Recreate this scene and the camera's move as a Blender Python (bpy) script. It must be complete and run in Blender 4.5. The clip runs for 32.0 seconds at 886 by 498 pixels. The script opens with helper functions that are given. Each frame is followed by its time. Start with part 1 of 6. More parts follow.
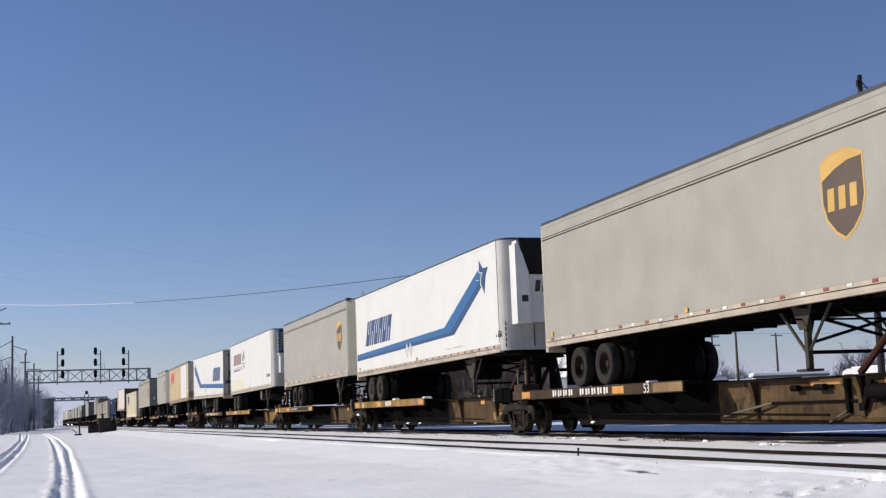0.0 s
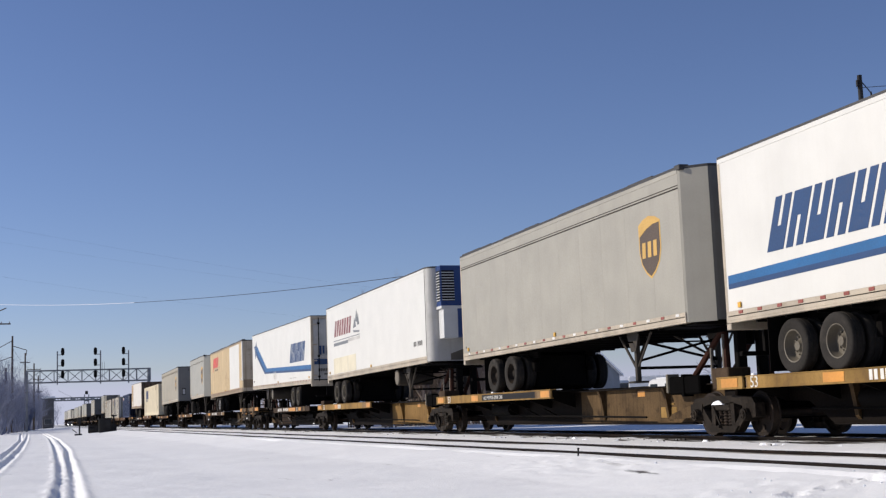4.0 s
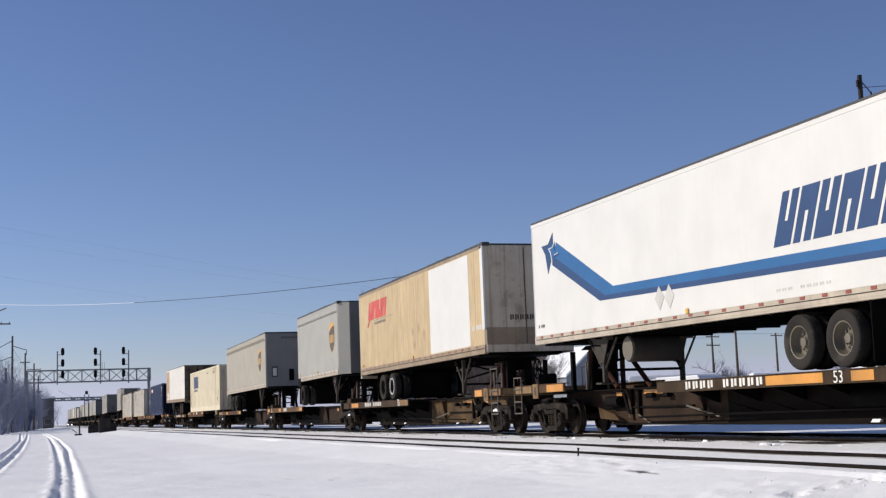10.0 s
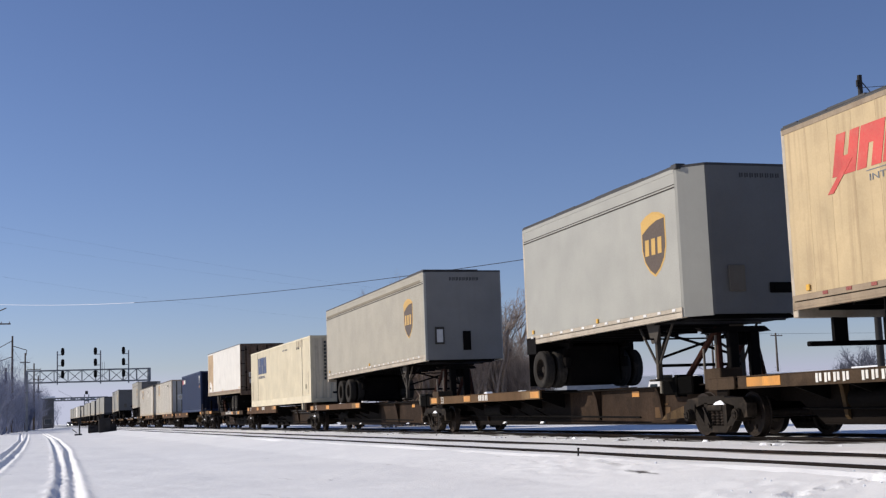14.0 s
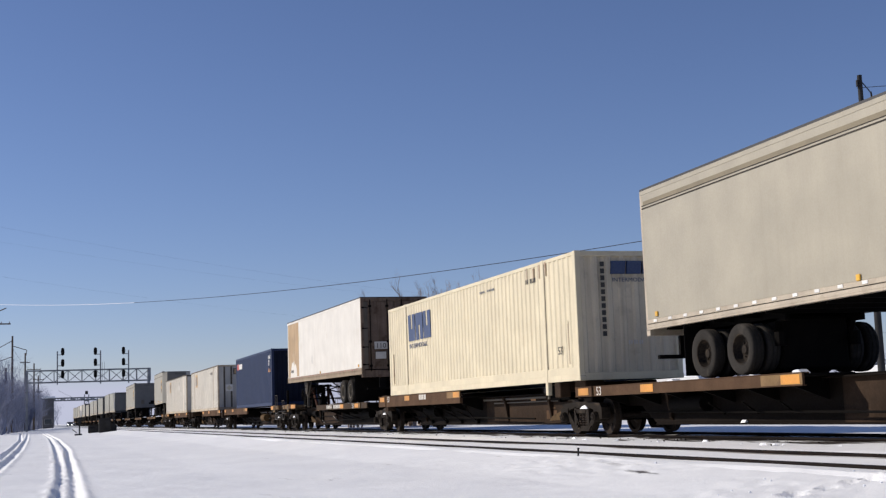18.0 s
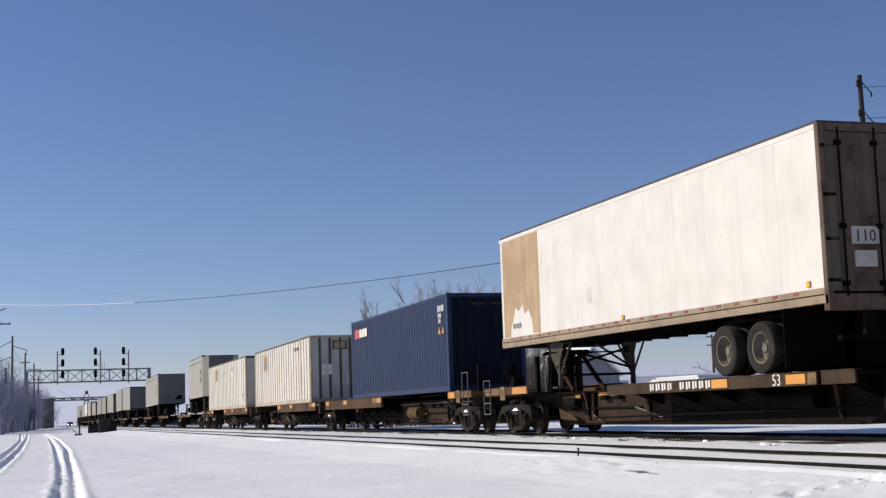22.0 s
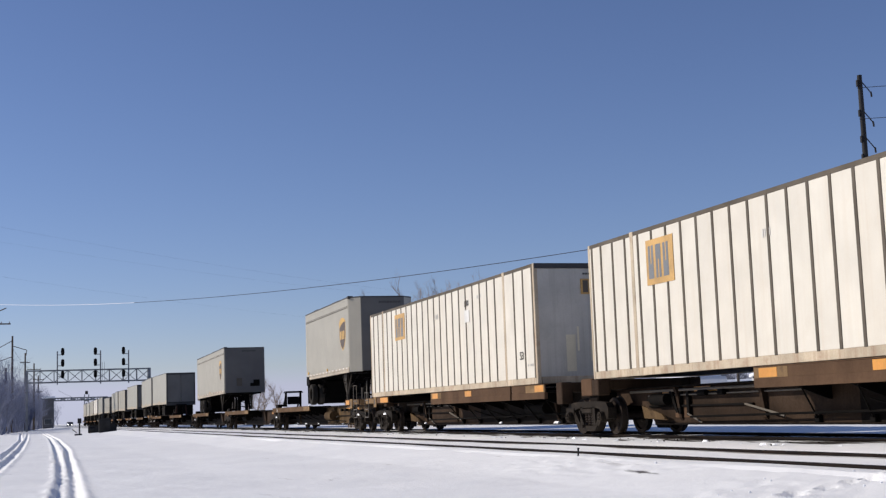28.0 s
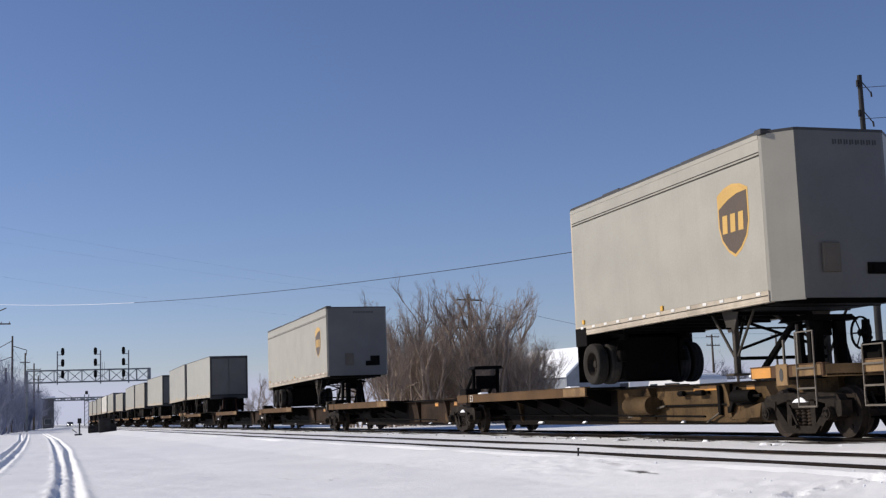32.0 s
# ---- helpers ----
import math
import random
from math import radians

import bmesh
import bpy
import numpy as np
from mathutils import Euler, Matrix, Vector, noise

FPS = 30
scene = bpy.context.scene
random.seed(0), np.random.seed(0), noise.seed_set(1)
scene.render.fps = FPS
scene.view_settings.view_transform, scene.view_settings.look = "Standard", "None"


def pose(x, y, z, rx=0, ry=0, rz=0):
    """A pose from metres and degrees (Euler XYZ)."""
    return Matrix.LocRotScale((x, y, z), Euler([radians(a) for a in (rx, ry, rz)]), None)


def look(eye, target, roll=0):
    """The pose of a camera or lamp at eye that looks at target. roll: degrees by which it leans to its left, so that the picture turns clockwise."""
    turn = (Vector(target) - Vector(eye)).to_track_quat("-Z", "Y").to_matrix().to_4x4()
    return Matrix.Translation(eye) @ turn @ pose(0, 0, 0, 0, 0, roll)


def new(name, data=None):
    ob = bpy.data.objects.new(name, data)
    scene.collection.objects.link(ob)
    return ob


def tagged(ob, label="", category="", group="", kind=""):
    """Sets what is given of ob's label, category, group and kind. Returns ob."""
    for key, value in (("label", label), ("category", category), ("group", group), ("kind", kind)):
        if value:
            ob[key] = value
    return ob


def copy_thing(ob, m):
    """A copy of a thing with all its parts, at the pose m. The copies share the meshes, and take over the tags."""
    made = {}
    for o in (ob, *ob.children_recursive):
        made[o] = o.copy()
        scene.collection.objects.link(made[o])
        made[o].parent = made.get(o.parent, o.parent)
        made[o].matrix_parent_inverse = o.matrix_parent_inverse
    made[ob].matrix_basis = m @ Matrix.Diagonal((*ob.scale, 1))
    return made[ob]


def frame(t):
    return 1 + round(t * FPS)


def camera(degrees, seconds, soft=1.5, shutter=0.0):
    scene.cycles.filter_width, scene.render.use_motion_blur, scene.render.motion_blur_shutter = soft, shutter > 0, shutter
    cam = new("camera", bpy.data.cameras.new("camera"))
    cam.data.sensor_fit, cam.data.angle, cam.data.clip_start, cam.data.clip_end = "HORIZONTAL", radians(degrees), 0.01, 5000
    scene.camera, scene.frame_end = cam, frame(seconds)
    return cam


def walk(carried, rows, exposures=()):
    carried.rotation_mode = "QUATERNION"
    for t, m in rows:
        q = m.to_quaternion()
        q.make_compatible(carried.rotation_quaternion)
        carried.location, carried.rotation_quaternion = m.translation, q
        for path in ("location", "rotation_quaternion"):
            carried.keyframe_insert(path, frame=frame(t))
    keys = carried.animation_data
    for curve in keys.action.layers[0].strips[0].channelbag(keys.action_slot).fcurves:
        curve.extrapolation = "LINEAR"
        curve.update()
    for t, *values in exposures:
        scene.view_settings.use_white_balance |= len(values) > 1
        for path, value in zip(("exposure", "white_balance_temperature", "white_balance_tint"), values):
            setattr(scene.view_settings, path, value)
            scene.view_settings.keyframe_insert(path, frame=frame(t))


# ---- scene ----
EYE_Z = 0.65          # the lens above the rail heads
cam = camera(37.62, 32.0, soft=1.3)
CAM_POSE = pose(0, 0, EYE_Z, 0, 0, -17.73) @ pose(0, 0, 0, 97.08, 0, 0) @ pose(0, 0, 0, 0, 0, -2.02)
LOOK = (0.08, 5900, 14)     # stops, kelvin, tint: a cool camera balance
walk(cam, [(0.0, CAM_POSE), (32.0, CAM_POSE)], [(0.0, *LOOK), (32.0, *LOOK)])

# daylight: clear winter sky, low sun almost square to the tracks on the open side
SUN_AZ, SUN_EL = math.radians(63.0), math.radians(28.0)   # azimuth west of the track's heading
world = bpy.data.worlds.new("winter_sky")
scene.world = world
world.use_nodes = True
wn = world.node_tree.nodes
sky = wn.new("ShaderNodeTexSky")
sky.sky_type = "NISHITA"
sky.sun_disc = False
sky.sun_elevation = SUN_EL
sky.sun_rotation = -SUN_AZ
sky.altitude = 1200
sky.air_density, sky.dust_density, sky.ozone_density = 1.0, 0.25, 4.0
wn["Background"].inputs["Strength"].default_value = 0.080
haze = wn.new("ShaderNodeMix")          # thin winter haze warms the whole sky a little
haze.data_type, haze.blend_type = "RGBA", "MULTIPLY"
haze.inputs[0].default_value = 1.0
haze.inputs[7].default_value = (1.16, 0.985, 1.0, 1.0)
world.node_tree.links.new(sky.outputs["Color"], haze.inputs[6])
split, join = wn.new("ShaderNodeSeparateColor"), wn.new("ShaderNodeCombineColor")
cool, least, most = (wn.new("ShaderNodeMath") for _ in range(3))     # ice haze: the horizon pales to lavender, never to yellow
cool.operation, least.operation, most.operation = "MULTIPLY", "MAXIMUM", "MINIMUM"
cool.inputs[1].default_value = 1.12
wl = world.node_tree.links
wl.new(haze.outputs[2], split.inputs[0])
wl.new(split.outputs[0], most.inputs[0])
wl.new(split.outputs[1], most.inputs[1])
wl.new(most.outputs[0], cool.inputs[0])
wl.new(cool.outputs[0], least.inputs[0])
wl.new(split.outputs[2], least.inputs[1])
wl.new(most.outputs[0], join.inputs[0])
wl.new(split.outputs[1], join.inputs[1])
wl.new(least.outputs[0], join.inputs[2])
wl.new(join.outputs[0], wn["Background"].inputs["Color"])
sun_data = bpy.data.lights.new("sun", "SUN")
sun_data.energy, sun_data.angle, sun_data.color = 4.2, math.radians(0.55), (1.0, 0.89, 0.695)
sun = new("sun", sun_data)
to_sun = Vector((-math.sin(SUN_AZ) * math.cos(SUN_EL), math.cos(SUN_AZ) * math.cos(SUN_EL), math.sin(SUN_EL)))
sun.matrix_world = look((-60, 80, 60), Vector((-60, 80, 60)) - to_sun)

# ---- mesh helpers ----
CX = 13.065           # centre line of the train's track
HALF = 1.295          # half the width of a trailer


class M:
    """Collects vertices and faces of one mesh."""

    def __init__(self):
        self.v, self.f, self.k, self.cur = [], [], [], 0

    def add(self, verts, faces):
        n = len(self.v)
        self.v += [tuple(p) for p in verts]
        self.f += [tuple(n + i for i in q) for q in faces]
        self.k += [self.cur] * len(faces)

    def box(self, x0, x1, y0, y1, z0, z1, b=0.0):
        if x1 < x0:
            x0, x1 = x1, x0
        if y1 < y0:
            y0, y1 = y1, y0
        if b <= 0:
            self.add([(x, y, z) for x in (x0, x1) for y in (y0, y1) for z in (z0, z1)],
                     [(0, 1, 3, 2), (4, 6, 7, 5), (0, 4, 5, 1), (2, 3, 7, 6), (0, 2, 6, 4), (1, 5, 7, 3)])
            return self
        b = min(b, (x1 - x0) * .45, (y1 - y0) * .45, (z1 - z0) * .45)
        # bevelled: three rings of corners
        vs, ix = [], {}
        for i in (0, 1):
            for j in (0, 1):
                for k in (0, 1):
                    c = ((x0, x1)[i], (y0, y1)[j], (z0, z1)[k])
                    d = (b if i == 0 else -b, b if j == 0 else -b, b if k == 0 else -b)
                    for a in range(3):
                        p = [c[q] + (0 if q == a else d[q]) for q in range(3)]
                        ix[i, j, k, a] = len(vs)
                        vs.append(p)
        fs = []
        for a in range(3):
            for s in (0, 1):
                o = [q for q in range(3) if q != a]
                ring = []
                for p, q in ((0, 0), (1, 0), (1, 1), (0, 1)):
                    c = [0, 0, 0]
                    c[a], c[o[0]], c[o[1]] = s, p, q
                    ring.append(ix[c[0], c[1], c[2], a])
                fs.append(tuple(ring))
        for a in range(3):
            o = [q for q in range(3) if q != a]
            for p in (0, 1):
                for q in (0, 1):
                    e = []
                    for s, ax in ((0, o[0]), (0, o[1]), (1, o[1]), (1, o[0])):
                        c = [0, 0, 0]
                        c[a], c[o[0]], c[o[1]] = s, p, q
                        e.append(ix[c[0], c[1], c[2], ax])
                    fs.append(tuple(e))
        for i in (0, 1):
            for j in (0, 1):
                for k in (0, 1):
                    fs.append(tuple(ix[i, j, k, a] for a in range(3)))
        self.add(vs, fs)
        return self

    def prism(self, pts, axis, a0, a1):
        n = len(pts)

        def at(p, a):
            return {"x": (a, p[0], p[1]), "y": (p[0], a, p[1]), "z": (p[0], p[1], a)}[axis]
        vs = [at(p, a0) for p in pts] + [at(p, a1) for p in pts]
        fs = [tuple(range(n)), tuple(range(2 * n - 1, n - 1, -1))]
        fs += [(i, (i + 1) % n, n + (i + 1) % n, n + i) for i in range(n)]
        self.add(vs, fs)
        return self

    def cyl(self, p0, p1, r, n=10, r1=None, cap=True):
        p0, p1 = Vector(p0), Vector(p1)
        w = (p1 - p0).normalized()
        u = w.orthogonal().normalized()
        t = w.cross(u)
        r1 = r if r1 is None else r1
        vs = []
        for p, q in ((p0, r), (p1, r1)):
            for i in range(n):
                a = 2 * math.pi * i / n
                vs.append(p + (u * math.cos(a) + t * math.sin(a)) * q)
        fs = [(i, (i + 1) % n, n + (i + 1) % n, n + i) for i in range(n)]
        if cap:
            fs += [tuple(range(n - 1, -1, -1)), tuple(range(n, 2 * n))]
        self.add(vs, fs)
        return self

    def lathe(self, prof, n=24, c=(0, 0, 0)):
        """Turns a closed profile of (radius, x) round the x axis through c."""
        k, vs, fs = len(prof), [], []
        for i in range(n):
            a = 2 * math.pi * i / n
            vs += [(c[0] + x, c[1] + r * math.cos(a), c[2] + r * math.sin(a)) for r, x in prof]
        for i in range(n):
            j = (i + 1) % n
            fs += [(i * k + q, i * k + (q + 1) % k, j * k + (q + 1) % k, j * k + q) for q in range(k)]
        self.add(vs, fs)
        return self

    def mesh(self, name, mats, smooth=False):
        me = bpy.data.meshes.new(name)
        me.from_pydata(self.v, [], self.f)
        for m in mats if isinstance(mats, (list, tuple)) else [mats]:
            me.materials.append(m)
        if any(self.k):
            me.polygons.foreach_set("material_index", self.k)
        bm = bmesh.new()
        bm.from_mesh(me)
        bmesh.ops.recalc_face_normals(bm, faces=bm.faces)
        bm.to_mesh(me)
        bm.free()
        if smooth:
            me.shade_smooth()
            me.set_sharp_from_angle(angle=math.radians(38))
        return me


def part(name, m, material, parent, label="", at=None, smooth=False, kind=""):
    """One mesh object under a thing or a part; m is an M or a finished mesh."""
    ob = new(name, m if isinstance(m, bpy.types.Mesh) else m.mesh(name, material, smooth))
    ob.parent = parent
    if at is not None:
        ob.location = at
    return tagged(ob, label=label, kind=kind)


def thing(name, label, category, at=(0, 0, 0), group="", rz=0.0, kind=""):
    ob = new(name)
    ob.location = at
    ob.rotation_euler = (0, 0, math.radians(rz))
    return tagged(ob, label=label, category=category, group=group, kind=kind)


TEXTS = {}


def lettering(words, size, parent, m4, material, name="lettering", squeeze=1.0):
    """Raised stencilled words, as a mesh, standing on the plane given by m4."""
    if (words, size, squeeze) not in TEXTS:
        cu = bpy.data.curves.new("words", "FONT")
        cu.body, cu.size, cu.extrude, cu.resolution_u = words, size, 0.003, 2
        tmp = bpy.data.objects.new("words", cu)
        me = bpy.data.meshes.new_from_object(tmp)
        bpy.data.objects.remove(tmp)
        me.transform(Matrix.Diagonal((squeeze, 1, 1, 1)))
        TEXTS[words, size, squeeze] = me
    me = TEXTS[words, size, squeeze].copy()
    me.materials.clear()
    me.materials.append(material)
    ob = new(name, me)
    ob.parent = parent
    ob.matrix_basis = m4
    return ob


def on_side(y, z, x=-HALF - 0.004):
    """Plane of the near side: words run against the train's y axis."""
    return Matrix(((0, 0, -1, x), (-1, 0, 0, y), (0, 1, 0, z), (0, 0, 0, 1)))


def on_end(x, z, y=-0.004):
    """Plane of the leading end."""
    return Matrix(((1, 0, 0, x), (0, 0, -1, y), (0, 1, 0, z), (0, 0, 0, 1)))


# ---- materials ----
def surf(name, base, rough=0.55, metal=0.0, var=0.12, scale=1.2, streak=0.0, dirt=(0.10, 0.075, 0.05), blotch=0.0,
         bump=0.06, fine=30.0, spec=0.5, piece=0.0):
    """A painted or raw surface with tone at two scales, vertical streaks, blotches of dirt and fine relief."""
    m = bpy.data.materials.new(name)
    m.use_nodes = True
    nt = m.node_tree
    b = nt.nodes["Principled BSDF"]
    b.inputs["Roughness"].default_value, b.inputs["Metallic"].default_value = rough, metal
    b.inputs["Specular IOR Level"].default_value = spec
    tc = nt.nodes.new("ShaderNodeTexCoord")
    own, step, place = nt.nodes.new("ShaderNodeObjectInfo"), nt.nodes.new("ShaderNodeVectorMath"), nt.nodes.new("ShaderNodeVectorMath")
    step.operation, place.operation = "SCALE", "ADD"
    step.inputs[0].default_value = (17.0, 31.0, 7.0)
    nt.links.new(own.outputs["Random"], step.inputs["Scale"])
    nt.links.new(step.outputs["Vector"], place.inputs[0])
    nt.links.new(tc.outputs["Object"], place.inputs[1])

    def noise_tex(sc, detail, stretch=None):
        n = nt.nodes.new("ShaderNodeTexNoise")
        n.inputs["Scale"].default_value, n.inputs["Detail"].default_value = sc, detail
        if stretch:
            mp = nt.nodes.new("ShaderNodeMapping")
            mp.inputs["Scale"].default_value = stretch
            nt.links.new(place.outputs["Vector"], mp.inputs["Vector"])
            nt.links.new(mp.outputs["Vector"], n.inputs["Vector"])
        else:
            nt.links.new(place.outputs["Vector"], n.inputs["Vector"])
        return n

    def ramp(src, lo, hi, a, c):
        r = nt.nodes.new("ShaderNodeMapRange")
        r.inputs["From Min"].default_value, r.inputs["From Max"].default_value = lo, hi
        r.inputs["To Min"].default_value, r.inputs["To Max"].default_value = a, c
        nt.links.new(src, r.inputs["Value"])
        return r.outputs["Result"]

    def mixed(fac, a, c, mode="MIX"):
        x = nt.nodes.new("ShaderNodeMix")
        x.data_type, x.blend_type = "RGBA", mode
        ins = [i for i in x.inputs if i.name in ("Factor", "A", "B") and i.enabled]
        for sock, val in zip(ins, (fac, a, c)):
            if isinstance(val, bpy.types.NodeSocket):
                nt.links.new(val, sock)
            elif isinstance(val, (int, float)):
                sock.default_value = val
            else:
                sock.default_value = (*val, 1)
        return [o for o in x.outputs if o.enabled][0]
    big, small = noise_tex(scale, 3), noise_tex(fine, 4)
    dark = tuple(c * (1 - var * 2.2) for c in base)
    col = mixed(ramp(big.outputs["Fac"], 0.3, 0.7, 0.0, 1.0), dark, tuple(min(1, c * (1 + var * .6)) for c in base))
    col = mixed(ramp(small.outputs["Fac"], 0.35, 0.75, 0.0, var * 1.4), col, dirt)
    if streak:
        s = noise_tex(1.0, 3, (9, 9, 0.35))
        col = mixed(ramp(s.outputs["Fac"], 0.5, 0.78, 0.0, streak), col, dirt)
    if blotch:
        s = noise_tex(2.6, 5)
        col = mixed(ramp(s.outputs["Fac"], 0.56, 0.66, 0.0, blotch), col, dirt)
    if piece:
        oi = nt.nodes.new("ShaderNodeObjectInfo")
        col = mixed(ramp(oi.outputs["Random"], 0, 1, 0.0, piece), col, dirt)
    nt.links.new(col, b.inputs["Base Color"])
    nt.links.new(ramp(small.outputs["Fac"], 0.3, 0.7, max(0.04, rough - .1), min(1, rough + .12)), b.inputs["Roughness"])
    if bump:
        bp = nt.nodes.new("ShaderNodeBump")
        bp.inputs["Strength"].default_value, bp.inputs["Distance"].default_value = bump, 0.02
        nt.links.new(small.outputs["Fac"], bp.inputs["Height"])
        nt.links.new(bp.outputs["Normal"], b.inputs["Normal"])
    return m


def glow(name, colour, strength):
    m = bpy.data.materials.new(name)
    m.use_nodes = True
    b = m.node_tree.nodes["Principled BSDF"]
    b.inputs["Base Color"].default_value = (*colour, 1)
    b.inputs["Emission Color"].default_value, b.inputs["Emission Strength"].default_value = (*colour, 1), strength
    return m


GREY = surf("grey_fleet_paint", (0.325, 0.305, 0.252), 0.5, var=0.05, streak=0.10, dirt=(0.18, 0.16, 0.13), bump=0.03)
GREY_PALE = surf("pale_grey_fleet_paint", (0.33, 0.32, 0.276), 0.5, var=0.05, streak=0.08, dirt=(0.24, 0.22, 0.18), bump=0.03)
WHITE = surf("white_trailer_paint", (0.645, 0.63, 0.58), 0.42, var=0.03, streak=0.06, dirt=(0.45, 0.40, 0.32), bump=0.02)
WHITE_OLD = surf("worn_white_paint", (0.64, 0.61, 0.55), 0.55, var=0.05, streak=0.20, dirt=(0.42, 0.34, 0.24), blotch=0.10, bump=0.03)
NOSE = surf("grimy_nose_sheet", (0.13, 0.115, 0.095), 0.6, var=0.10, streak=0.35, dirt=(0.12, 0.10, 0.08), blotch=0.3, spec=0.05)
ALU = surf("weathered_aluminium_rail", (0.48, 0.41, 0.31), 0.5, 0.1, var=0.12, streak=0.2, dirt=(0.22, 0.17, 0.11), blotch=0.3)
RAIL_BROWN = surf("brown_stained_trailer_rail", (0.30, 0.225, 0.14), 0.6, var=0.12, streak=0.4, dirt=(0.14, 0.09, 0.05), blotch=0.4)
ROOF = surf("dark_roof_cap", (0.03, 0.03, 0.032), 0.6, var=0.15)
TAN = surf("faded_tan_panel", (0.51, 0.385, 0.205), 0.6, var=0.08, streak=0.7, dirt=(0.25, 0.165, 0.08), blotch=0.15, piece=0.12)
TAN_DARK = surf("bare_brown_primer", (0.36, 0.24, 0.12), 0.7, var=0.12, streak=0.5, dirt=(0.52, 0.42, 0.3), blotch=0.2)
CREAM = surf("cream_container_paint", (0.64, 0.565, 0.395), 0.55, var=0.06, streak=0.22, dirt=(0.42, 0.31, 0.18), blotch=0.10)
NAVY = surf("navy_container_paint", (0.0095, 0.021, 0.066), 0.42, var=0.10, streak=0.15, dirt=(0.05, 0.06, 0.09), spec=.25)
PANEL = surf("off_white_container_panel", (0.635, 0.60, 0.52), 0.5, var=0.05, streak=0.22, dirt=(0.5, 0.4, 0.28), blotch=0.06, piece=0.10)
# streaked panel paint, its base darkened for the shade on container ends
PANEL_SHADE = surf("shade_darkened_container_end", (0.50, 0.48, 0.43), 0.6, var=0.08, streak=0.35, dirt=(0.22, 0.19, 0.15), blotch=0.12)
POST = surf("dark_container_post", (0.125, 0.108, 0.088), 0.6, var=0.15, streak=0.3, spec=0.05)
RUSTY = surf("rust_streaked_rail", (0.50, 0.42, 0.30), 0.65, var=0.15, streak=0.5, dirt=(0.20, 0.09, 0.04), blotch=0.35)
SILL_BROWN = surf("brown_car_steel", (0.050, 0.032, 0.021), 0.7, var=0.25, streak=0.5, dirt=(0.020, 0.014, 0.010), blotch=0.55, spec=0.05)
# car steel painted near black for the shade under decks and joints
SILL_SHADE = surf("shade_black_car_steel", (0.0105, 0.0075, 0.0058), 0.7, var=0.18, streak=0.4, dirt=(0.009, 0.007, 0.006), blotch=0.45, spec=0.05)
SILL_OCHRE = surf("ochre_car_steel", (0.21, 0.125, 0.042), 0.65, var=0.16, streak=0.4, dirt=(0.09, 0.05, 0.026), blotch=0.3, spec=0.05)
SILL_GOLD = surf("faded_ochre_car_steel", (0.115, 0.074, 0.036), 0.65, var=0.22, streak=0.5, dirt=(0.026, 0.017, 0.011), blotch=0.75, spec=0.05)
BOARD_OCHRE = surf("ochre_beam_end", (0.26, 0.17, 0.085), 0.6, var=0.2, streak=0.45, dirt=(0.09, 0.058, 0.038), blotch=0.55, spec=0.05)
BOARD = surf("dull_brown_side_beam", (0.115, 0.068, 0.032), 0.6, var=0.16, streak=0.35, dirt=(0.10, 0.06, 0.035), blotch=0.35, spec=0.05)
BOARD_YELLOW = surf("worn_yellow_side_beam", (0.31, 0.19, 0.06), 0.6, var=0.18, streak=0.4, dirt=(0.10, 0.06, 0.032), blotch=0.4, spec=0.05)
BOARD_BLACK = surf("sooty_side_beam", (0.070, 0.047, 0.029), 0.65, var=0.18, streak=0.35, dirt=(0.018, 0.013, 0.01), blotch=0.4, spec=0.05)
BOARD_RUST = surf("rusted_side_beam", (0.10, 0.060, 0.036), 0.7, var=0.16, streak=0.3, dirt=(0.06, 0.035, 0.02), blotch=0.4, spec=0.05)
YELLOW = surf("amber_reflective_strip", (0.62, 0.27, 0.035), 0.4, var=0.14, blotch=0.35, dirt=(0.3, 0.16, 0.04))
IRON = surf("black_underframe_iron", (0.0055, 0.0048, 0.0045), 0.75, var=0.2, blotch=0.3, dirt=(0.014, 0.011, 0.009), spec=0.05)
CAST = surf("dusty_cast_truck_steel", (0.018, 0.015, 0.0125), 0.7, var=0.25, blotch=0.6, dirt=(0.060, 0.046, 0.034), fine=18, spec=0.05)
WHEEL = surf("wheel_steel", (0.028, 0.023, 0.02), 0.6, 0.3, var=0.2, blotch=0.3, dirt=(0.10, 0.07, 0.05), spec=0.05)
TYRE = surf("dusty_tyre_rubber", (0.032, 0.0295, 0.027), 0.9, var=0.15, blotch=0.45, dirt=(0.078, 0.068, 0.057), fine=24, spec=0.05)
RIM = surf("dull_rim", (0.15, 0.13, 0.095), 0.7, 0.0, var=0.2, blotch=0.4)
RIM_DARK = surf("dark_rim", (0.022, 0.019, 0.017), 0.7, 0.0, var=0.2, blotch=0.3, spec=0.05)
RED_IRON = surf("red_oxide_stand", (0.060, 0.026, 0.018), 0.7, var=0.2, blotch=0.5, dirt=(0.02, 0.014, 0.011), spec=0.05)
GRAB = surf("bare_grab_iron", (0.13, 0.11, 0.085), 0.6, var=0.15, blotch=0.3)
CREAM_GRIMY = surf("grimy_cream_end", (0.64, 0.56, 0.41), 0.6, var=0.08, streak=0.4, dirt=(0.22, 0.18, 0.13), blotch=0.25)
# fleet grey darkened so the noses carry their shade in the colour
GREY_NOSE = surf("shade_dark_grey_nose", (0.115, 0.112, 0.105), 0.55, var=0.07, streak=0.3, dirt=(0.12, 0.105, 0.09), blotch=0.12)
NOSE_BROWN = surf("brown_stained_nose", (0.58, 0.50, 0.38), 0.65, var=0.10, streak=0.6, dirt=(0.17, 0.12, 0.07), blotch=0.35, spec=0.05)
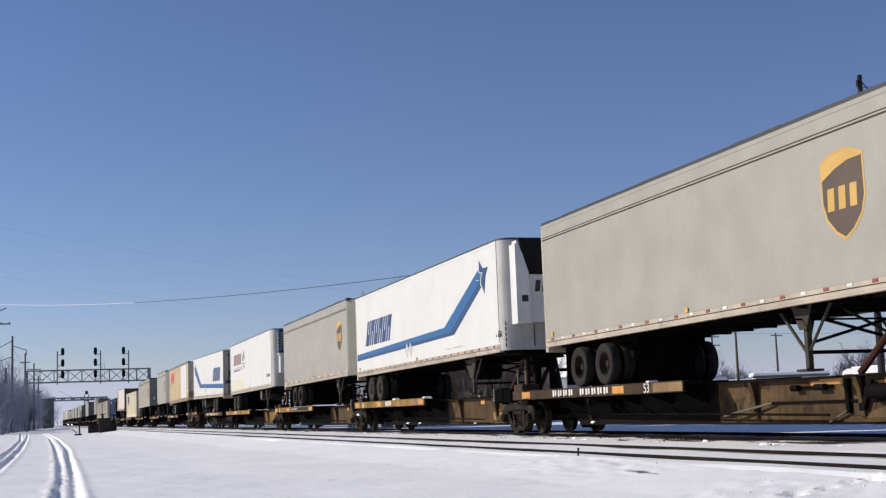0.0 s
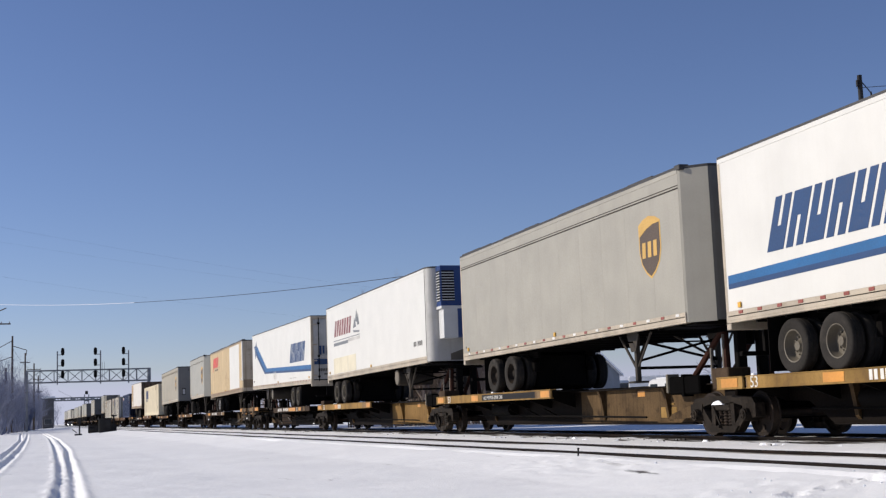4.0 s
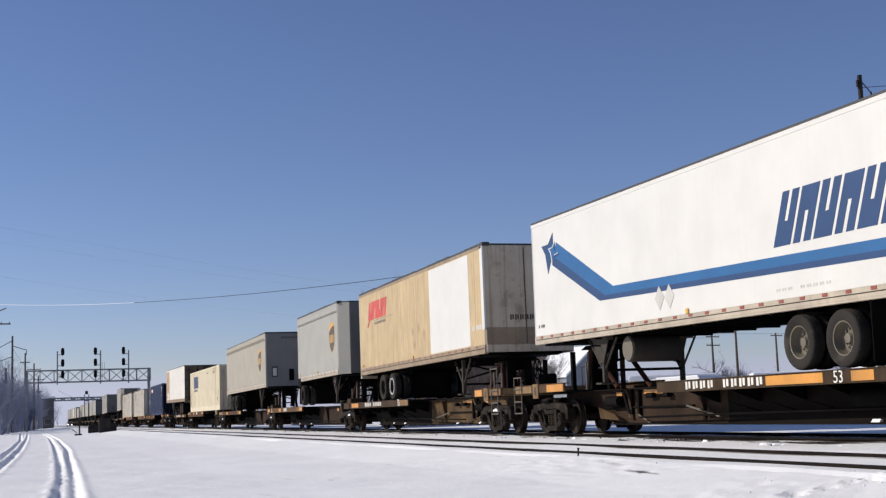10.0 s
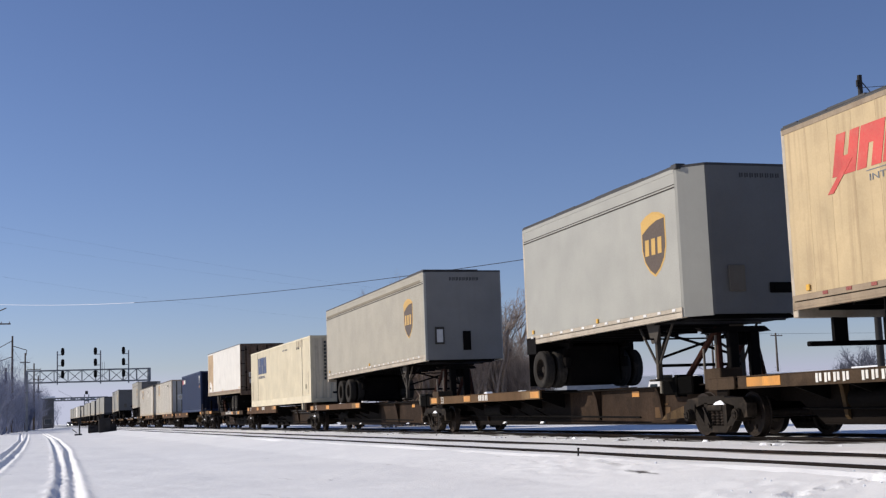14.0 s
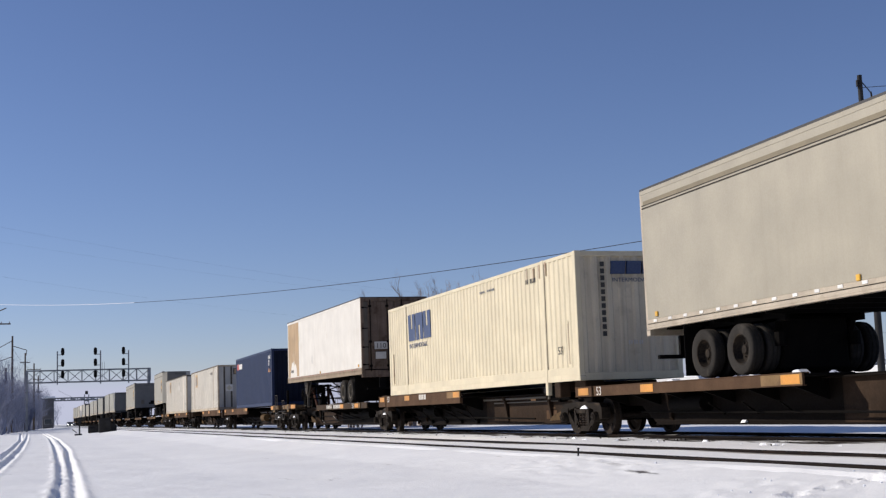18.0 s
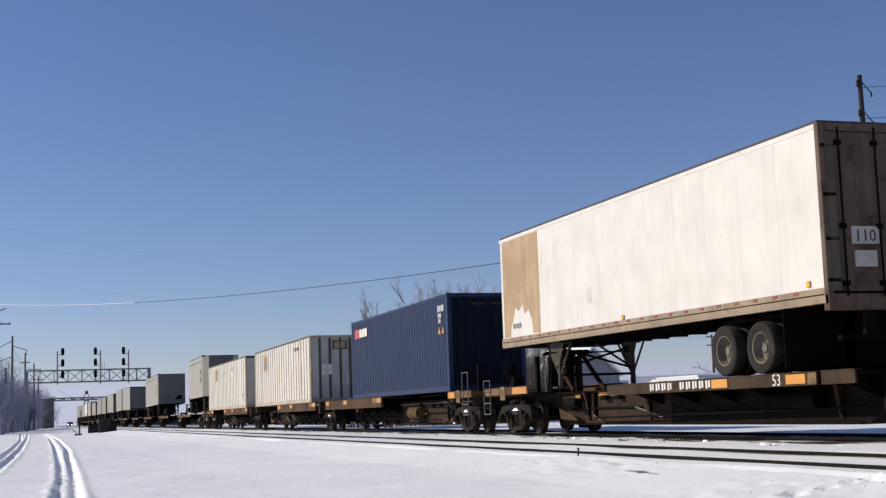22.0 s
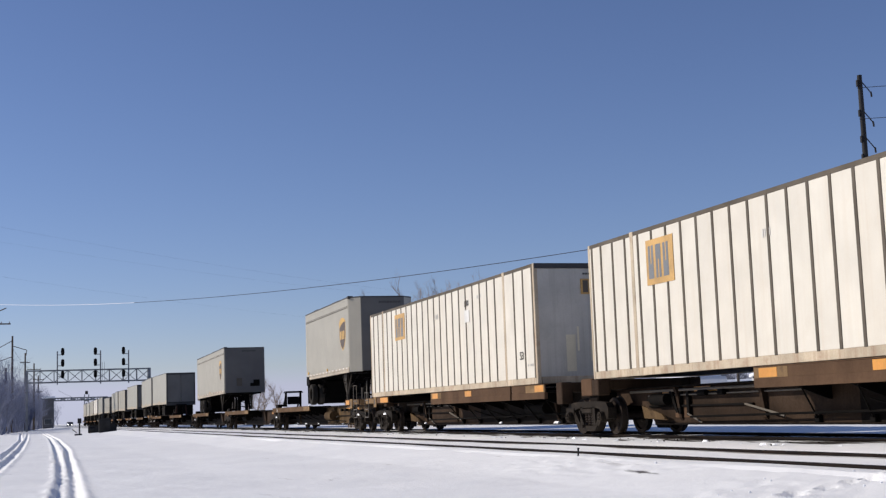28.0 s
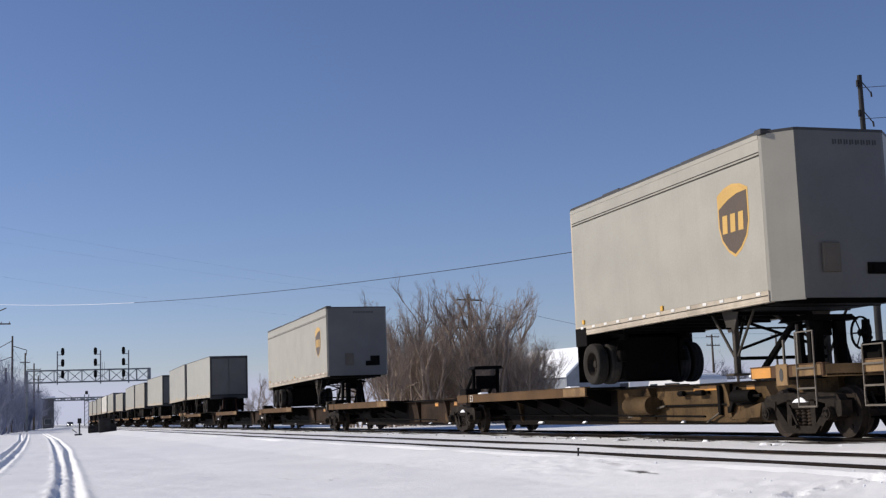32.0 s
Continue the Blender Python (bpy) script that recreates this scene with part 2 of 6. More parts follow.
LEG = surf("grey_landing_leg", (0.060, 0.054, 0.047), 0.6, var=0.15, blotch=0.4, spec=0.05)
BLUE = surf("bright_blue_marking", (0.007, 0.10, 0.27), 0.45, var=0.06)
BLUE_DEEP = surf("deep_blue_marking", (0.006, 0.042, 0.135), 0.45, var=0.06)
ROYAL_BLUE = surf("royal_blue_marking", (0.022, 0.045, 0.125), 0.5, var=0.1, blotch=0.15, dirt=(0.3, 0.3, 0.3))
RED = surf("dark_red_marking", (0.20, 0.03, 0.03), 0.5, var=0.1)
RED_BRIGHT = surf("red_marking", (0.55, 0.045, 0.03), 0.5, var=0.12, blotch=0.2, dirt=(0.45, 0.3, 0.2))
INK = surf("black_marking", (0.035, 0.033, 0.03), 0.6, var=0.1)
FAINT = surf("faint_grey_marking", (0.55, 0.53, 0.49), 0.6, var=0.1)
SLATE = surf("slate_marking", (0.16, 0.17, 0.18), 0.5, var=0.1)
BEIGE = surf("beige_patch", (0.66, 0.60, 0.44), 0.55, var=0.06, streak=0.2)
WHITE_MARK = surf("white_stencil", (0.72, 0.70, 0.64), 0.6, var=0.08, blotch=0.2, dirt=(0.3, 0.2, 0.1))
BROWN = surf("shield_brown", (0.085, 0.055, 0.03), 0.45, var=0.08)
GOLD = surf("shield_gold", (0.56, 0.34, 0.075), 0.45, var=0.06)
BEIGE_DARK = surf("olive_band_paint", (0.20, 0.165, 0.10), 0.6, var=0.1, streak=0.2)
ORANGE_TAN = surf("tan_orange_marking", (0.55, 0.33, 0.10), 0.55, var=0.1, blotch=0.2)
LAMP_RED = surf("red_reflector", (0.28, 0.07, 0.045), 0.3, var=0.1)
LAMP_WHITE = surf("white_reflector", (0.75, 0.73, 0.68), 0.35, var=0.1)
LAMP_AMBER = surf("amber_marker", (0.75, 0.42, 0.04), 0.3, var=0.1)
FRIDGE_BLUE = surf("blue_refrigerator_shell", (0.007, 0.040, 0.17), 0.35, var=0.08)
FRIDGE_WHITE = surf("white_refrigerator_shell", (0.74, 0.73, 0.70), 0.35, var=0.06, streak=0.15, dirt=(0.3, 0.27, 0.22))
FRIDGE_BLACK = surf("black_refrigerator_grille", (0.008, 0.008, 0.009), 0.6, var=0.1, spec=0.15)
CHROME = surf("dull_silver_cowl", (0.62, 0.62, 0.60), 0.5, 0.2, var=0.05, bump=0.01)
RAIL = surf("rail_steel", (0.012, 0.010, 0.009), 0.65, 0.2, var=0.2, blotch=0.3, dirt=(0.04, 0.024, 0.016), spec=0.05)
POLE = surf("weathered_pole_wood", (0.09, 0.07, 0.055), 0.85, var=0.2, streak=0.4)
STEEL = surf("galvanised_steel", (0.26, 0.27, 0.28), 0.5, 0.4, var=0.12, blotch=0.2)
DARK = surf("dark_equipment_paint", (0.03, 0.032, 0.035), 0.6, var=0.2, spec=0.05)
DOOR_RUST = surf("rust_brown_doors", (0.17, 0.125, 0.095), 0.7, var=0.18, streak=0.7, dirt=(0.05, 0.030, 0.020), blotch=0.6, spec=0.05)
# white that paints the sun's glint onto a stretch of wire
GLINT_WIRE = surf("glint_white_wire", (0.80, 0.81, 0.84), 0.6, var=0.05)
# navy paint taken down to near black to paint in the end's shade
NAVY_END = surf("shade_darkened_navy_end", (0.004, 0.007, 0.020), 0.6, var=0.1, streak=0.2, dirt=(0.012, 0.014, 0.022), spec=.12)
# road grime on white, the base also lowered for shade on doors and noses
WHITE_SHADE_GRIMY = surf("grimed_shade_darkened_white", (0.46, 0.45, 0.425), 0.5, var=0.08, streak=0.35, dirt=(0.2, 0.18, 0.15), blotch=0.15)
# blackest tone, for a box that stands in for a shadowed opening
VOID_BLACK = surf("matt_void_black", (0.0035, 0.0033, 0.0032), 0.9, var=0.1, dirt=(0.006, 0.005, 0.005), bump=0.0, spec=0.02)
BARK = surf("grey_brown_bark", (0.40, 0.31, 0.24), 0.9, var=0.25, fine=12)
# frosted twigs with the blue of distance haze mixed into the colour
BARK_FROST = surf("frosted_haze_blue_twigs", (0.25, 0.27, 0.36), 0.9, var=0.2, dirt=(0.2, 0.2, 0.26), fine=9)
# skyline twigs: distance haze is part of this colour
BARK_HAZE = surf("haze_tinted_grey_twigs", (0.17, 0.18, 0.225), 0.9, var=0.2, dirt=(0.16, 0.15, 0.17), fine=9)
BLUE_WALL = surf("blue_grey_siding", (0.21, 0.23, 0.26), 0.6, var=0.08, streak=0.2)
PALE_WALL = surf("pale_siding", (0.45, 0.45, 0.44), 0.6, var=0.08, streak=0.2)
DARK_WALL = surf("dark_siding", (0.10, 0.10, 0.105), 0.6, var=0.1)
GLASS = surf("window_glass", (0.03, 0.04, 0.05), 0.08, var=0.02, bump=0)
SNOW_CAP = surf("roof_snow", (0.86, 0.87, 0.89), 0.75, var=0.03, dirt=(0.7, 0.72, 0.76), bump=0.15, fine=6)
CAR_PAINT = surf("white_car_paint", (0.70, 0.70, 0.70), 0.25, var=0.03)

# ---- snow field, tracks ----
def snow_material():
    m = bpy.data.materials.new("trodden_snow_and_ballast")
    m.use_nodes = True
    nt = m.node_tree
    b = nt.nodes["Principled BSDF"]
    tc = nt.nodes.new("ShaderNodeTexCoord")
    sep = nt.nodes.new("ShaderNodeSeparateXYZ")
    nt.links.new(tc.outputs["Object"], sep.inputs[0])

    def tex(sc, detail, stretch=(1, 1, 1)):
        mp = nt.nodes.new("ShaderNodeMapping")
        mp.inputs["Scale"].default_value = stretch
        nt.links.new(tc.outputs["Object"], mp.inputs["Vector"])
        n = nt.nodes.new("ShaderNodeTexNoise")
        n.inputs["Scale"].default_value, n.inputs["Detail"].default_value = sc, detail
        nt.links.new(mp.outputs["Vector"], n.inputs["Vector"])
        return n.outputs["Fac"]

    def rng(src, lo, hi, a=0.0, c=1.0):
        r = nt.nodes.new("ShaderNodeMapRange")
        for k, val in (("From Min", lo), ("From Max", hi), ("To Min", a), ("To Max", c)):
            r.inputs[k].default_value = val
        nt.links.new(src, r.inputs["Value"])
        return r.outputs["Result"]

    def op(kind, a, c):
        n = nt.nodes.new("ShaderNodeMath")
        n.operation, n.use_clamp = kind, True
        for i, val in ((0, a), (1, c)):
            if isinstance(val, bpy.types.NodeSocket):
                nt.links.new(val, n.inputs[i])
            else:
                n.inputs[i].default_value = val
        return n.outputs[0]

    def blend(fac, a, c):
        x = nt.nodes.new("ShaderNodeMix")
        x.data_type = "RGBA"
        ins = [i for i in x.inputs if i.name in ("Factor", "A", "B") and i.enabled]
        for sock, val in zip(ins, (fac, a, c)):
            if isinstance(val, bpy.types.NodeSocket):
                nt.links.new(val, sock)
            else:
                sock.default_value = (*val, 1)
        return [o for o in x.outputs if o.enabled][0]
    # clean snow with faint tone, ballast showing round the running track
    tone = blend(rng(tex(.35, 4), .35, .7), (.875, .87, .86), (.94, .935, .92))
    tone = blend(rng(tex(2.5, 5), .52, .75, 0, .35), tone, (.81, .805, .80))
    stone = blend(rng(tex(28, 3), .35, .65), (.020, .017, .014), (.10, .085, .07))
    bed = op("MULTIPLY", rng(sep.outputs["X"], 10.9, 12.1), rng(sep.outputs["X"], 12.75, 12.45))
    patchy = rng(op("ADD", op("MULTIPLY", tex(1.6, 5, (1.6, .30, 1)), 1.0), op("MULTIPLY", bed, .27)), .72, .79)
    dirt = rng(op("ADD", tex(1.1, 5, (2.2, .3, 1)), op("MULTIPLY", op("MULTIPLY", rng(sep.outputs["X"], 6.9, 7.6), rng(sep.outputs["X"], 9.6, 9.0)), .07)), .775, .83)
    line = op("MULTIPLY", rng(sep.outputs["X"], 8.55, 8.95), rng(sep.outputs["X"], 9.35, 9.1))
    dirt = op("ADD", dirt, rng(op("ADD", tex(1.4, 4, (1.5, .22, 1)), op("MULTIPLY", line, .30)), .70, .80))
    col = blend(patchy, tone, stone)
    col = blend(op("MULTIPLY", dirt, .75), col, (.16, .12, .085))
    nt.links.new(col, b.inputs["Base Color"])
    b.inputs["Roughness"].default_value = .62
    b.inputs["Specular IOR Level"].default_value = .25
    bp = nt.nodes.new("ShaderNodeBump")
    bp.inputs["Strength"].default_value, bp.inputs["Distance"].default_value = .35, .05
    hgt = op("ADD", op("MULTIPLY", tex(7, 6), .5), op("MULTIPLY", tex(45, 3), .25))
    nt.links.new(hgt, bp.inputs["Height"])
    nt.links.new(bp.outputs["Normal"], b.inputs["Normal"])
    return m


SNOW = snow_material()
# wheel ruts in the lane: x at given y
RUTS = [((-1.6, 10), (-1.1, 25), (-.84, 41), (-.70, 55), (-.55, 88), (-.9, 140)), ((-1.35, 10), (-.85, 24), (-.6, 33), (-.35, 55), (-.2, 90), (-.2, 130)),
        ((.30, 8), (.56, 17.9), (.78, 26), (1.02, 38), (1.36, 52), (1.66, 87), (1.6, 130)), ((.05, 8), (.36, 17.5), (.55, 24), (.72, 34), (1.04, 60), (1.3, 95), (1.2, 140))]


FEET = [(6.12, 9.72, .09, .15), (6.24, 9.86, .07, .10), (6.5, 9.80, .09, .07), (6.78, 9.86, .07, .07), (6.98, 9.86, .09, .06), (5.6, 9.9, .05, .06)]


def rut_x(r, y):
    return np.interp(y, [q[1] for q in r], [q[0] for q in r])


def snow_height(x, y):
    h = np.interp(x, [-60, 3.2, 5.6, 6.9, 7.4, 9.2, 9.8, 11.2, 11.9, 14.3, 16.0, 19.0, 25, 33, 60], [-.30, -.30, -.20, -.06, -.03, -.03, -.045, -.07, -.06, -.06, -.13, -.17, -.17, -.2, -.30])
    p = Vector((x, y, 0))
    near = 1.0 if 7.0 < x < 9.6 else 0.0
    h += .035 * noise.noise(p * .16) + .022 * noise.noise(p * .7 + Vector((7, 3, 1))) + .010 * noise.noise(p * 2.6)
    if near:
        h = -.030 + .016 * noise.noise(Vector((x * 1.5, y * .25, 4)))
        for rx in (7.55, 9.05):
            d = x - rx
            h -= (.006 + .014 * noise.noise(Vector((rx, y * .35, 9)))) * math.exp(-((d + .10) / .13) ** 2)
    if 11.4 < x < 15:
        h = min(h, -.05)
    if -3 < x < 3 and y < 150:
        for i, r in enumerate(RUTS):
            d = x - rut_x(r, y)
            if abs(d) < .6:
                deep = (.075, .045, .08, .055)[i] * (1 + .35 * noise.noise(Vector((i * 9, y * .8, 0))))
                h += -deep * math.exp(-(d / .08) ** 4) + (.020 + .036 * noise.noise(p * 6.0)) * math.exp(-((abs(d) - .15) / .06) ** 2)
        d = x - rut_x(RUTS[3], y)
        if abs(d + .12) < .3 and y < 45:
            h += .030 * (1 - abs(d + .12) / .3) * (noise.noise(p * 6.0) + .6 * noise.noise(p * 14.0))
    # boot prints running towards the siding
    for fx, fy, lx, ly in FEET:
        q = ((x - fx) / lx) ** 2 + ((y - fy) / ly) ** 2
        if q < 4:
            h += -.055 * math.exp(-q * q) + .02 * math.exp(-((q - 1.6) / .8) ** 2)
    # broken crust where somebody's boots and the plough turned it
    for cx, cy, rx, ry in ((6.6, 15.5, .9, 3.2), (6.3, 10.3, 1.0, 1.4)):
        q = ((x - cx) / rx) ** 2 + ((y - cy) / ry) ** 2
        if q < 1:
            h += (1 - q) * (.034 if cy > 12 else .018) * (noise.noise(p * 4.5) + .5 * noise.noise(p * 11))
    return h


xs = sorted(set([-4000, -1500, -500, -200, -100, -60, -40, -25, -16, -11, -8, -6, -4.5, -3.5, 18, 20, 23, 27, 33, 42, 55, 75, 110, 200, 500, 1500, 4000]
                + [round(v, 3) for v in np.arange(-3, 3, .05)] + [round(v, 3) for v in np.arange(3, 5.3, .14)] + [round(v, 3) for v in np.arange(5.3, 7.4, .05)] + [round(v, 3) for v in np.arange(7, 10, .10)] + [round(v, 3) for v in np.arange(10, 17, .2)]))
ys, y = [-600, -100, -30, -10, 0, 3, 5], 6.0
while y < 150:
    ys.append(y)
    y += .05 if 9 < y < 11 else max(.10, y * .011)
ys += [165, 185, 210, 240, 280, 340, 420, 600, 1000, 2000, 4600]
gv = [(x, y, snow_height(x, y)) for y in ys for x in xs]
n = len(xs)
gf = [(j * n + i, j * n + i + 1, (j + 1) * n + i + 1, (j + 1) * n + i) for j in range(len(ys) - 1) for i in range(n - 1)]
me = bpy.data.meshes.new("snow_ground")
me.from_pydata(gv, [], gf)
me.materials.append(SNOW)
me.shade_smooth()
tagged(new("snow_ground", me), "wide snow-covered ground with wheel ruts and ballast", "ground", kind="structure")


def rail_mesh(x):
    m = M()
    prof = [(-.070, -.18), (.070, -.18), (.070, -.165), (.012, -.15), (.012, -.045), (.036, -.035), (.036, -.006), (.026, 0), (-.026, 0), (-.036, -.006), (-.036, -.035), (-.012, -.045), (-.012, -.15), (-.070, -.165)]
    seg = [-40, 0, 20, 40, 80, 160, 320, 700]
    for a, b in zip(seg, seg[1:]):
        m.prism([(x + p, q) for p, q in prof], "y", a, b)
    return m


for cx, lab in ((8.30, "snow-buried siding track, only rail heads showing"), (CX, "running track under the train on dark ballast")):
    tr = thing("railway_track", lab, "track", (0, 0, 0), kind="structure")
    for sx in (-.75, .75):
        part("rail", rail_mesh(cx + sx), RAIL, tr, "rusty rail with worn head")
    tm = M().box(-1.3, 1.3, -.11, .11, -.30, -.125, .02).mesh("sleeper", POLE)
    for i in range(90):
        part("sleeper", tm, None, tr, at=(cx, 5 + i * .56, 0))

# snow lumps and stones along the running track
m, ms = M(), M()
rng_ = random.Random(5)
for i in range(120):
    y = 9 + 60 * rng_.random() ** 1.3
    x = rng_.gauss(11.25, .26)
    s = rng_.uniform(.012, .032) if rng_.random() < .8 else rng_.uniform(.03, .06)
    pts = []
    k = rng_.randint(5, 7)
    for q in range(k):
        a = 2 * math.pi * q / k
        pts.append((x + s * math.cos(a) * rng_.uniform(.7, 1.2), y + s * 1.7 * math.sin(a) * rng_.uniform(.7, 1.2)))
    z = -.075
    nn = len(m.v)
    top = [(px * .6 + x * .4, py * .6 + y * .4, z + s * rng_.uniform(.4, .75)) for px, py in pts]
    m.add([(px, py, z) for px, py in pts] + top, [tuple(range(k - 1, -1, -1)), tuple(range(k, 2 * k))] + [(q, (q + 1) % k, k + (q + 1) % k, k + q) for q in range(k)])
for i in range(600):
    y = 8 + 55 * rng_.random() ** 1.5
    x = rng_.choice([rng_.gauss(12.0, .16), rng_.gauss(12.55, .12), rng_.gauss(11.8, .3)])
    s = rng_.uniform(.012, .028)
    ms.add([(x + s * a * rng_.uniform(.6, 1.1), y + s * b * rng_.uniform(.6, 1.1), -.062 + s * c * rng_.uniform(.5, 1)) for a, b, c in ((1, 0, 0), (-1, 0, 0), (0, 1, 0), (0, -1, 0), (0, 0, 1), (0, 0, -1))],
           [(0, 2, 4), (2, 1, 4), (1, 3, 4), (3, 0, 4), (2, 0, 5), (1, 2, 5), (3, 1, 5), (0, 3, 5)])
tagged(new("snow_lumps", m.mesh("snow_lumps", SNOW_CAP)), "lumps of ploughed snow beside the running track", "snow", kind="stuff")
tagged(new("ballast_stones", ms.mesh("ballast_stones", RAIL)), "loose dark ballast stones along the track", "ballast", kind="stuff")
# chips of crust lying on the near field
m = M()
for i in range(16):
    cx, cy = rng_.choice([(6.7, 15.6, ), (6.2, 10.0)])
    x, y = rng_.gauss(cx, .45), rng_.gauss(cy, 1.3 if cy > 12 else .5)
    s, z = rng_.uniform(.008, .022), snow_height(x, y)
    m.add([(x - s, y, z - .01), (x + s, y - s * .4, z - .01), (x + s * .6, y + s * 1.5, z + s * .3), (x - s * .7, y + s, z + s * .7), (x, y + s * .3, z + s * .9)],
          [(0, 1, 4), (1, 2, 4), (2, 3, 4), (3, 0, 4), (3, 2, 1, 0)])
tagged(new("crust_chips", m.mesh("crust_chips", SNOW_CAP)), "broken chips of snow crust", "snow", kind="stuff")
st = thing("marker_stake", "thin black stake standing in the snow", "stake", (7.05, 16.4, snow_height(7.05, 16.4)))
part("stake", M().cyl((0, 0, -.1), (.01, 0, .085), .012, 6), DARK, st)
part("stake_cap", M().cyl((.01, 0, .08), (.012, 0, .10), .017, 6), DARK, st)


# ---- signal bridges, poles and wires ----
def truss(parent, x0, x1, z0, z1, depth, bays, r, mat):
    for z in (z0, z1):
        for y in (0, depth):
            part("chord", M().box(x0, x1, y - r, y + r, z - r, z + r), mat, parent)
    w = (x1 - x0) / bays
    for i in range(bays + 1):
        x = x0 + i * w
        m = M()
        for y in (0, depth):
            m.box(x - r * .7, x + r * .7, y - r * .7, y + r * .7, z0, z1)
        m.box(x - r * .7, x + r * .7, 0, depth, z1 - r, z1 + r).box(x - r * .7, x + r * .7, 0, depth, z0 - r, z0 + r)
        part("upright", m, mat, parent)
        if i < bays:
            a, b = (z0, z1) if (i % 2) else (z1, z0)
            part("diagonal", M().cyl((x, 0, a), (x + w, 0, b), r * .6, 5), mat, parent)
            part("diagonal", M().cyl((x, depth, b), (x + w, depth, a), r * .6, 5), mat, parent)


g = thing("signal_bridge", "steel truss signal bridge over the tracks", "signal bridge", (0, 200, 0))
truss(g, -.6, 17.2, 6.75, 8.5, 1.1, 9, .085, STEEL)
for x in (-.45, 17.0):
    part("leg", M().box(x - .16, x + .16, -.1, .1, -.3, 8.6, .02).box(x - .16, x + .16, 1.0, 1.2, -.3, 8.6, .02), STEEL, g, "steel leg of the bridge")
for z in (1.5, 3.2, 4.9):
    part("leg_tie", M().box(16.9, 17.1, 0, 1.1, z - .05, z + .05), STEEL, g)
    part("leg_tie", M().box(-.55, -.35, 0, 1.1, z - .05, z + .05), STEEL, g)
part("walkway", M().box(-.5, 17.1, .2, .9, 6.80, 6.86), STEEL, g)
for x in (4.55, 9.2, 13.25):
    side = -1 if x < 5 else 1
    s = part("signal_mast", M().box(x + side * .75 - .09, x + side * .75 + .09, -.3, -.1, 6.4, 11.3, .01).box(x - .1, x + side * .75, -.25, -.15, 9.1, 9.2).box(x - .1, x + side * .75, -.25, -.15, 10.7, 10.8).box(x - .1, x + side * .75, -.25, -.15, 7.5, 7.6), STEEL, g, "mast on the bridge")
    for z in (11.2, 9.55, 7.85):
        h = part("signal_head", M().prism([(x + .26 * math.cos(a), z + .58 * math.sin(a)) for a in np.linspace(0, 2 * math.pi, 15)[:-1]], "y", -.55, -.42)
                 .box(x - .22, x + .22, -.5, -.2, z - .5, z + .5, .04), DARK, s, "dark colour-light signal head")
        for dz in (-.32, 0, .32):
            m = M().cyl((x, -.55, z + dz), (x, -.85, z + dz), .14, 10, cap=False)
            part("hood", m, DARK, h)
for x in (8.6,):
    part("ladder", M().box(x + 1.6, x + 1.64, -.2, -.16, 6.8, 9.6).box(x + 1.9, x + 1.94, -.2, -.16, 6.8, 9.6), STEEL, g)
g = thing("signal_bridge", "second signal bridge far down the line", "signal bridge", (0, 395, 0))
truss(g, 5.0, 21.5, 7.4, 8.1, 1.0, 6, .17, STEEL)
for x in (5.1, 21.4):
    part("leg", M().box(x - .25, x + .25, -.1, .9, -.3, 8.2, .02), STEEL, g)
t = part("lattice_mast", M().box(15.0, 15.25, 0, .25, -.3, 9.0).box(16.2, 16.45, 0, .25, -.3, 9.0).box(15.0, 16.45, 0, .25, 7.0, 7.3), STEEL, g, "open mast beside the bridge")
for i in range(7):
    part("lacing", M().cyl((15.1, .1, i * 1.2), (16.3, .1, i * 1.2 + 1.1), .07, 5), STEEL, g)
part("signal_head", M().box(15.3, 16.1, -.3, .3, 9.0, 10.0, .1), DARK, g)


def utility_pole(x, y, top, r=.15, arms=((-.3, 2.4),), label="weathered wooden utility pole with crossarm", rz=0, extra=()):
    p = thing("utility_pole", label, "pole", (x, y, -.3), "utility poles", rz)
    part("pole", M().cyl((0, 0, -.3), (0, 0, top + .3), r * 1.25, 10, r * .72), POLE, p, smooth=True)
    for dz, w in arms:
        a = part("crossarm", M().box(-w / 2, w / 2, -.19, -.07, top + .3 + dz - .06, top + .3 + dz + .06, .01), POLE, p)
        for q in (-.46, -.2, .2, .46):
            part("insulator", M().cyl((w * q, -.13, top + .3 + dz + .05), (w * q, -.13, top + .3 + dz + .22), .045, 6), STEEL, a)
    for q0, q1 in extra:
        part("bracket", M().cyl(q0, q1, .05, 6), POLE, p)
    return p


p = thing("utility_pole", "tall dark pole with bracket insulators", "pole", (29.9, 41, -.3), "utility poles")
part("pole", M().cyl((0, 0, -.2), (0, 0, 13.0), .15, 14, .09), DARK, p, smooth=True)
for z in (12.75, 11.6, 10.6, 9.9):
    part("bracket", M().cyl((.08, 0, z), (.42, -.05, z - .42), .022, 6).cyl((.42, -.05, z - .38), (.44, -.05, z - .58), .036, 6), DARK, p, "angled insulator bracket")
    part("plate", M().box(-.15, -.09, -.05, .05, z - .2, z + .06, .01), DARK, p)
utility_pole(34.0, 100, 10.0, .16, ((-.5, 2.6), (-2.8, 4.4)), rz=20)
utility_pole(84, 150, 9.2, .16, ((-.3, 2.8), (-1.4, 2.8)), rz=25)
utility_pole(105.9, 170, 10.4, .17, ((-.4, 3.0),), rz=25)
utility_pole(70, 120, 8.6, .14, ((-.3, 2.6),), rz=25)
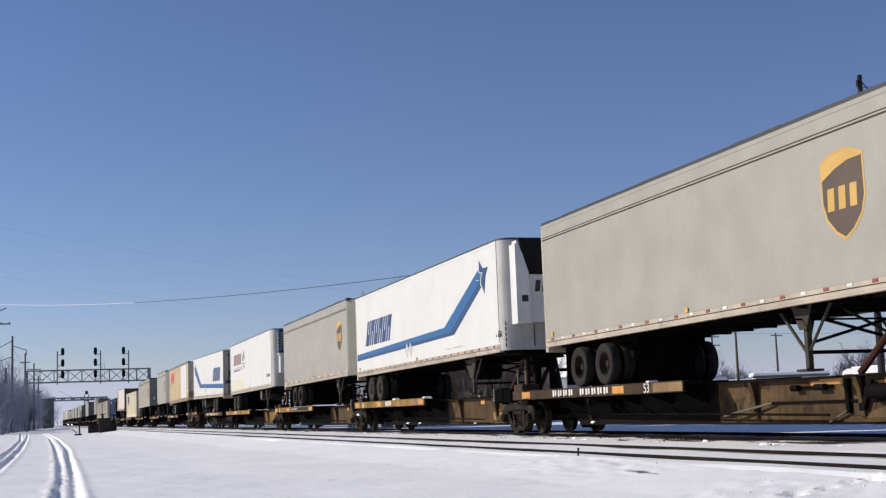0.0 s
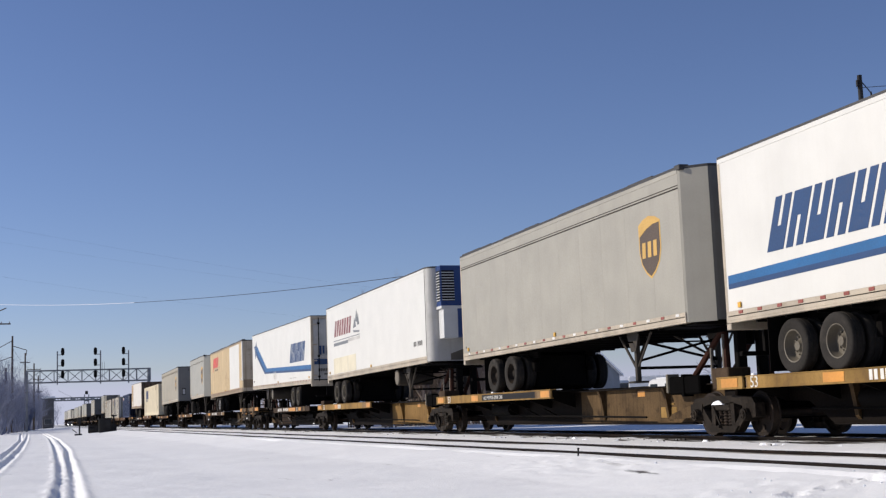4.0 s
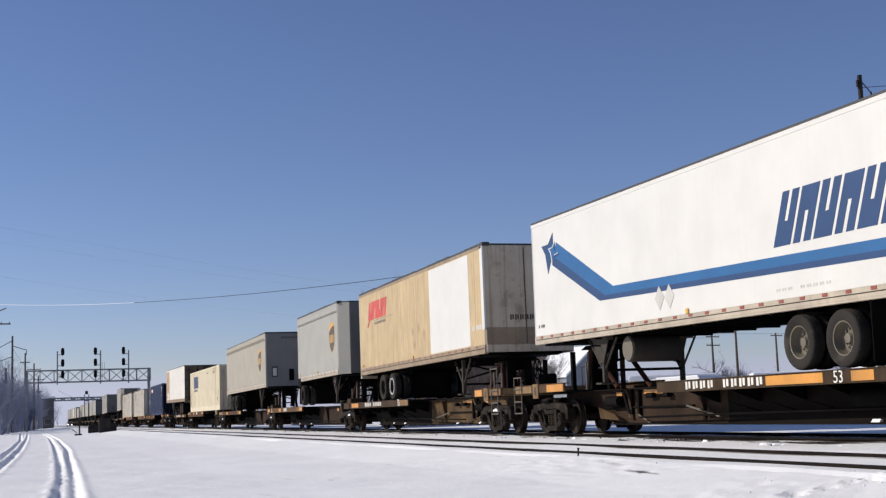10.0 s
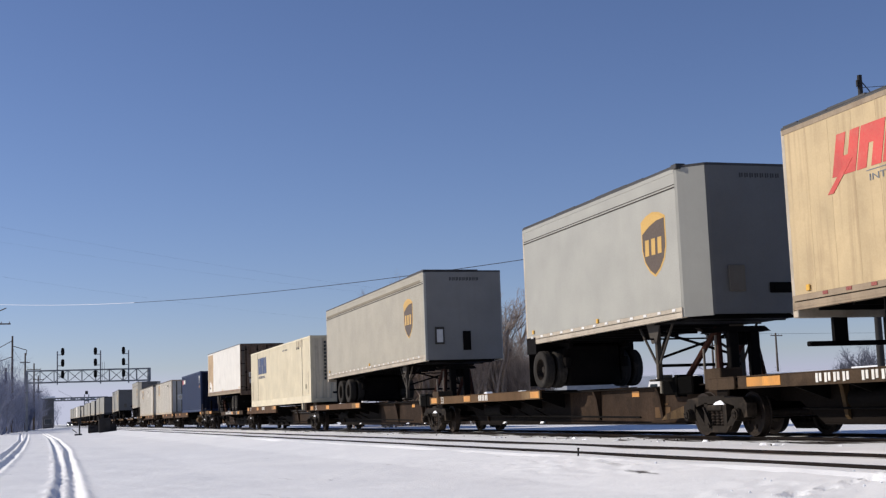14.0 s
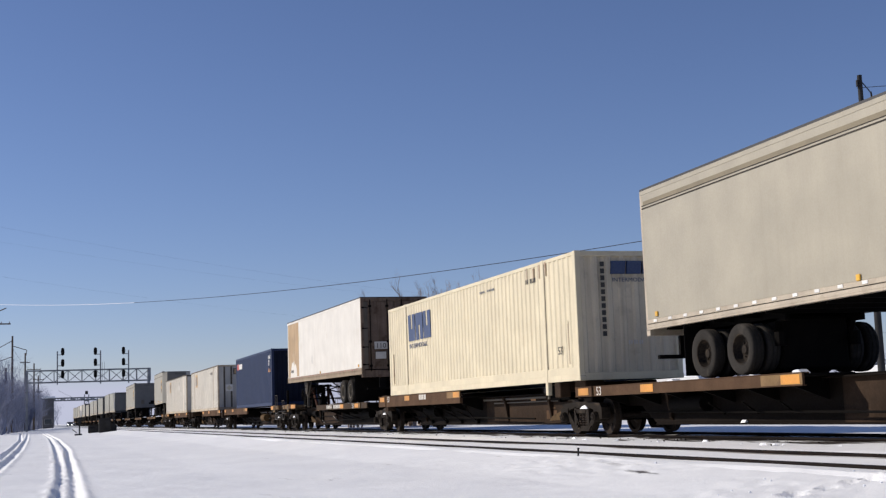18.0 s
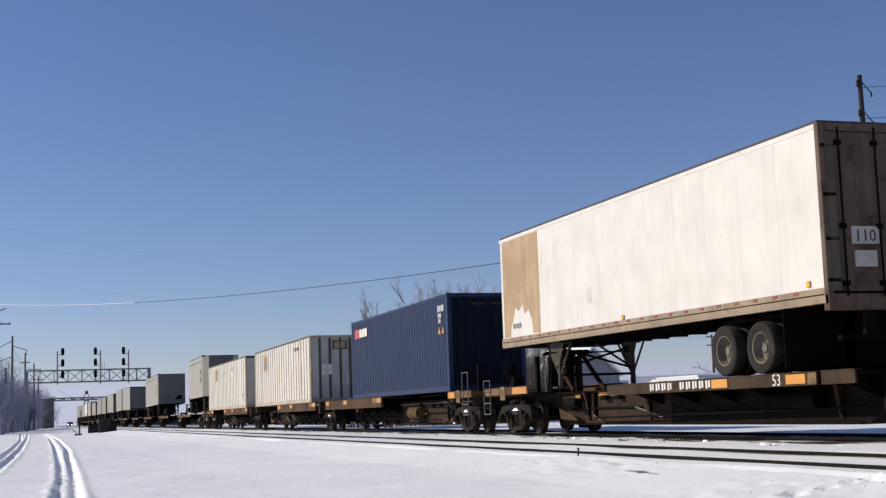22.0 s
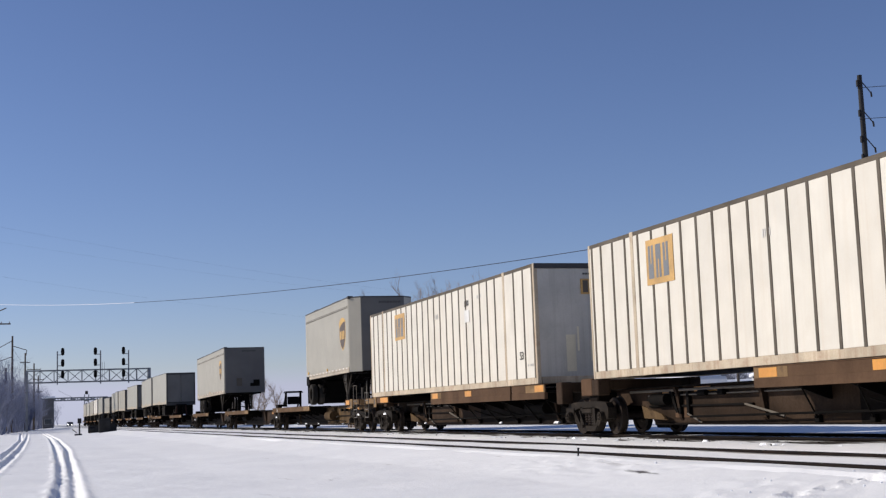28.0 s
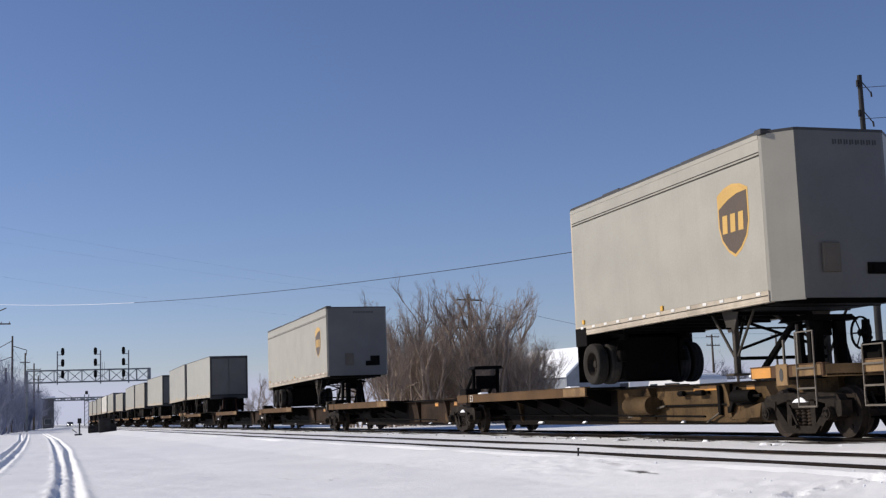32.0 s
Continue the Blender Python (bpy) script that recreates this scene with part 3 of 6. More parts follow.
BR = (((-.1, 0, 12.6), (-1.9, 0, 11.6)), ((.1, 0, 11.9), (1.9, 0, 11.3)), ((-.1, 0, 10.4), (-2.4, 0, 9.6)), ((-1.9, 0, 11.6), (-2.0, 0, 10.8)), ((1.9, 0, 11.3), (1.8, 0, 10.5)), ((-2.4, 0, 9.6), (-2.5, 0, 8.9)))
utility_pole(-2.36, 190, 13.0, .17, (), "tall pole with sloping bracket arms", extra=BR)
utility_pole(-.8, 230, 12.7, .17, ((-1.6, 1.6),))
utility_pole(.7, 262, 12.4, .17, ((-1.2, 2.6), (-5.5, 3.2)))
utility_pole(-3.1, 185, 8.4, .2, ())
utility_pole(1.9, 330, 12.5, .18, ((-1.0, 2.6),))
utility_pole(-3.15, 128, 12.4, .17, ((-2.3, 2.8),), extra=(((.1, 0, 11.5), (1.0, 0, 11.9)),))


def wire(a, b, sag, r, label="overhead wire with slight sag", glint=()):
    a, b = Vector(a), Vector(b)
    m, k, n = M(), 28, 5
    pts = [a.lerp(b, i / k) - Vector((0, 0, 4 * sag * (i / k) * (1 - i / k))) for i in range(k + 1)]
    u = (b - a).cross(Vector((0, 0, 1))).normalized()
    v = [p + (u * math.cos(q) + Vector((0, 0, 1)) * math.sin(q)) * r for p in pts for q in (2 * math.pi * j / n for j in range(n))]
    m.add(v, [(i * n + j, i * n + (j + 1) % n, (i + 1) * n + (j + 1) % n, (i + 1) * n + j) for i in range(k) for j in range(n)])
    m.k = [1 if i in glint else 0 for i in range(k) for j in range(n)]
    tagged(new("overhead_wire", m.mesh("overhead_wire", [DARK, GLINT_WIRE])), label, "wire", group="overhead wires")


# the far segments are coloured white for the sun glinting on them
wire((29.75, 41, 7.8), (-3.1, 128, 11.95), 1.25, .017, glint=range(19, 28))
wire((29.75, 41, 12.2), (110, -20, 12.0), 1.0, .012)
wire((29.75, 41, 11.0), (110, -20, 11.0), 1.0, .012)
utility_pole(-30, 22, 10.4, .15, ((-.3, 2.2),), "wooden pole beside the lane")
wire((-30, 22, 10.3), (34, 100, 9.7), 1.1, .0018)
wire((-30.7, 22.5, 9.8), (33, 100.4, 9.6), 1.2, .0014)
wire((-31.4, 23, 9.3), (32.2, 100.8, 7.3), 1.2, .0014)
wire((84, 150, 9.3), (190, 120, 9.5), 1.0, .014)
wire((34, 100, 9.7), (84, 150, 8.8), 1.0, .014)
wire((-2.4, 190, 11.5), (.7, 262, 11.2), .8, .02)
wire((.7, 262, 11.2), (6, 395, 9.0), 1.5, .02)
wire((6, 300, 8.0), (21, 420, 8.6), 1.5, .03)

# ---- trackside equipment ----
sw = thing("switch_stand", "small dark switch stand beside the lane", "switch stand", (3.65, 108, -.3))
part("base", M().box(-.28, .28, -.25, .25, 0, .14, .02), DARK, sw)
part("mast", M().cyl((.1, 0, .1), (.1, 0, 1.25), .06, 8).box(-.05, .25, -.05, .05, .95, 1.35, .02), DARK, sw)
part("lever", M().cyl((-.1, 0, .2), (-.45, .1, .5), .035, 6), DARK, sw)
cab = thing("relay_cabinet", "dark trackside relay cabinet with vent cap", "cabinet", (6.02, 114, -.3))
part("body", M().box(-.5, .5, -.3, .3, 0, 1.3, .03), DARK, cab)
part("cap", M().box(-.56, .56, -.36, .36, 1.25, 1.33, .02), DARK, cab)
part("vent", M().cyl((-.2, 0, 1.3), (-.2, 0, 1.62), .09, 10).box(-.42, .02, -.12, .12, 1.6, 1.68, .02), DARK, cab)
part("door", M().box(-.44, .44, -.325, -.3, .1, 1.15, .01), DARK, cab)
part("side_box", M().prism([(.5, .15), (.95, .15), (.95, .6), (.8, .85), (.5, .85)], "y", -.25, .25), DARK, cab)
part("conduit", M().cyl((.72, 0, .8), (.72, 0, 1.5), .06, 8).box(.5, .95, -.08, .08, 1.46, 1.58, .02), DARK, cab)
cab = thing("relay_cabinet", "low dark trackside box with two posts", "cabinet", (5.6, 119, -.3))
part("body", M().box(-.65, .55, -.3, .3, 0, .72, .03), DARK, cab)
part("post", M().cyl((.35, 0, 0), (.35, 0, 1.25), .07, 8).box(.0, .75, -.1, .1, 1.22, 1.34, .03), DARK, cab)
part("lid", M().box(-.7, .6, -.34, .34, .72, .78, .02), DARK, cab)
part("motor", M().cyl((-.75, -.1, .38), (-.2, -.1, .38), .3, 12).cyl((-.2, -.1, .38), (.1, -.1, .38), .2, 12), DARK, cab, "round motor casing", smooth=True)


# ---- bare trees ----
def bare_tree(seed, height, stems, spread, mat, name, label, thick=.09, levels=4, fan=1.0, rise=.05, dense=0):
    rg = random.Random(seed)
    trunk, crown = M(), M()

    def grow(p, d, length, r, lev):
        k = 4 if lev < 2 else 3
        q, m = p, (trunk if lev == 0 else crown)
        pts = [p]
        for i in range(k):
            d = (d + Vector((rg.gauss(0, .13 + .07 * lev), rg.gauss(0, .13 + .07 * lev), rg.gauss(rise, .10)))).normalized()
            q = q + d * length / k
            pts.append(q)
        for i in range(k):
            m.cyl(pts[i], pts[i + 1], r * (1 - .65 * i / k), 5 if lev < 2 else 3, r * (1 - .65 * (i + 1) / k), cap=False)
        if lev >= levels:
            return
        for i in range((rg.randint(4, 6) if lev < 2 else rg.randint(3, 5)) + dense * (2 if lev else 5)):
            f = rg.uniform(.28, 1.0)
            j = min(k - 1, int(f * k))
            s = pts[j].lerp(pts[j + 1], f * k - j)
            up = d
            side = Vector((rg.gauss(0, 1), rg.gauss(0, 1), rg.gauss(0, .35))).normalized()
            grow(s, (up * rg.uniform(.7, 1.2) + side * (fan if lev < 2 else 1.0) * rg.uniform(.5, .95)).normalized(), length * rg.uniform(.38, .62) * (1 - dense * (.22 if lev < 2 else .38)), r * (1 - .6 * f) * .62, lev + 1)
    for i in range(stems):
        a = rg.uniform(0, 6.28)
        lean = Vector((math.cos(a) * rg.uniform(0, spread), math.sin(a) * rg.uniform(0, spread), 1)).normalized()
        grow(Vector((math.cos(a) * .25 * (stems > 1), math.sin(a) * .25 * (stems > 1), -.15)), lean, height * rg.uniform(.6, .8), thick * rg.uniform(.7, 1.1), 0)
    ob = thing(name, label, "tree", (0, 0, 0), "bare winter trees")
    part("trunk", trunk, mat, ob)
    part("crown", crown, mat, ob)
    return ob


KINDS = [bare_tree(11, 8.6, 1, .06, BARK, "bare_tree", "leafless grey-brown tree in a trackside thicket", .15, fan=.66, rise=.11, dense=1),
         bare_tree(12, 9.2, 2, .08, BARK, "bare_tree", "tall leafless tree in a trackside thicket", .14, fan=.60, rise=.12, dense=1),
         bare_tree(13, 5.8, 4, .22, BARK, "bare_shrub", "dense leafless shrub in a trackside thicket", .07, fan=.8, rise=.09, dense=1),
         bare_tree(14, 7.0, 4, .14, BARK, "bare_shrub", "leafless many-stemmed shrub beside the tracks", .08, fan=.7, rise=.10, dense=1)]
rg = random.Random(21)
first = {}
for i in range(88):
    u = (i + rg.random()) / 88
    x, y = 20.2 + 9.9 * u + rg.gauss(0, .3), 75 + rg.uniform(-6, 7)
    k = rg.choice((0, 0, 1, 2, 3, 3)) if .06 < u < .80 else rg.choice((2, 3, 3))
    s = rg.uniform(.86, 1.09) * (1.04 if u < .70 else 1.04 - .7 * (u - .70)) * rg.choice((1, 1, .9, .78))
    m4 = pose(x * y / 75, y, -.3, 0, 0, rg.uniform(0, 360)) @ Matrix.Scale(s, 4)
    if k not in first:
        first[k] = 1
        KINDS[k].matrix_basis = m4
    else:
        copy_thing(KINDS[k], m4)
for x, y, k, s in ((24.8, 150, 0, .75), (26.5, 155, 3, .8), (23.4, 146, 2, .8), (29, 160, 1, .7), (18.3, 77, 2, .9), (17.9, 73, 3, .8)):
    copy_thing(KINDS[k], pose(x, y, -.3, 0, 0, rg.uniform(0, 360)) @ Matrix.Scale(s, 4))
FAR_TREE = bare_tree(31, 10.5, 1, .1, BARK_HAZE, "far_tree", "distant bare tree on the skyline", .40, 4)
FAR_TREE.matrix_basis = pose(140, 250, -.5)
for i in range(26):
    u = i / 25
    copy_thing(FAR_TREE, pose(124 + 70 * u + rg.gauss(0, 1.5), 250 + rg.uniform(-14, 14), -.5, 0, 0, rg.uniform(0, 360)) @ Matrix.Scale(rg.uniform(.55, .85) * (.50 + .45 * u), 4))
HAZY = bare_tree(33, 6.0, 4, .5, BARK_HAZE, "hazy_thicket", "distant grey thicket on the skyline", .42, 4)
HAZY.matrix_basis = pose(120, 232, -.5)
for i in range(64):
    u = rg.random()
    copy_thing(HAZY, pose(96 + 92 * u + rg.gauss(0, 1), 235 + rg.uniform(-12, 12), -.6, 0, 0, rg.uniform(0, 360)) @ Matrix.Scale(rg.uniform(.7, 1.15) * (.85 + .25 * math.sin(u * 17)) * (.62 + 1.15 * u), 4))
FROST = [bare_tree(41, 7.6, 2, .25, BARK_FROST, "frosted_tree", "frosted, haze-tinted bare tree along the lane", .13), bare_tree(42, 5.2, 4, .5, BARK_FROST, "frosted_shrub", "frosted, haze-tinted shrub along the lane", .08)]
FROST[0].matrix_basis, FROST[1].matrix_basis = pose(-5.4, 170, -.3), pose(-4.6, 160, -.3)
for i in range(215):
    y = 145 + 330 * rg.random() ** 1.1
    x = (-2.9 + (y - 145) * .029) - abs(rg.gauss(0, 2.8))
    copy_thing(FROST[0 if rg.random() < .55 else 1], pose(x, y, -.4, 0, 0, rg.uniform(0, 360)) @ Matrix.Scale(rg.uniform(.75, 1.15) * (1 + .2 * (y - 145) / 330), 4))
for i in range(12):
    copy_thing(FROST[0], pose(rg.uniform(5.5, 11.5), rg.uniform(560, 760), -.5, 0, 0, rg.uniform(0, 360)) @ Matrix.Scale(rg.uniform(.8, 1.3), 4))


# ---- buildings and vehicles behind the tracks ----
def gable_house(name, label, x, y, w, d, eave, ridge, wall, rz=0.0, windows=3, door=True):
    h = thing(name, label, "building", (x, y, -.3), rz=rz)
    a = part("wall", M().prism([(-w / 2, 0), (w / 2, 0), (w / 2, eave), (0, ridge), (-w / 2, eave)], "y", 0, d), wall, h)
    for sx in (-1, 1):
        part("roof", M().prism([(sx * (w / 2 + .3), eave - .12), (0, ridge + .06), (0, ridge + .30), (sx * (w / 2 + .3), eave + .14)], "y", -.35, d + .35), SNOW_CAP, h, "snow-covered roof slope")
        part("fascia", M().prism([(sx * (w / 2 + .3), eave - .2), (0, ridge), (0, ridge + .06), (sx * (w / 2 + .3), eave - .12)], "y", -.38, -.33), PALE_WALL, h)
    for i in range(windows):
        xw = -w / 2 + w * (i + 1) / (windows + 1)
        win = part("window", M().box(xw - .45, xw + .45, -.05, 0, 1.2, 2.4, .01), PALE_WALL, h)
        part("pane", M().box(xw - .38, xw + .38, -.06, -.05, 1.27, 2.33), GLASS, win)
    if door:
        part("door", M().box(w * .28, w * .28 + .95, -.04, 0, 0, 2.1, .01), DARK_WALL, h)
    return h


gable_house("shed", "blue-grey gabled shed with snowy roof", 62.6, 140, 7.6, 13, 4.4, 7.6, BLUE_WALL, 12)
gable_house("house", "pale gabled house with snowy roof", 131, 215, 9, 8, 3.2, 5.4, PALE_WALL, -30)


def low_block(label, x, y, w, d, hgt, wall, rz, n):
    h = thing("low_building", label, "building", (x, y, -.3), rz=rz)
    part("wall", M().box(0, w, 0, d, 0, hgt), wall, h)
    part("roof", M().box(-.3, w + .3, -.3, d + .3, hgt, hgt + .45, .1), SNOW_CAP, h, "snow on the flat roof")
    part("parapet", M().box(-.34, w + .34, -.36, -.30, hgt - .3, hgt - .02), DARK_WALL, h)
    for i in range(n):
        xw = w * (i + .5) / n
        win = part("window", M().box(xw - .9, xw + .9, -.05, 0, 1.0, 2.3, .01), PALE_WALL, h)
        part("pane", M().box(xw - .82, xw + .82, -.06, -.05, 1.07, 2.23), GLASS, win)


low_block("long low dark workshop with snowy flat roof", 70, 152, 12, 12, 3.6, DARK_WALL, -24, 4)
low_block("low blue-grey building with snow on its roof", 90, 150, 9, 10, 4.0, PALE_WALL, -28, 3)
low_block("far low store under snow", 112, 210, 22, 14, 4.2, BLUE_WALL, -28, 6)
low_block("dark trackside building far along the lane", 2.9, 330, 2.6, 6, 7.2, DARK_WALL, 0, 1)
low_block("low frosty outbuildings behind the lane's poles", -9.0, 230, 7.0, 30, 5.0, BLUE_WALL, 0, 3)


def parked_vehicle(label, x, y, rz, paint, tall):
    v = thing("parked_van" if tall else "parked_car", label, "vehicle", (x, y, -.3), rz=rz)
    hgt = 2.2 if tall else 1.45
    if tall:
        prof = [(-2.6, .35), (2.6, .35), (2.65, .95), (2.1, 1.15), (1.6, hgt - .1), (1.3, hgt), (-2.5, hgt), (-2.6, hgt - .15)]
    else:
        prof = [(-2.25, .35), (2.25, .35), (2.3, .75), (1.3, .92), (.65, hgt - .05), (.4, hgt), (-1.0, hgt), (-1.7, .95), (-2.25, .88)]
    b = part("body", M().prism(prof, "y", -.88, .88), paint, v)
    z0, z1 = (1.2, hgt - .25) if tall else (.95, hgt - .12)
    for sy in (-1, 1):
        part("side_window", M().prism([(.4, z0), (1.0, z0), (.62, z1), (.35, z1)] if not tall else [(.9, z0), (1.9, z0), (1.5, z1), (.9, z1)], "y", sy * .885, sy * .87), GLASS, b)
        part("side_window", M().prism([(-1.3, z0), (.3, z0), (.25, z1), (-.95, z1)], "y", sy * .885, sy * .87), GLASS, b)
        for xx in (-1.45, 1.45):
            w = part("wheel", M().lathe([(.2, -.1), (.34, -.1), (.34, .1), (.2, .1)], 16), TYRE, v, at=(xx, sy * .82, .33), smooth=True)
            w.rotation_euler = (0, 0, math.pi / 2)
    part("roof_snow", M().box(-1.0 if not tall else -2.3, .35 if not tall else 1.2, -.75, .75, hgt, hgt + .08, .03), SNOW_CAP, v, "snow on the roof")
    return v


parked_vehicle("white parked van beyond the tracks", 32.5, 61.5, 100, CAR_PAINT, True)
parked_vehicle("white parked van beside low buildings", 36.5, 50, 95, CAR_PAINT, True)
parked_vehicle("dark parked car beyond the tracks", 29.5, 66, 100, DARK_WALL, False)
parked_vehicle("white parked car by the shed", 45, 84, 60, CAR_PAINT, False)
bt = thing("parked_trailer", "white box trailer parked by the buildings", "trailer", (63, 121, -.3), rz=-25)
part("box", M().box(-4.5, 4.5, 0, 2.5, 1.1, 3.7, .04), CAR_PAINT, bt)
part("roof_snow", M().box(-4.4, 4.4, .1, 2.4, 3.7, 3.82, .04), SNOW_CAP, bt)
part("underframe", M().box(-4.3, 4.3, .8, 1.7, .9, 1.1), IRON, bt)
for xx in (-3.4, -2.3):
    part("wheel", M().lathe([(.25, -.15), (.5, -.15), (.5, .15), (.25, .15)], 16), TYRE, bt, at=(xx, .2, .5), smooth=True).rotation_euler = (0, 0, math.pi / 2)
part("landing_leg", M().box(3.0, 3.15, .4, .55, 0, 1.1).box(3.0, 3.15, 1.9, 2.05, 0, 1.1), LEG, bt)
# a car far off with its headlamps lit
fc = parked_vehicle("distant dark car with headlamps lit", 11.2, 400, -92, DARK_WALL, False)
part("headlamp", M().lathe([(.0, 0), (.10, 0), (.10, .05), (0, .05)], 12, (2.32, -.5, .68)), glow("headlamp_glow", (1, .95, .85), 9), fc, "lit headlamp")
part("headlamp", M().lathe([(.0, 0), (.10, 0), (.10, .05), (0, .05)], 12, (2.32, .5, .68)), glow("headlamp_glow", (1, .95, .85), 9), fc, "lit headlamp")

# ---- the train ----
def travelled(t):
    """Metres that the train has gone at t seconds, from its place at 16 s."""
    u = (t - 16) / 16
    return 7.3814 * 16 * (u + 0.0261 * u * u - 0.00922 * u ** 3)


MOVERS = []           # (thing, s, lift, tilt)
WHEELSETS = []        # (wheelset part, pose on its truck)
SHARED = {}
TURNING = 64          # wheelsets near enough for their turning to be seen


def shared(key, make):
    if key not in SHARED:
        SHARED[key] = make()
    return SHARED[key]


def tyre_mesh():
    p = [(0.30, -.10), (0.36, -.125), (0.455, -.128), (0.485, -.118), (0.50, -.10), (0.505, -.06), (0.492, -.055), (0.492, -.04), (0.507, -.035), (0.507, .035), (0.492, .04),
         (0.492, .055), (0.505, .06), (0.50, .10), (0.485, .118), (0.455, .128), (0.36, .125), (0.30, .10)]
    return M().lathe([(r * .89, x * .95) for r, x in p], 28).mesh("tyre", TYRE, True)


def rim_mesh(mat):
    m = M().lathe([(.305, -.105), (.305, .10), (.0, .10), (.0, -.035), (.085, -.03), (.105, .02), (.14, .05), (.25, .05), (.275, .02), (.285, -.10)], 24)
    m.v = [(x, y * .89, z * .89) for x, y, z in m.v]
    for i in range(10):
        a = 2 * math.pi * i / 10
        m.cyl((.02, .147 * math.cos(a), .147 * math.sin(a)), (.06, .147 * math.cos(a), .147 * math.sin(a)), .015, 6)
    return m.mesh("rim", mat, True)


def road_wheels(root, ys, z, rim):
    """Dual wheels on each axle at the local y values."""
    tm, rm = shared("tyre", tyre_mesh), shared("rim" + rim.name, lambda: rim_mesh(rim))
    am = shared("road_axle", lambda: M().cyl((-1.1, 0, 0), (1.1, 0, 0), .07, 10).box(-.95, -.75, -.09, .09, -.12, .1, .02)
                .box(.75, .95, -.09, .09, -.12, .1, .02).mesh("axle", IRON, True))
    for y in ys:
        part("axle", am, None, root, at=(0, y, z))
        for x, turn in ((-1.16, 0), (-.84, 180), (.84, 0), (1.16, 180)):
            w = part("wheel", tm, None, root, at=(x, y, z))
            w.rotation_euler = (random.uniform(0, 6), 0, math.radians(turn))
            part("rim", rm, None, w)


def landing_gear(root, y, z_top, plate=True):
    foot = 1.0
    for x in (-.95, .95):
        m = M().box(x - .05, x + .05, y - .05, y + .05, foot + .04, z_top, .01)
        m.cyl((x, y, foot + .03), (x, y, foot + .5), .045, 10)
        m.box(x - .17, x + .17, y - .15, y + .15, foot, foot + .04, .01)
        part("landing_leg", m, LEG, root)
        m = M()
        if plate == "deep":
            m.prism([(y - .46, z_top), (y + .46, z_top), (y + .13, z_top - .58), (y - .13, z_top - .58)], "x", x - .09, x - .07)
            m.prism([(y - .46, z_top), (y + .46, z_top), (y + .40, z_top - .08), (y - .40, z_top - .08)], "x", x - .12, x + .05)
        elif plate:
            m.prism([(y - .30, z_top), (y + .30, z_top), (y + .10, z_top - .40), (y - .10, z_top - .40)], "x", x - .09, x - .07)
        m.cyl((x, y, foot + .45), (x * .3, y + .75, z_top), .03, 6)
        m.cyl((x, y, foot + .25), (x, y + .8, z_top - .02), .03, 6)
        m.cyl((x, y, foot + .3), (x, y - .7, z_top - .02), .028, 6)
        part("leg_brace", m, LEG, root)
    m = M().cyl((-.95, y, foot + .45), (.95, y, z_top - .15), .028, 6).cyl((.95, y, foot + .45), (-.95, y, z_top - .15), .028, 6)
    m.box(-.95, .95, y - .03, y + .03, foot + .28, foot + .34).cyl((-1.24, y, 1.85), (.9, y, 1.85), .018, 6)
    part("cross_brace", m, IRON, root)


def plan_nose(style, w=HALF, flip=None):
    """Outline of the front seen from above, from the far side round to the near side; y grows to the rear."""
    if style == "square":
        pts = [(w, .06), (w - .06, 0), (-w + .06, 0), (-w, .06)]
    elif style == "chamfer":
        pts = [(w, .46), (w - .03, .41), (w - .42, .02), (w - .48, 0), (-w + .48, 0), (-w + .42, .02), (-w + .03, .41), (-w, .46)]
    else:
        r, pts = .34, []
        for i in range(7):
            a = math.pi / 2 * i / 6
            pts.append((w - r + r * math.cos(a), r - r * math.sin(a)))
        pts += [(-x, y) for x, y in reversed(pts)]
    return pts


def side_decal(root, name, poly, mat, lift=.004, label="", x=-HALF):
    """A flat marking on the near side; poly in (y, z)."""
    return part(name, M().prism(poly, "x", x - lift, x + .002), mat, root, label)


def rect(y0, y1, z0, z1):
    return [(y0, z0), (y1, z0), (y1, z1), (y0, z1)]


def slabs(root, name, n, y0, y1, z0, z1, lean, mat, lift=.005, gap=.16, x=-HALF, notch=True):
    """A brand mark as n plain leaning slabs of the size and colour of its letters."""
    w = (y0 - y1) / n
    for i in range(n):
        a, b = y0 - i * w, y0 - (i + 1) * w + w * gap
        h, k = (z1 - z0), (a - b)
        top_a, top_b = a - lean, b - lean
        poly = [(a, z0), (top_a, z1), (top_b, z1), (b, z0)]
        if notch:   # a narrow slit from below or from above breaks up each slab
            m0, m1, c = b + k * .60, b + k * .40, .55
            if i % 2:
                poly = [(a, z0), (top_a, z1), (top_b, z1), (b, z0), (m1, z0), (m1 - lean * c, z0 + h * c), (m0 - lean * c, z0 + h * c), (m0, z0)]
            else:
                poly = [(a, z0), (top_a, z1), (m0 - lean, z1), (m0 - lean * (1 - c), z1 - h * c), (m1 - lean * (1 - c), z1 - h * c), (m1 - lean, z1), (top_b, z1), (b, z0)]
        side_decal(root, name, poly, mat, lift, x=x)


def bars(root, y0, y1, z0, z1, mat=INK, n=6, x=-HALF, name="stencil_bar"):
    """Writing too small to read, or a running number, as one row of bars."""
    w = (y0 - y1) / n
    me = M().box(x - .004, x + .002, 0, -.26 * w, z0, z1).box(x - .004, x + .002, -.40 * w, -.66 * w, z0 + (z1 - z0) * .12, z1).mesh(name, mat)
    for i in range(n):
        if n > 4 and i == n // 2 - 1:
            continue
        part(name, me, None, root, at=(0, y0 - i * w, 0))


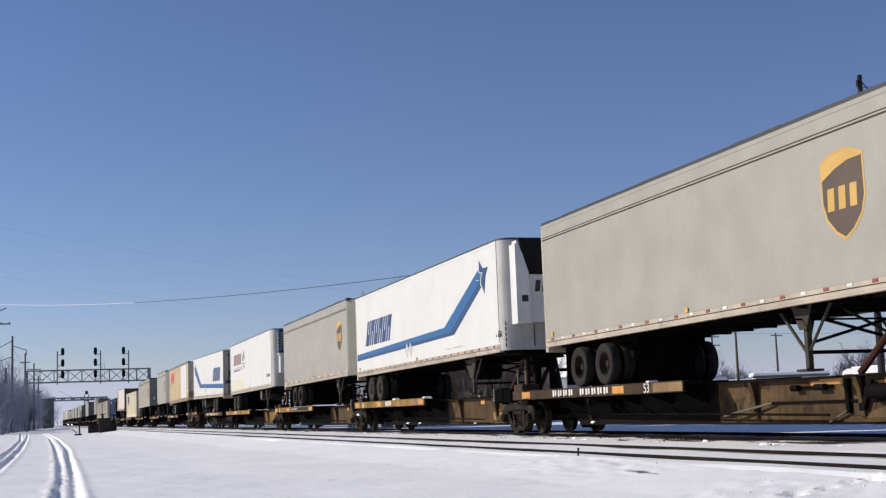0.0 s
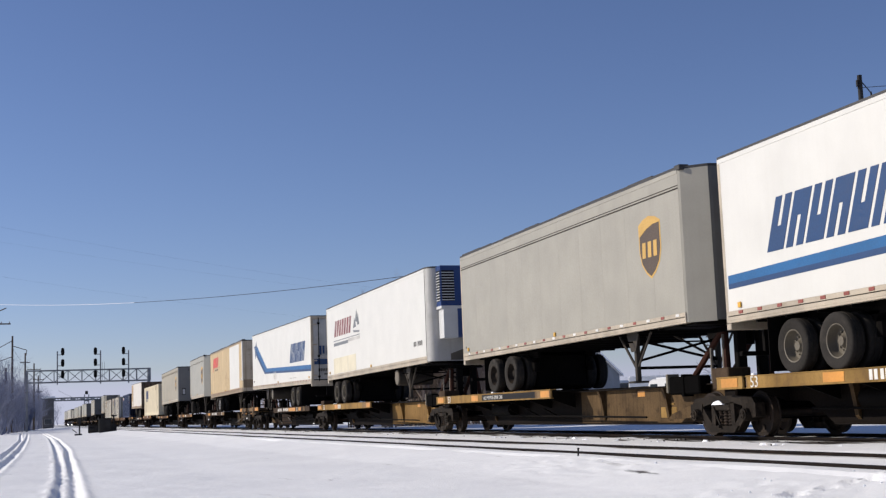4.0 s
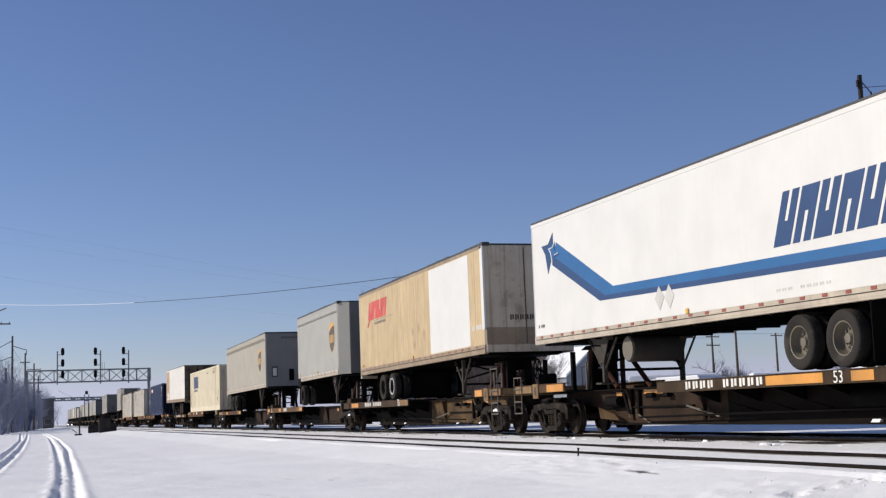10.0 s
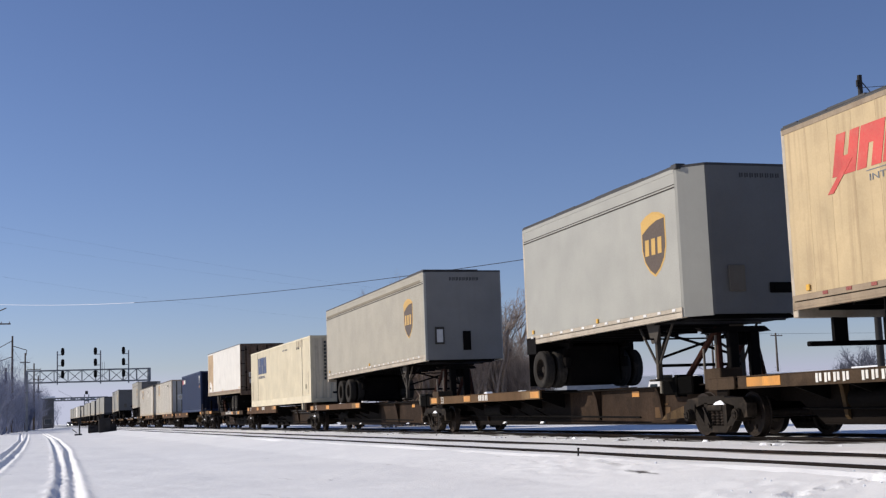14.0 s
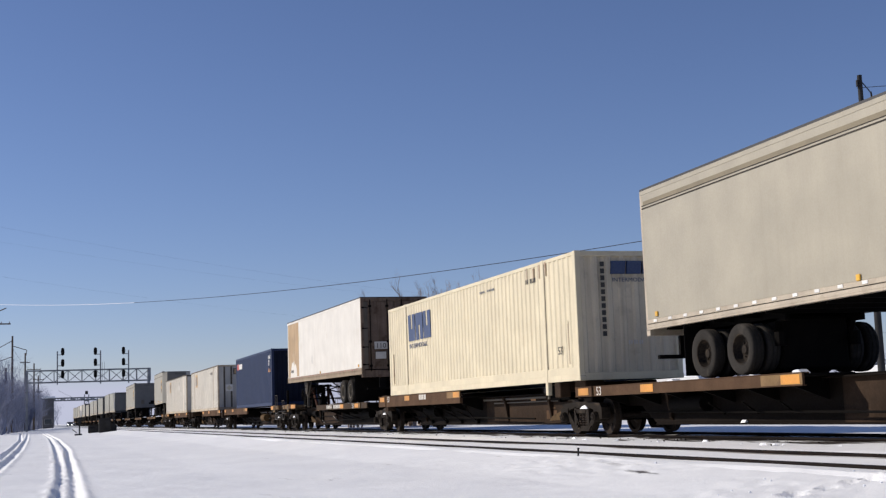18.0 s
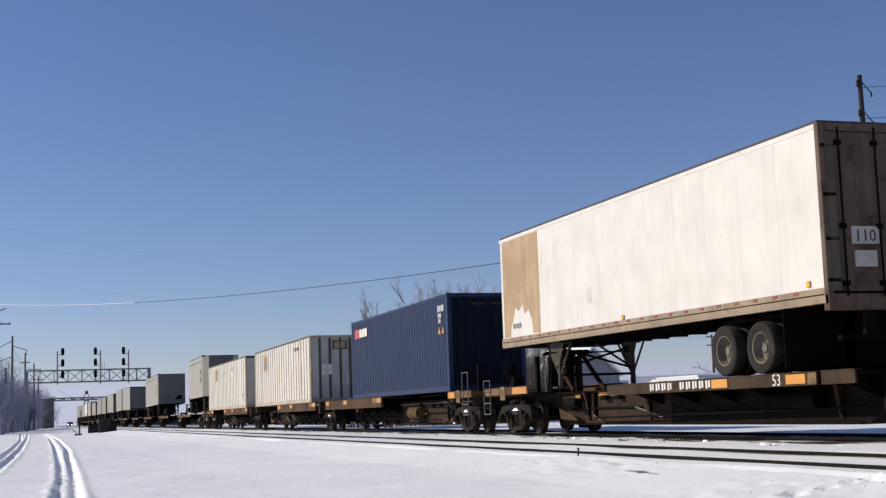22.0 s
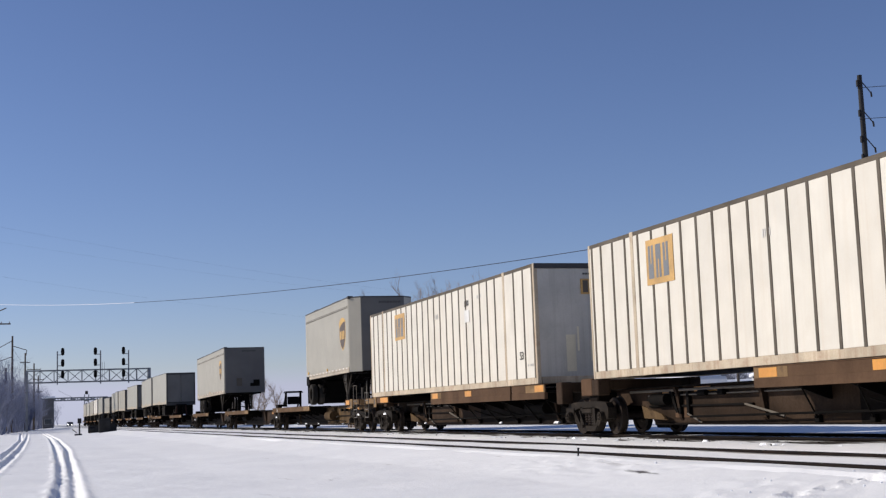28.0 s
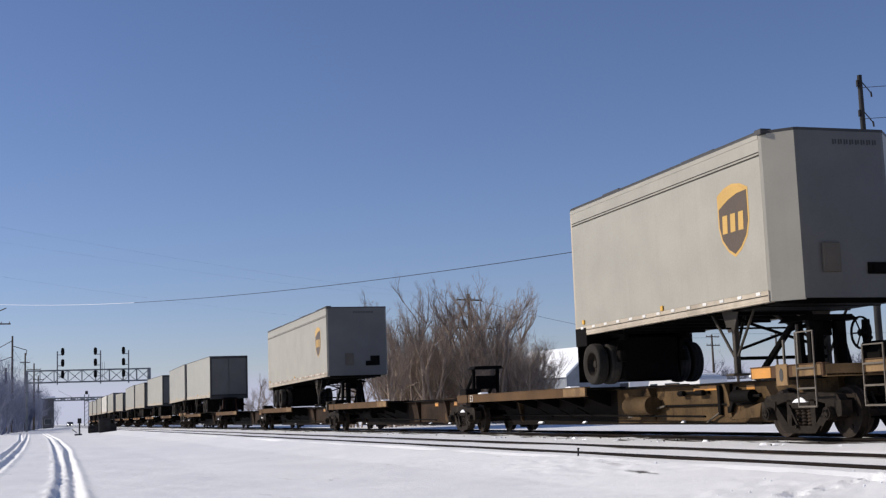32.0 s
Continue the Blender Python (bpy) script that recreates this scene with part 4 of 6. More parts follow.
def end_bars(root, x0, x1, z0, z1, mat=INK, n=6, y=0.0, name="stencil_bar", upright=False):
    w = (z1 - z0) / n if upright else (x1 - x0) / n
    me = (M().box(x0, x1, y - .004, y + .002, z0, z0 + .7 * w) if upright else M().box(x0, x0 + .28 * w, y - .004, y + .002, z0, z1).box(x0 + .42 * w, x0 + .70 * w, y - .004, y + .002, z0 + (z1 - z0) * .12, z1)).mesh(name, mat)
    for i in range(n):
        part(name, me, None, root, at=(0, 0, i * w) if upright else (i * w, 0, 0))


def shield(root, y, z, w=1.05, h=1.30, x=-HALF):
    """Brown shield marking with a gold cap and three plain gold strokes."""
    def outline(k):
        a, b = w / 2 * k, h / 2 * k
        pts = [(-a, b * .78), (-a * .55, b * .93), (0, b), (a * .55, b * .93), (a, b * .78), (a, -b * .12), (a * .82, -b * .52), (a * .42, -b * .83), (0, -b),
               (-a * .42, -b * .83), (-a * .82, -b * .52), (-a, -b * .12)]
        return [(y - p, z + q) for p, q in pts]
    side_decal(root, "shield_rim", outline(1.0), GOLD, .004, "gold edged shield marking", x)
    side_decal(root, "shield_field", outline(.92), BROWN, .007, "brown shield field", x)
    a, b = w / 2 * .92, h / 2 * .92
    cap = [(-a, b * .42), (-a, b * .78), (-a * .55, b * .93), (0, b), (a * .55, b * .93), (a, b * .78), (a * .35, b * .76), (-a * .3, b * .64)]
    side_decal(root, "shield_cap", [(y - p, z + q) for p, q in cap], GOLD, .010, "gold cap of the shield", x)
    for p in (-.62, -.06, .50):
        side_decal(root, "shield_stroke", [(y - (p - .17) * a, z - .34 * b), (y - (p + .17) * a, z - .34 * b), (y - (p + .21) * a, z + .20 * b), (y - (p - .13) * a, z + .20 * b)], GOLD, .010, x=x)


def van(label, s0, length, zt=5.0, zb=2.05, body=WHITE, nose="round", nose_mat=NOSE, band=None, rev=False, wheels=(2.4, 3.7), land=3.4,
        panel=0.0, lamps="mixed", rim=RIM_DARK, tilt=0.4, far=False, roof_mat=ROOF, door=None, rail_mat=ALU, deep_rail=.2, group="trailers riding on the train", plate=True):
    """A road trailer on its own wheels; local y = 0 is its leading end."""
    root = thing("semi_trailer", label, "trailer", (CX, s0, 0), group)
    MOVERS.append((root, s0, 0.1 if not rev else 0.0, -tilt if not rev else tilt))
    L = length

    def yy(d):
        return L - d if rev else d
    nd = {"square": .06, "chamfer": .46, "round": .34}[nose]

    def yspan(a, b):
        return min(yy(a), yy(b)), max(yy(a), yy(b))
    zr = zb + deep_rail
    # skin
    ya, yb = yspan(nd, L - .09)
    if panel:
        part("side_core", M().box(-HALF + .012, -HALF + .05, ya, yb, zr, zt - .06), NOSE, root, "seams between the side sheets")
        n = max(1, round((yb - ya) / panel))
        w = (yb - ya) / n
        pm = M().box(-HALF, -HALF + .016, .0012, w - .0012, zr, zt - .05, .0015).mesh("side_panel", body)
        for i in range(n):
            part("side_panel", pm, None, root, at=(0, ya + i * w, 0))
    else:
        part("side_wall", M().box(-HALF, -HALF + .05, ya, yb, zr, zt - .05, .004), body, root, "near side sheeting")
    part("side_wall", M().box(HALF - .05, HALF, ya, yb, zr, zt - .05, .004), body, root)
    outer = [(x, yy(y)) for x, y in plan_nose(nose)]
    inner = [(x, yy(y + .05)) for x, y in plan_nose(nose, HALF - .05)]
    # slanted corners keep the side paint; the middle sheet has shade in its colour
    if nose == "chamfer":
        part("nose_wall", M().prism(outer[2:6] + inner[2:6][::-1], "z", zb + .03, zt - .05), nose_mat, root, "weathered front sheet")
        for cut in (slice(0, 3), slice(5, 8)):
            part("corner_panel", M().prism(outer[cut] + inner[cut][::-1], "z", zb + .01, zt - .05), body, root, "slanted corner sheet beside the nose")
    else:
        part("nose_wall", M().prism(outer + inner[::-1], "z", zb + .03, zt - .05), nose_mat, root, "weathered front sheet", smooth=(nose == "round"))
    tail = [(-HALF, yy(L - .02)), (HALF, yy(L - .02))]
    part("roof", M().prism([(x * 1.003, y) for x, y in outer] + tail, "z", zt - .05, zt), roof_mat, root, "dark roof edge")
    if nose_mat.name in ("shade_dark_grey_nose", "brown_stained_nose") and not far:
        rr_ = random.Random(round(s0 * 10))
        fl, q = M(), ya
        while q < yb - .3:
            n_ = rr_.uniform(.7, 1.6)
            fl.box(-HALF - .006, -HALF + .09, q, min(q + n_, yb), zt - .012, zt + rr_.choice((.008, .02, .03)), .004)
            q += n_ + rr_.choice((0, .02, .05))
        fl.box(-HALF - .010, -HALF + .2, yy(nd) - .12, yy(nd) + .10, zt - .07, zt + .035, .012)
        part("roof_flashing", fl, ROOF, root, "uneven black flashing along the roof edge")
    part("floor", M().prism([(x * .95, yy(.06 + abs(yy(0) - y))) for x, y in outer] + [(x * .95, y) for x, y in tail], "z", zb + .06, zb + .18), IRON, root)
    for sx, lab in ((-1, "weathered metal lower rail"), (1, "")):
        xo = sx * (HALF + .012)
        m = M().box(xo, sx * (HALF - .06), ya - .02, yb + .06, zb + .035, zr, .006)
        m.box(xo - sx * .004, sx * (HALF - .10), ya - .02, yb + .06, zb, zb + .04, .004)
        m.box(xo - sx * .006, xo, ya, yb, zb + deep_rail * .52, zb + deep_rail * .60)
        part("bottom_rail", m, rail_mat, root, lab)
        part("top_rail", M().box(sx * (HALF + .008), sx * (HALF - .05), ya, yb + .06, zt - .13, zt - .045, .006), body if body is not TAN else RAIL_BROWN, root)
    if band:
        part("side_moulding", M().box(-HALF - .012, -HALF, ya, yb, zt - .42, zt - .395, .004).box(-HALF - .010, -HALF, ya, yb, zt - .36, zt - .345, .003), band, root, "moulding line under the roof")
    mid = M().cyl((0, yy(1.0), zb - .02), (0, yy(1.0), zb + .05), .3, 12)
    mid.box(-1.1, 1.1, *yspan(.4, 1.9), zb - .03, zb + .07, .01)
    part("kingpin_plate", mid, IRON, root)
    # cross members under the floor
    cm = shared("cross_member", lambda: M().box(-1.2, 1.2, -.03, .03, -.11, .0).mesh("cross_member", IRON))
    k = 0
    while .9 + k * .9 < L - .4 and not far:
        part("cross_member", cm, None, root, at=(0, yy(.9 + k * .9), zb + .07))
        k += 1
    # rear frame and doors
    e = L - .05
    m = M()
    for sx in (-1, 1):
        m.box(sx * HALF, sx * (HALF - .11), *yspan(L - .11, L), zb - .02, zt - .03, .01)
    m.box(-HALF + .11, HALF - .11, *yspan(L - .11, L), zt - .16, zt - .03, .01)
    m.box(-HALF, HALF, *yspan(L - .14, L + .01), zb - .12, zb + .14, .012)
    part("rear_frame", m, ROOF if far else (DOOR_RUST if door is DOOR_RUST else ALU), root, "metal frame round the rear doors")
    for sx in (-1, 1):
        d = part("rear_door", M().box(sx * .012, sx * (HALF - .12), *yspan(L - .075, L - .025), zb + .16, zt - .17, .006), door or (body if body is not TAN else NOSE), root, "closed rear door")
        if not far:
            r = M()
            for q in (.28, .95):
                r.cyl((sx * q, yy(L + .02), zb + .1), (sx * q, yy(L + .02), zt - .1), .018, 6)
                for z in (zb + .3, zb + 1.2, zt - .35):
                    r.box(sx * q - .05, sx * q + .05, *yspan(L - .03, L + .035), z - .04, z + .04)
            part("lock_rod", r, IRON, d)
            h = M()
            for z in (zb + .35, zb + 1.0, zb + 1.7, zt - .4):
                h.box(sx * (HALF - .02), sx * (HALF - .26), *yspan(L - .03, L + .012), z - .03, z + .03, .005)
            part("hinge", h, IRON if body is WHITE_OLD else ALU, d)
    g = M().box(-1.1, 1.1, *yspan(L - .12, L - .02), zb - .58, zb - .50, .01)
    for sx in (-1, 1):
        g.box(sx * .5 - .13, sx * .5 + .13, *yspan(L - .12, L - .04), zb - .55, zb - .05)
    part("underride_guard", g, IRON, root)
    # running gear
    zc = 1.505
    ys = [yy(L - w) for w in wheels]
    road_wheels(root, ys, zc, rim)
    lo, hi = min(ys), max(ys)
    # solid filler added to keep the gap between the wheels black
    sub = part("axle_subframe", M().box(-.69, .69, lo - .40, hi + .40, zc - .40, zb - .06, .05), IRON, root, "black filler box closing the view between the wheels")
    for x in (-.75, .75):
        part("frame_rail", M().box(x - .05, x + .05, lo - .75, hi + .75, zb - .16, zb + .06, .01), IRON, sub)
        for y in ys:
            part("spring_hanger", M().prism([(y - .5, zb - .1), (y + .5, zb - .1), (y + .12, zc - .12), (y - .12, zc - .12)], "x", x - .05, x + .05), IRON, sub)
            part("brake_chamber", M().cyl((x, y - .48, zc + .02), (x, y - .48, zc + .26), .10, 10), IRON, sub)
    for sx in (-1, 1):
        part("mud_flap", M().box(sx * .10, sx * 1.26, *yspan(L - min(wheels) + .72, L - min(wheels) + .735), zc - .38, zb, .0), IRON, root)
    if len(wheels) == 1:
        part("rear_sill_box", M().box(-HALF - .016, HALF + .016, *yspan(L - .62, L - .02), zb - .24, zb + .17, .01), IRON, root, "black sill box under the rear doors")
    landing_gear(root, yy(land), zb + .02, plate)
    # reflectors along the lower rail
    rm = shared("refl", lambda: M().box(-.010, 0, -.07, .07, -.028, .028, .004).mesh("reflector", LAMP_WHITE))
    rr = shared("refl_red", lambda: M().box(-.010, 0, -.07, .07, -.028, .028, .004).mesh("reflector", LAMP_RED))
    if lamps and not far:
        k, y = 0, .75
        while y < L - .4:
            me = rr if (lamps == "red" or (lamps == "mixed" and k % 2)) else rm
            part("reflector", me, None, root, at=(-HALF - .012, yy(y), zr - .035))
            y += .62
            k += 1
    am = shared("amber", lambda: M().box(-.03, 0, -.05, .05, -.05, .05, .01).mesh("marker_lamp", LAMP_AMBER))
    part("marker_lamp", am, None, root, at=(-HALF - .004, yy(L * .5), zr + .05))
    part("marker_lamp", am, None, root, at=(-HALF - .004, yy(L - .5), zr + .09))
    return root, yy


def front_details(root, zb, zt, dark=True, mat=INK):
    """Plates and sockets on a leading nose."""
    end_bars(root, -.15, .75, zt - .28, zt - .19, mat, 8)
    part("document_box", M().box(-.52, -.18, -.05, 0, zb + .45, zb + .95, .01).box(-.47, -.23, -.056, -.05, zb + .5, zb + .9), NOSE, root, "small framed box on the nose")
    part("socket_panel", M().box(.35, .85, -.03, 0, zb + .42, zb + .62, .01).box(.45, .75, -.05, -.03, zb + .45, zb + .58), IRON, root)


# ---- spine cars ----
def wheelset_mesh():
    m = M()
    prof = [(.09, -.06), (.20, -.035), (.33, -.05), (.345, -.065), (.40, -.065), (.405, .045), (.43, .052), (.43, .072), (.35, .075), (.33, .03), (.20, .0), (.12, .06), (.09, .07)]
    for sx in (-1, 1):
        m.lathe([(r, -sx * -x if sx > 0 else x) for r, x in prof] if sx < 0 else [(r, -x) for r, x in prof], 28, (sx * .745, 0, 0))
        for i in range(6):      # cast spokes of dirt and core holes make the turning readable
            a = math.pi * 2 * i / 6
            m.box(sx * .80 - .006, sx * .80 + .006, .24 * math.cos(a) - .035, .24 * math.cos(a) + .035, .24 * math.sin(a) - .035, .24 * math.sin(a) + .035)
    m.cyl((-1.12, 0, 0), (1.12, 0, 0), .075, 12)
    return m.mesh("wheelset", WHEEL, True)


def side_frame_mesh():
    m = M()
    t0, t1 = -.08, .08
    m.prism([(-1.14, .56), (-1.02, .70), (-.42, .74), (.42, .74), (1.02, .70), (1.14, .56), (.98, .50), (.45, .60), (-.45, .60), (-.98, .50)], "x", t0, t1)
    m.prism([(-.98, .56), (-.80, .60), (-.40, .22), (-.52, .12)], "x", t0, t1)
    m.prism([(.98, .56), (.80, .60), (.40, .22), (.52, .12)], "x", t0, t1)
    m.prism([(-.56, .20), (.56, .20), (.42, .08), (-.42, .08)], "x", t0 - .03, t1 + .03)
    m.prism([(-.40, .62), (-.27, .62), (-.29, .18), (-.42, .18)], "x", t0, t1)
    m.prism([(.40, .62), (.27, .62), (.29, .18), (.42, .18)], "x", t0, t1)
    for sy in (-1, 1):
        m.prism([(sy * 1.16, .60), (sy * .72, .60), (sy * .74, .44), (sy * .80, .50), (sy * .96, .50), (sy * 1.04, .34), (sy * 1.16, .36)], "x", t0 - .02, t1 + .02)
        m.cyl((-.16, sy * .885, .40), (.10, sy * .885, .40), .115, 14)
        m.cyl((-.19, sy * .885, .40), (-.16, sy * .885, .40), .085, 10)
        for q in range(3):
            a = 2.1 * q
            m.cyl((-.21, sy * .885 + .05 * math.cos(a), .40 + .05 * math.sin(a)), (-.18, sy * .885 + .05 * math.cos(a), .40 + .05 * math.sin(a)), .014, 6)
    return m.mesh("side_frame", CAST, True)


def spring_mesh():
    prof = [(.0, .19)] + [(.072 if k % 2 else .05, .20 + k * .027) for k in range(11)] + [(.0, .49)]
    m = M().lathe(prof, 10)
    m.v = [(y, z, x) for x, y, z in m.v]
    return m.mesh("spring", WHEEL, True)


def bearing_mesh():
    m = M().cyl((-.03, 0, 0), (.06, 0, 0), .105, 16).cyl((-.05, 0, 0), (-.03, 0, 0), .07, 12)
    for q in range(3):
        a = 2.1 * q + .5
        m.cyl((-.065, .045 * math.cos(a), .045 * math.sin(a)), (-.04, .045 * math.cos(a), .045 * math.sin(a)), .014, 6)
    return m.mesh("bearing_cap", CAST, True)


def truck(car, y):
    b = part("truck_bolster", shared("bolster", lambda: M().box(-1.0, 1.0, -.20, .20, .44, .64, .03).box(-.35, .35, -.35, .35, .55, .72, .03)
             .box(-.9, .9, -.62, -.56, .30, .42, .01).box(-.9, .9, .56, .62, .30, .42, .01).mesh("truck_bolster", IRON)), None, car, "cast four-wheel truck", at=(0, y, 0))
    for sx in (-1, 1):
        f = part("side_frame", shared("side_frame", side_frame_mesh), None, b, at=(sx * .99, 0, 0))
        f.rotation_euler = (0, 0, 0 if sx < 0 else math.pi)
        for y_ in (-.17, 0, .17):
            part("spring", shared("springs", spring_mesh), None, b, at=(sx * .985, y_, 0))
        part("spring_cap", shared("spring_cap", lambda: M().box(-.10, .10, -.27, .27, .47, .58, .02).mesh("spring_cap", CAST)), None, b, at=(sx * .985, 0, 0))
        for sy in (-1, 1):
            part("bearing_cap", shared("bearing_cap", bearing_mesh), None, b, at=(sx * 1.16, sy * .885, .40)).rotation_euler = (0, 0, 0 if sx < 0 else math.pi)
        part("brake_lever", shared("brake_lever", lambda: M().prism([(-.28, .20), (-.24, .19), (.01, .54), (-.03, .55)], "x", -.015, .015).cyl((-.06, -.26, .19), (.06, -.26, .19), .03, 8).mesh("brake_lever", CAST)), None, b, at=(sx * 1.10, random.uniform(.25, .4), .0))
    if random.random() < .7:
        y_ = random.uniform(-.2, .2)
        part("snow_clump", M().prism([(y_ - .2, .58), (y_ + .22, .58), (y_ + .12, .63), (y_ - .05, .66), (y_ - .14, .62)], "x", -1.09, -.96), SNOW_CAP, b, "snow caught on the truck")
    for sy in (-1, 1):
        w = part("wheelset", shared("wheelset", wheelset_mesh), None, b, at=(0, sy * .885, .405))
        WHEELSETS.append((w, sy * .885))
    return b


def hitch(car, y, z_top, mat, back):
    """Collapsible stand that carries a trailer's kingpin; back: +1 if its braces slope to the rear."""
    m = M()
    for sx in (-.38, .38):
        m.cyl((sx, y, z_top - .02), (sx * 1.1, y + back * 1.35, 1.02), .06, 8)
        m.cyl((sx, y - back * .05, z_top - .02), (sx * 1.25, y - back * .25, 1.0), .065, 8)
    st = part("hitch_stand", m, mat, car, "red-brown stand holding the trailer's kingpin")
    part("hitch_head", M().prism([(-.55, z_top - .1), (.55, z_top - .1), (.42, z_top), (-.42, z_top)], "y", y - .45, y + .35).cyl((0, y - .1, z_top - .35), (0, y - .1, z_top - .08), .2, 12), IRON, st)
    for sx in (-.34, .12):
        part("hitch_column", M().box(sx, sx + .2, y - back * .42, y - back * .26, 1.0, z_top - .1, .02), IRON, st)
    part("hitch_pipe", M().cyl((-.5, y - back * .15, 1.0), (-.46, y - back * .1, z_top - .15), .03, 6).cyl((-.62, y + back * .1, 1.0), (-.62, y + back * .1, z_top - .4), .025, 6), GRAB, st)


def spine_unit(car, yf, yr, o):
    """One platform between the trucks at yf and yr (yf leads). o: options."""
    flip = o.get("flip", False)
    a, b = (yf, yr) if not flip else (yr, yf)      # a: hitch end, b: wheel end
    sg = 1 if b > a else -1

    def Y(d):                                       # metres from the hitch-end truck
        return a + sg * d
    n = abs(b - a)
    sill = o.get("sill", SILL_BROWN)
    board = o.get("board", BOARD)
    front = [(Y(-.15), .64), (Y(1.6), .60), (Y(2.1), .24), (Y(n - 9.2), .23), (Y(n - 9.2), .97), (Y(6.5), .97), (Y(6.4), .99), (Y(-.15), .99)]
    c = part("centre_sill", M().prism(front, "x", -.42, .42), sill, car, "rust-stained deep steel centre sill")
    # same sill continued; the deck's shade is put into its colour
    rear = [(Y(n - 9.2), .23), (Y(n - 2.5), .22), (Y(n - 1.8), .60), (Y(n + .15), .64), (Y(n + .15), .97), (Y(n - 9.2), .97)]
    part("deck_sill", M().prism(rear, "x", -.418, .418), SILL_SHADE, car, "sill under the wheel deck, darkened for shade")
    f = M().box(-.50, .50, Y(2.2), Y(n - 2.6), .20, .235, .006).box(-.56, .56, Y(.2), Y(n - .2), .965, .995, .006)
    part("sill_flange", f, SILL_SHADE, c)
    for d in (3.3, 6.5, n - 3.2):
        for sx in (-1, 1):
            part("gusset", M().prism([(sx * .42, .96), (sx * .60, .96), (sx * .54, .80), (sx * .47, .34), (sx * .42, .28)], "y", Y(d) - .05, Y(d) + .05), sill, c)
    for d, w in ((4.6, .34), (2.6, .28)):
        part("amber_plate", M().box(-.426, -.42, Y(d) - w / 2, Y(d) + w / 2, .80, .92), YELLOW, c)
    part("patch_plate", M().box(-.428, -.42, Y(3.0), Y(3.7), .34, .56, .004).box(-.430, -.42, Y(3.1), Y(3.4), .60, .64), board, c)
    if o.get("container"):
        part("hold_down", M().box(-1.2, 1.2, Y(.9) - .14, Y(.9) + .14, .98, 1.2, .02).box(-1.26, -.98, Y(.9) - .17, Y(.9) + .17, .86, 1.21, .02).box(.98, 1.26, Y(.9) - .17, Y(.9) + .17, .86, 1.21, .02), sill, car, "cross beam under the container's corners")
        y2 = o.get("pedestal", n - 1.0)
        ends = sorted((Y(1.1), Y(n - 9.2 + o.get("deck", 0))))
        part("pipe_run", M().cyl((-.50, ends[0], .90), (-.50, ends[1], .90), .028, 8).cyl((-.47, ends[0], .80), (-.47, ends[1] - .8, .80), .018, 6), GRAB, car, "brake pipes along the sill")
        part("hold_down", M().box(-1.2, 1.2, Y(y2) - .14, Y(y2) + .14, .98, 1.2, .02).box(-1.26, -.98, Y(y2) - .17, Y(y2) + .17, .70, 1.21, .02).box(.98, 1.26, Y(y2) - .17, Y(y2) + .17, .70, 1.21, .02), sill, car)
    # deck over the wheel end
    d0, d1 = n - 9.4 + o.get("deck", 0), n - .25 + o.get("deck_end", 0)
    lo, hi = min(Y(d0), Y(d1)), max(Y(d0), Y(d1))
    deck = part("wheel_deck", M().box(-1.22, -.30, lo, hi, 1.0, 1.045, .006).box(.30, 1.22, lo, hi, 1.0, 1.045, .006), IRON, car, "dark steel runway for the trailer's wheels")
    up = .14 if o.get("container") else 0.0       # beams stand higher under a container
    cut = max(Y(d1), Y(d0)) - .95 if not flip else min(Y(d1), Y(d0)) + o.get("cut", .95)
    for sx in (-1, 1):
        bm_ = M()
        for y0, y1 in ((lo, cut - .06), (cut + .06, hi)) if not flip else ((lo, cut - .06), (cut + .06, hi)):
            bm_.box(sx * 1.30, sx * 1.255, y0, y1, .855 + up, 1.055 + up, .006)
            bm_.box(sx * 1.31, sx * 1.16, y0, y1, 1.045 + up, 1.065 + up, .005)
            bm_.box(sx * 1.31, sx * 1.22, y0, y1, .845, .862 + up, .004)
        side = part("side_beam", bm_, board, car, "weathered yellow side beam with stencils" if sx < 0 else "")
        if sx < 0:
            beam = side
    for i in range(6):
        y = lo + (hi - lo) * (i + .4) / 6
        part("cross_bearer", shared("bearer", lambda: M().prism([(-1.24, 1.0), (1.24, 1.0), (1.24, .90), (.45, .62), (-.45, .62), (-1.24, .90)], "y", -.03, .03).mesh("cross_bearer", IRON)), None, car, at=(0, y, 0))
        if o.get("container"):
            part("bearer_rod", shared("bearer_rod", lambda: M().cyl((-1.2, -.30, .88), (-.47, .35, .30), .016, 5).box(-.50, -.43, .28, .42, .235, .36, .01).mesh("bearer_rod", IRON)), None, car, at=(0, y, 0))
    if o.get("ochre", True):
        for y0, y1 in ((lo + .004, lo + 1.25), (hi - 1.05, hi - .004))[:1 if o.get("ochre") == "lead" else 2]:
            y0, y1 = (y0, min(y1, cut - .07)) if y0 < cut < y1 and not flip else (max(y0, cut + .07) if y0 < cut < y1 else y0, y1)
            part("beam_end_plate", M().box(-1.303, -1.299, y0, y1, .866 + up, 1.043 + up), BOARD_OCHRE, beam, "faded ochre stretch of the beam")
    sm = shared("strip", lambda: M().box(-.008, 0, -.28, .28, -.078, .078, .002).mesh("reflective_strip", YELLOW))
    for y in (((hi - .45), (hi - 3.6), (lo + .35)) if o.get("amber", True) else ()) + o.get("strips", ()):
        part("reflective_strip", sm, None, beam, at=(-1.30, y, .955 + up))
    lettering("53", .275, beam, on_side(hi - o.get("len_at", 1.15), .862 + up, -1.304), WHITE_MARK, "length_stencil") if o.get("len", True) else None
    if o.get("bars"):
        y0, y1 = o["bars"]
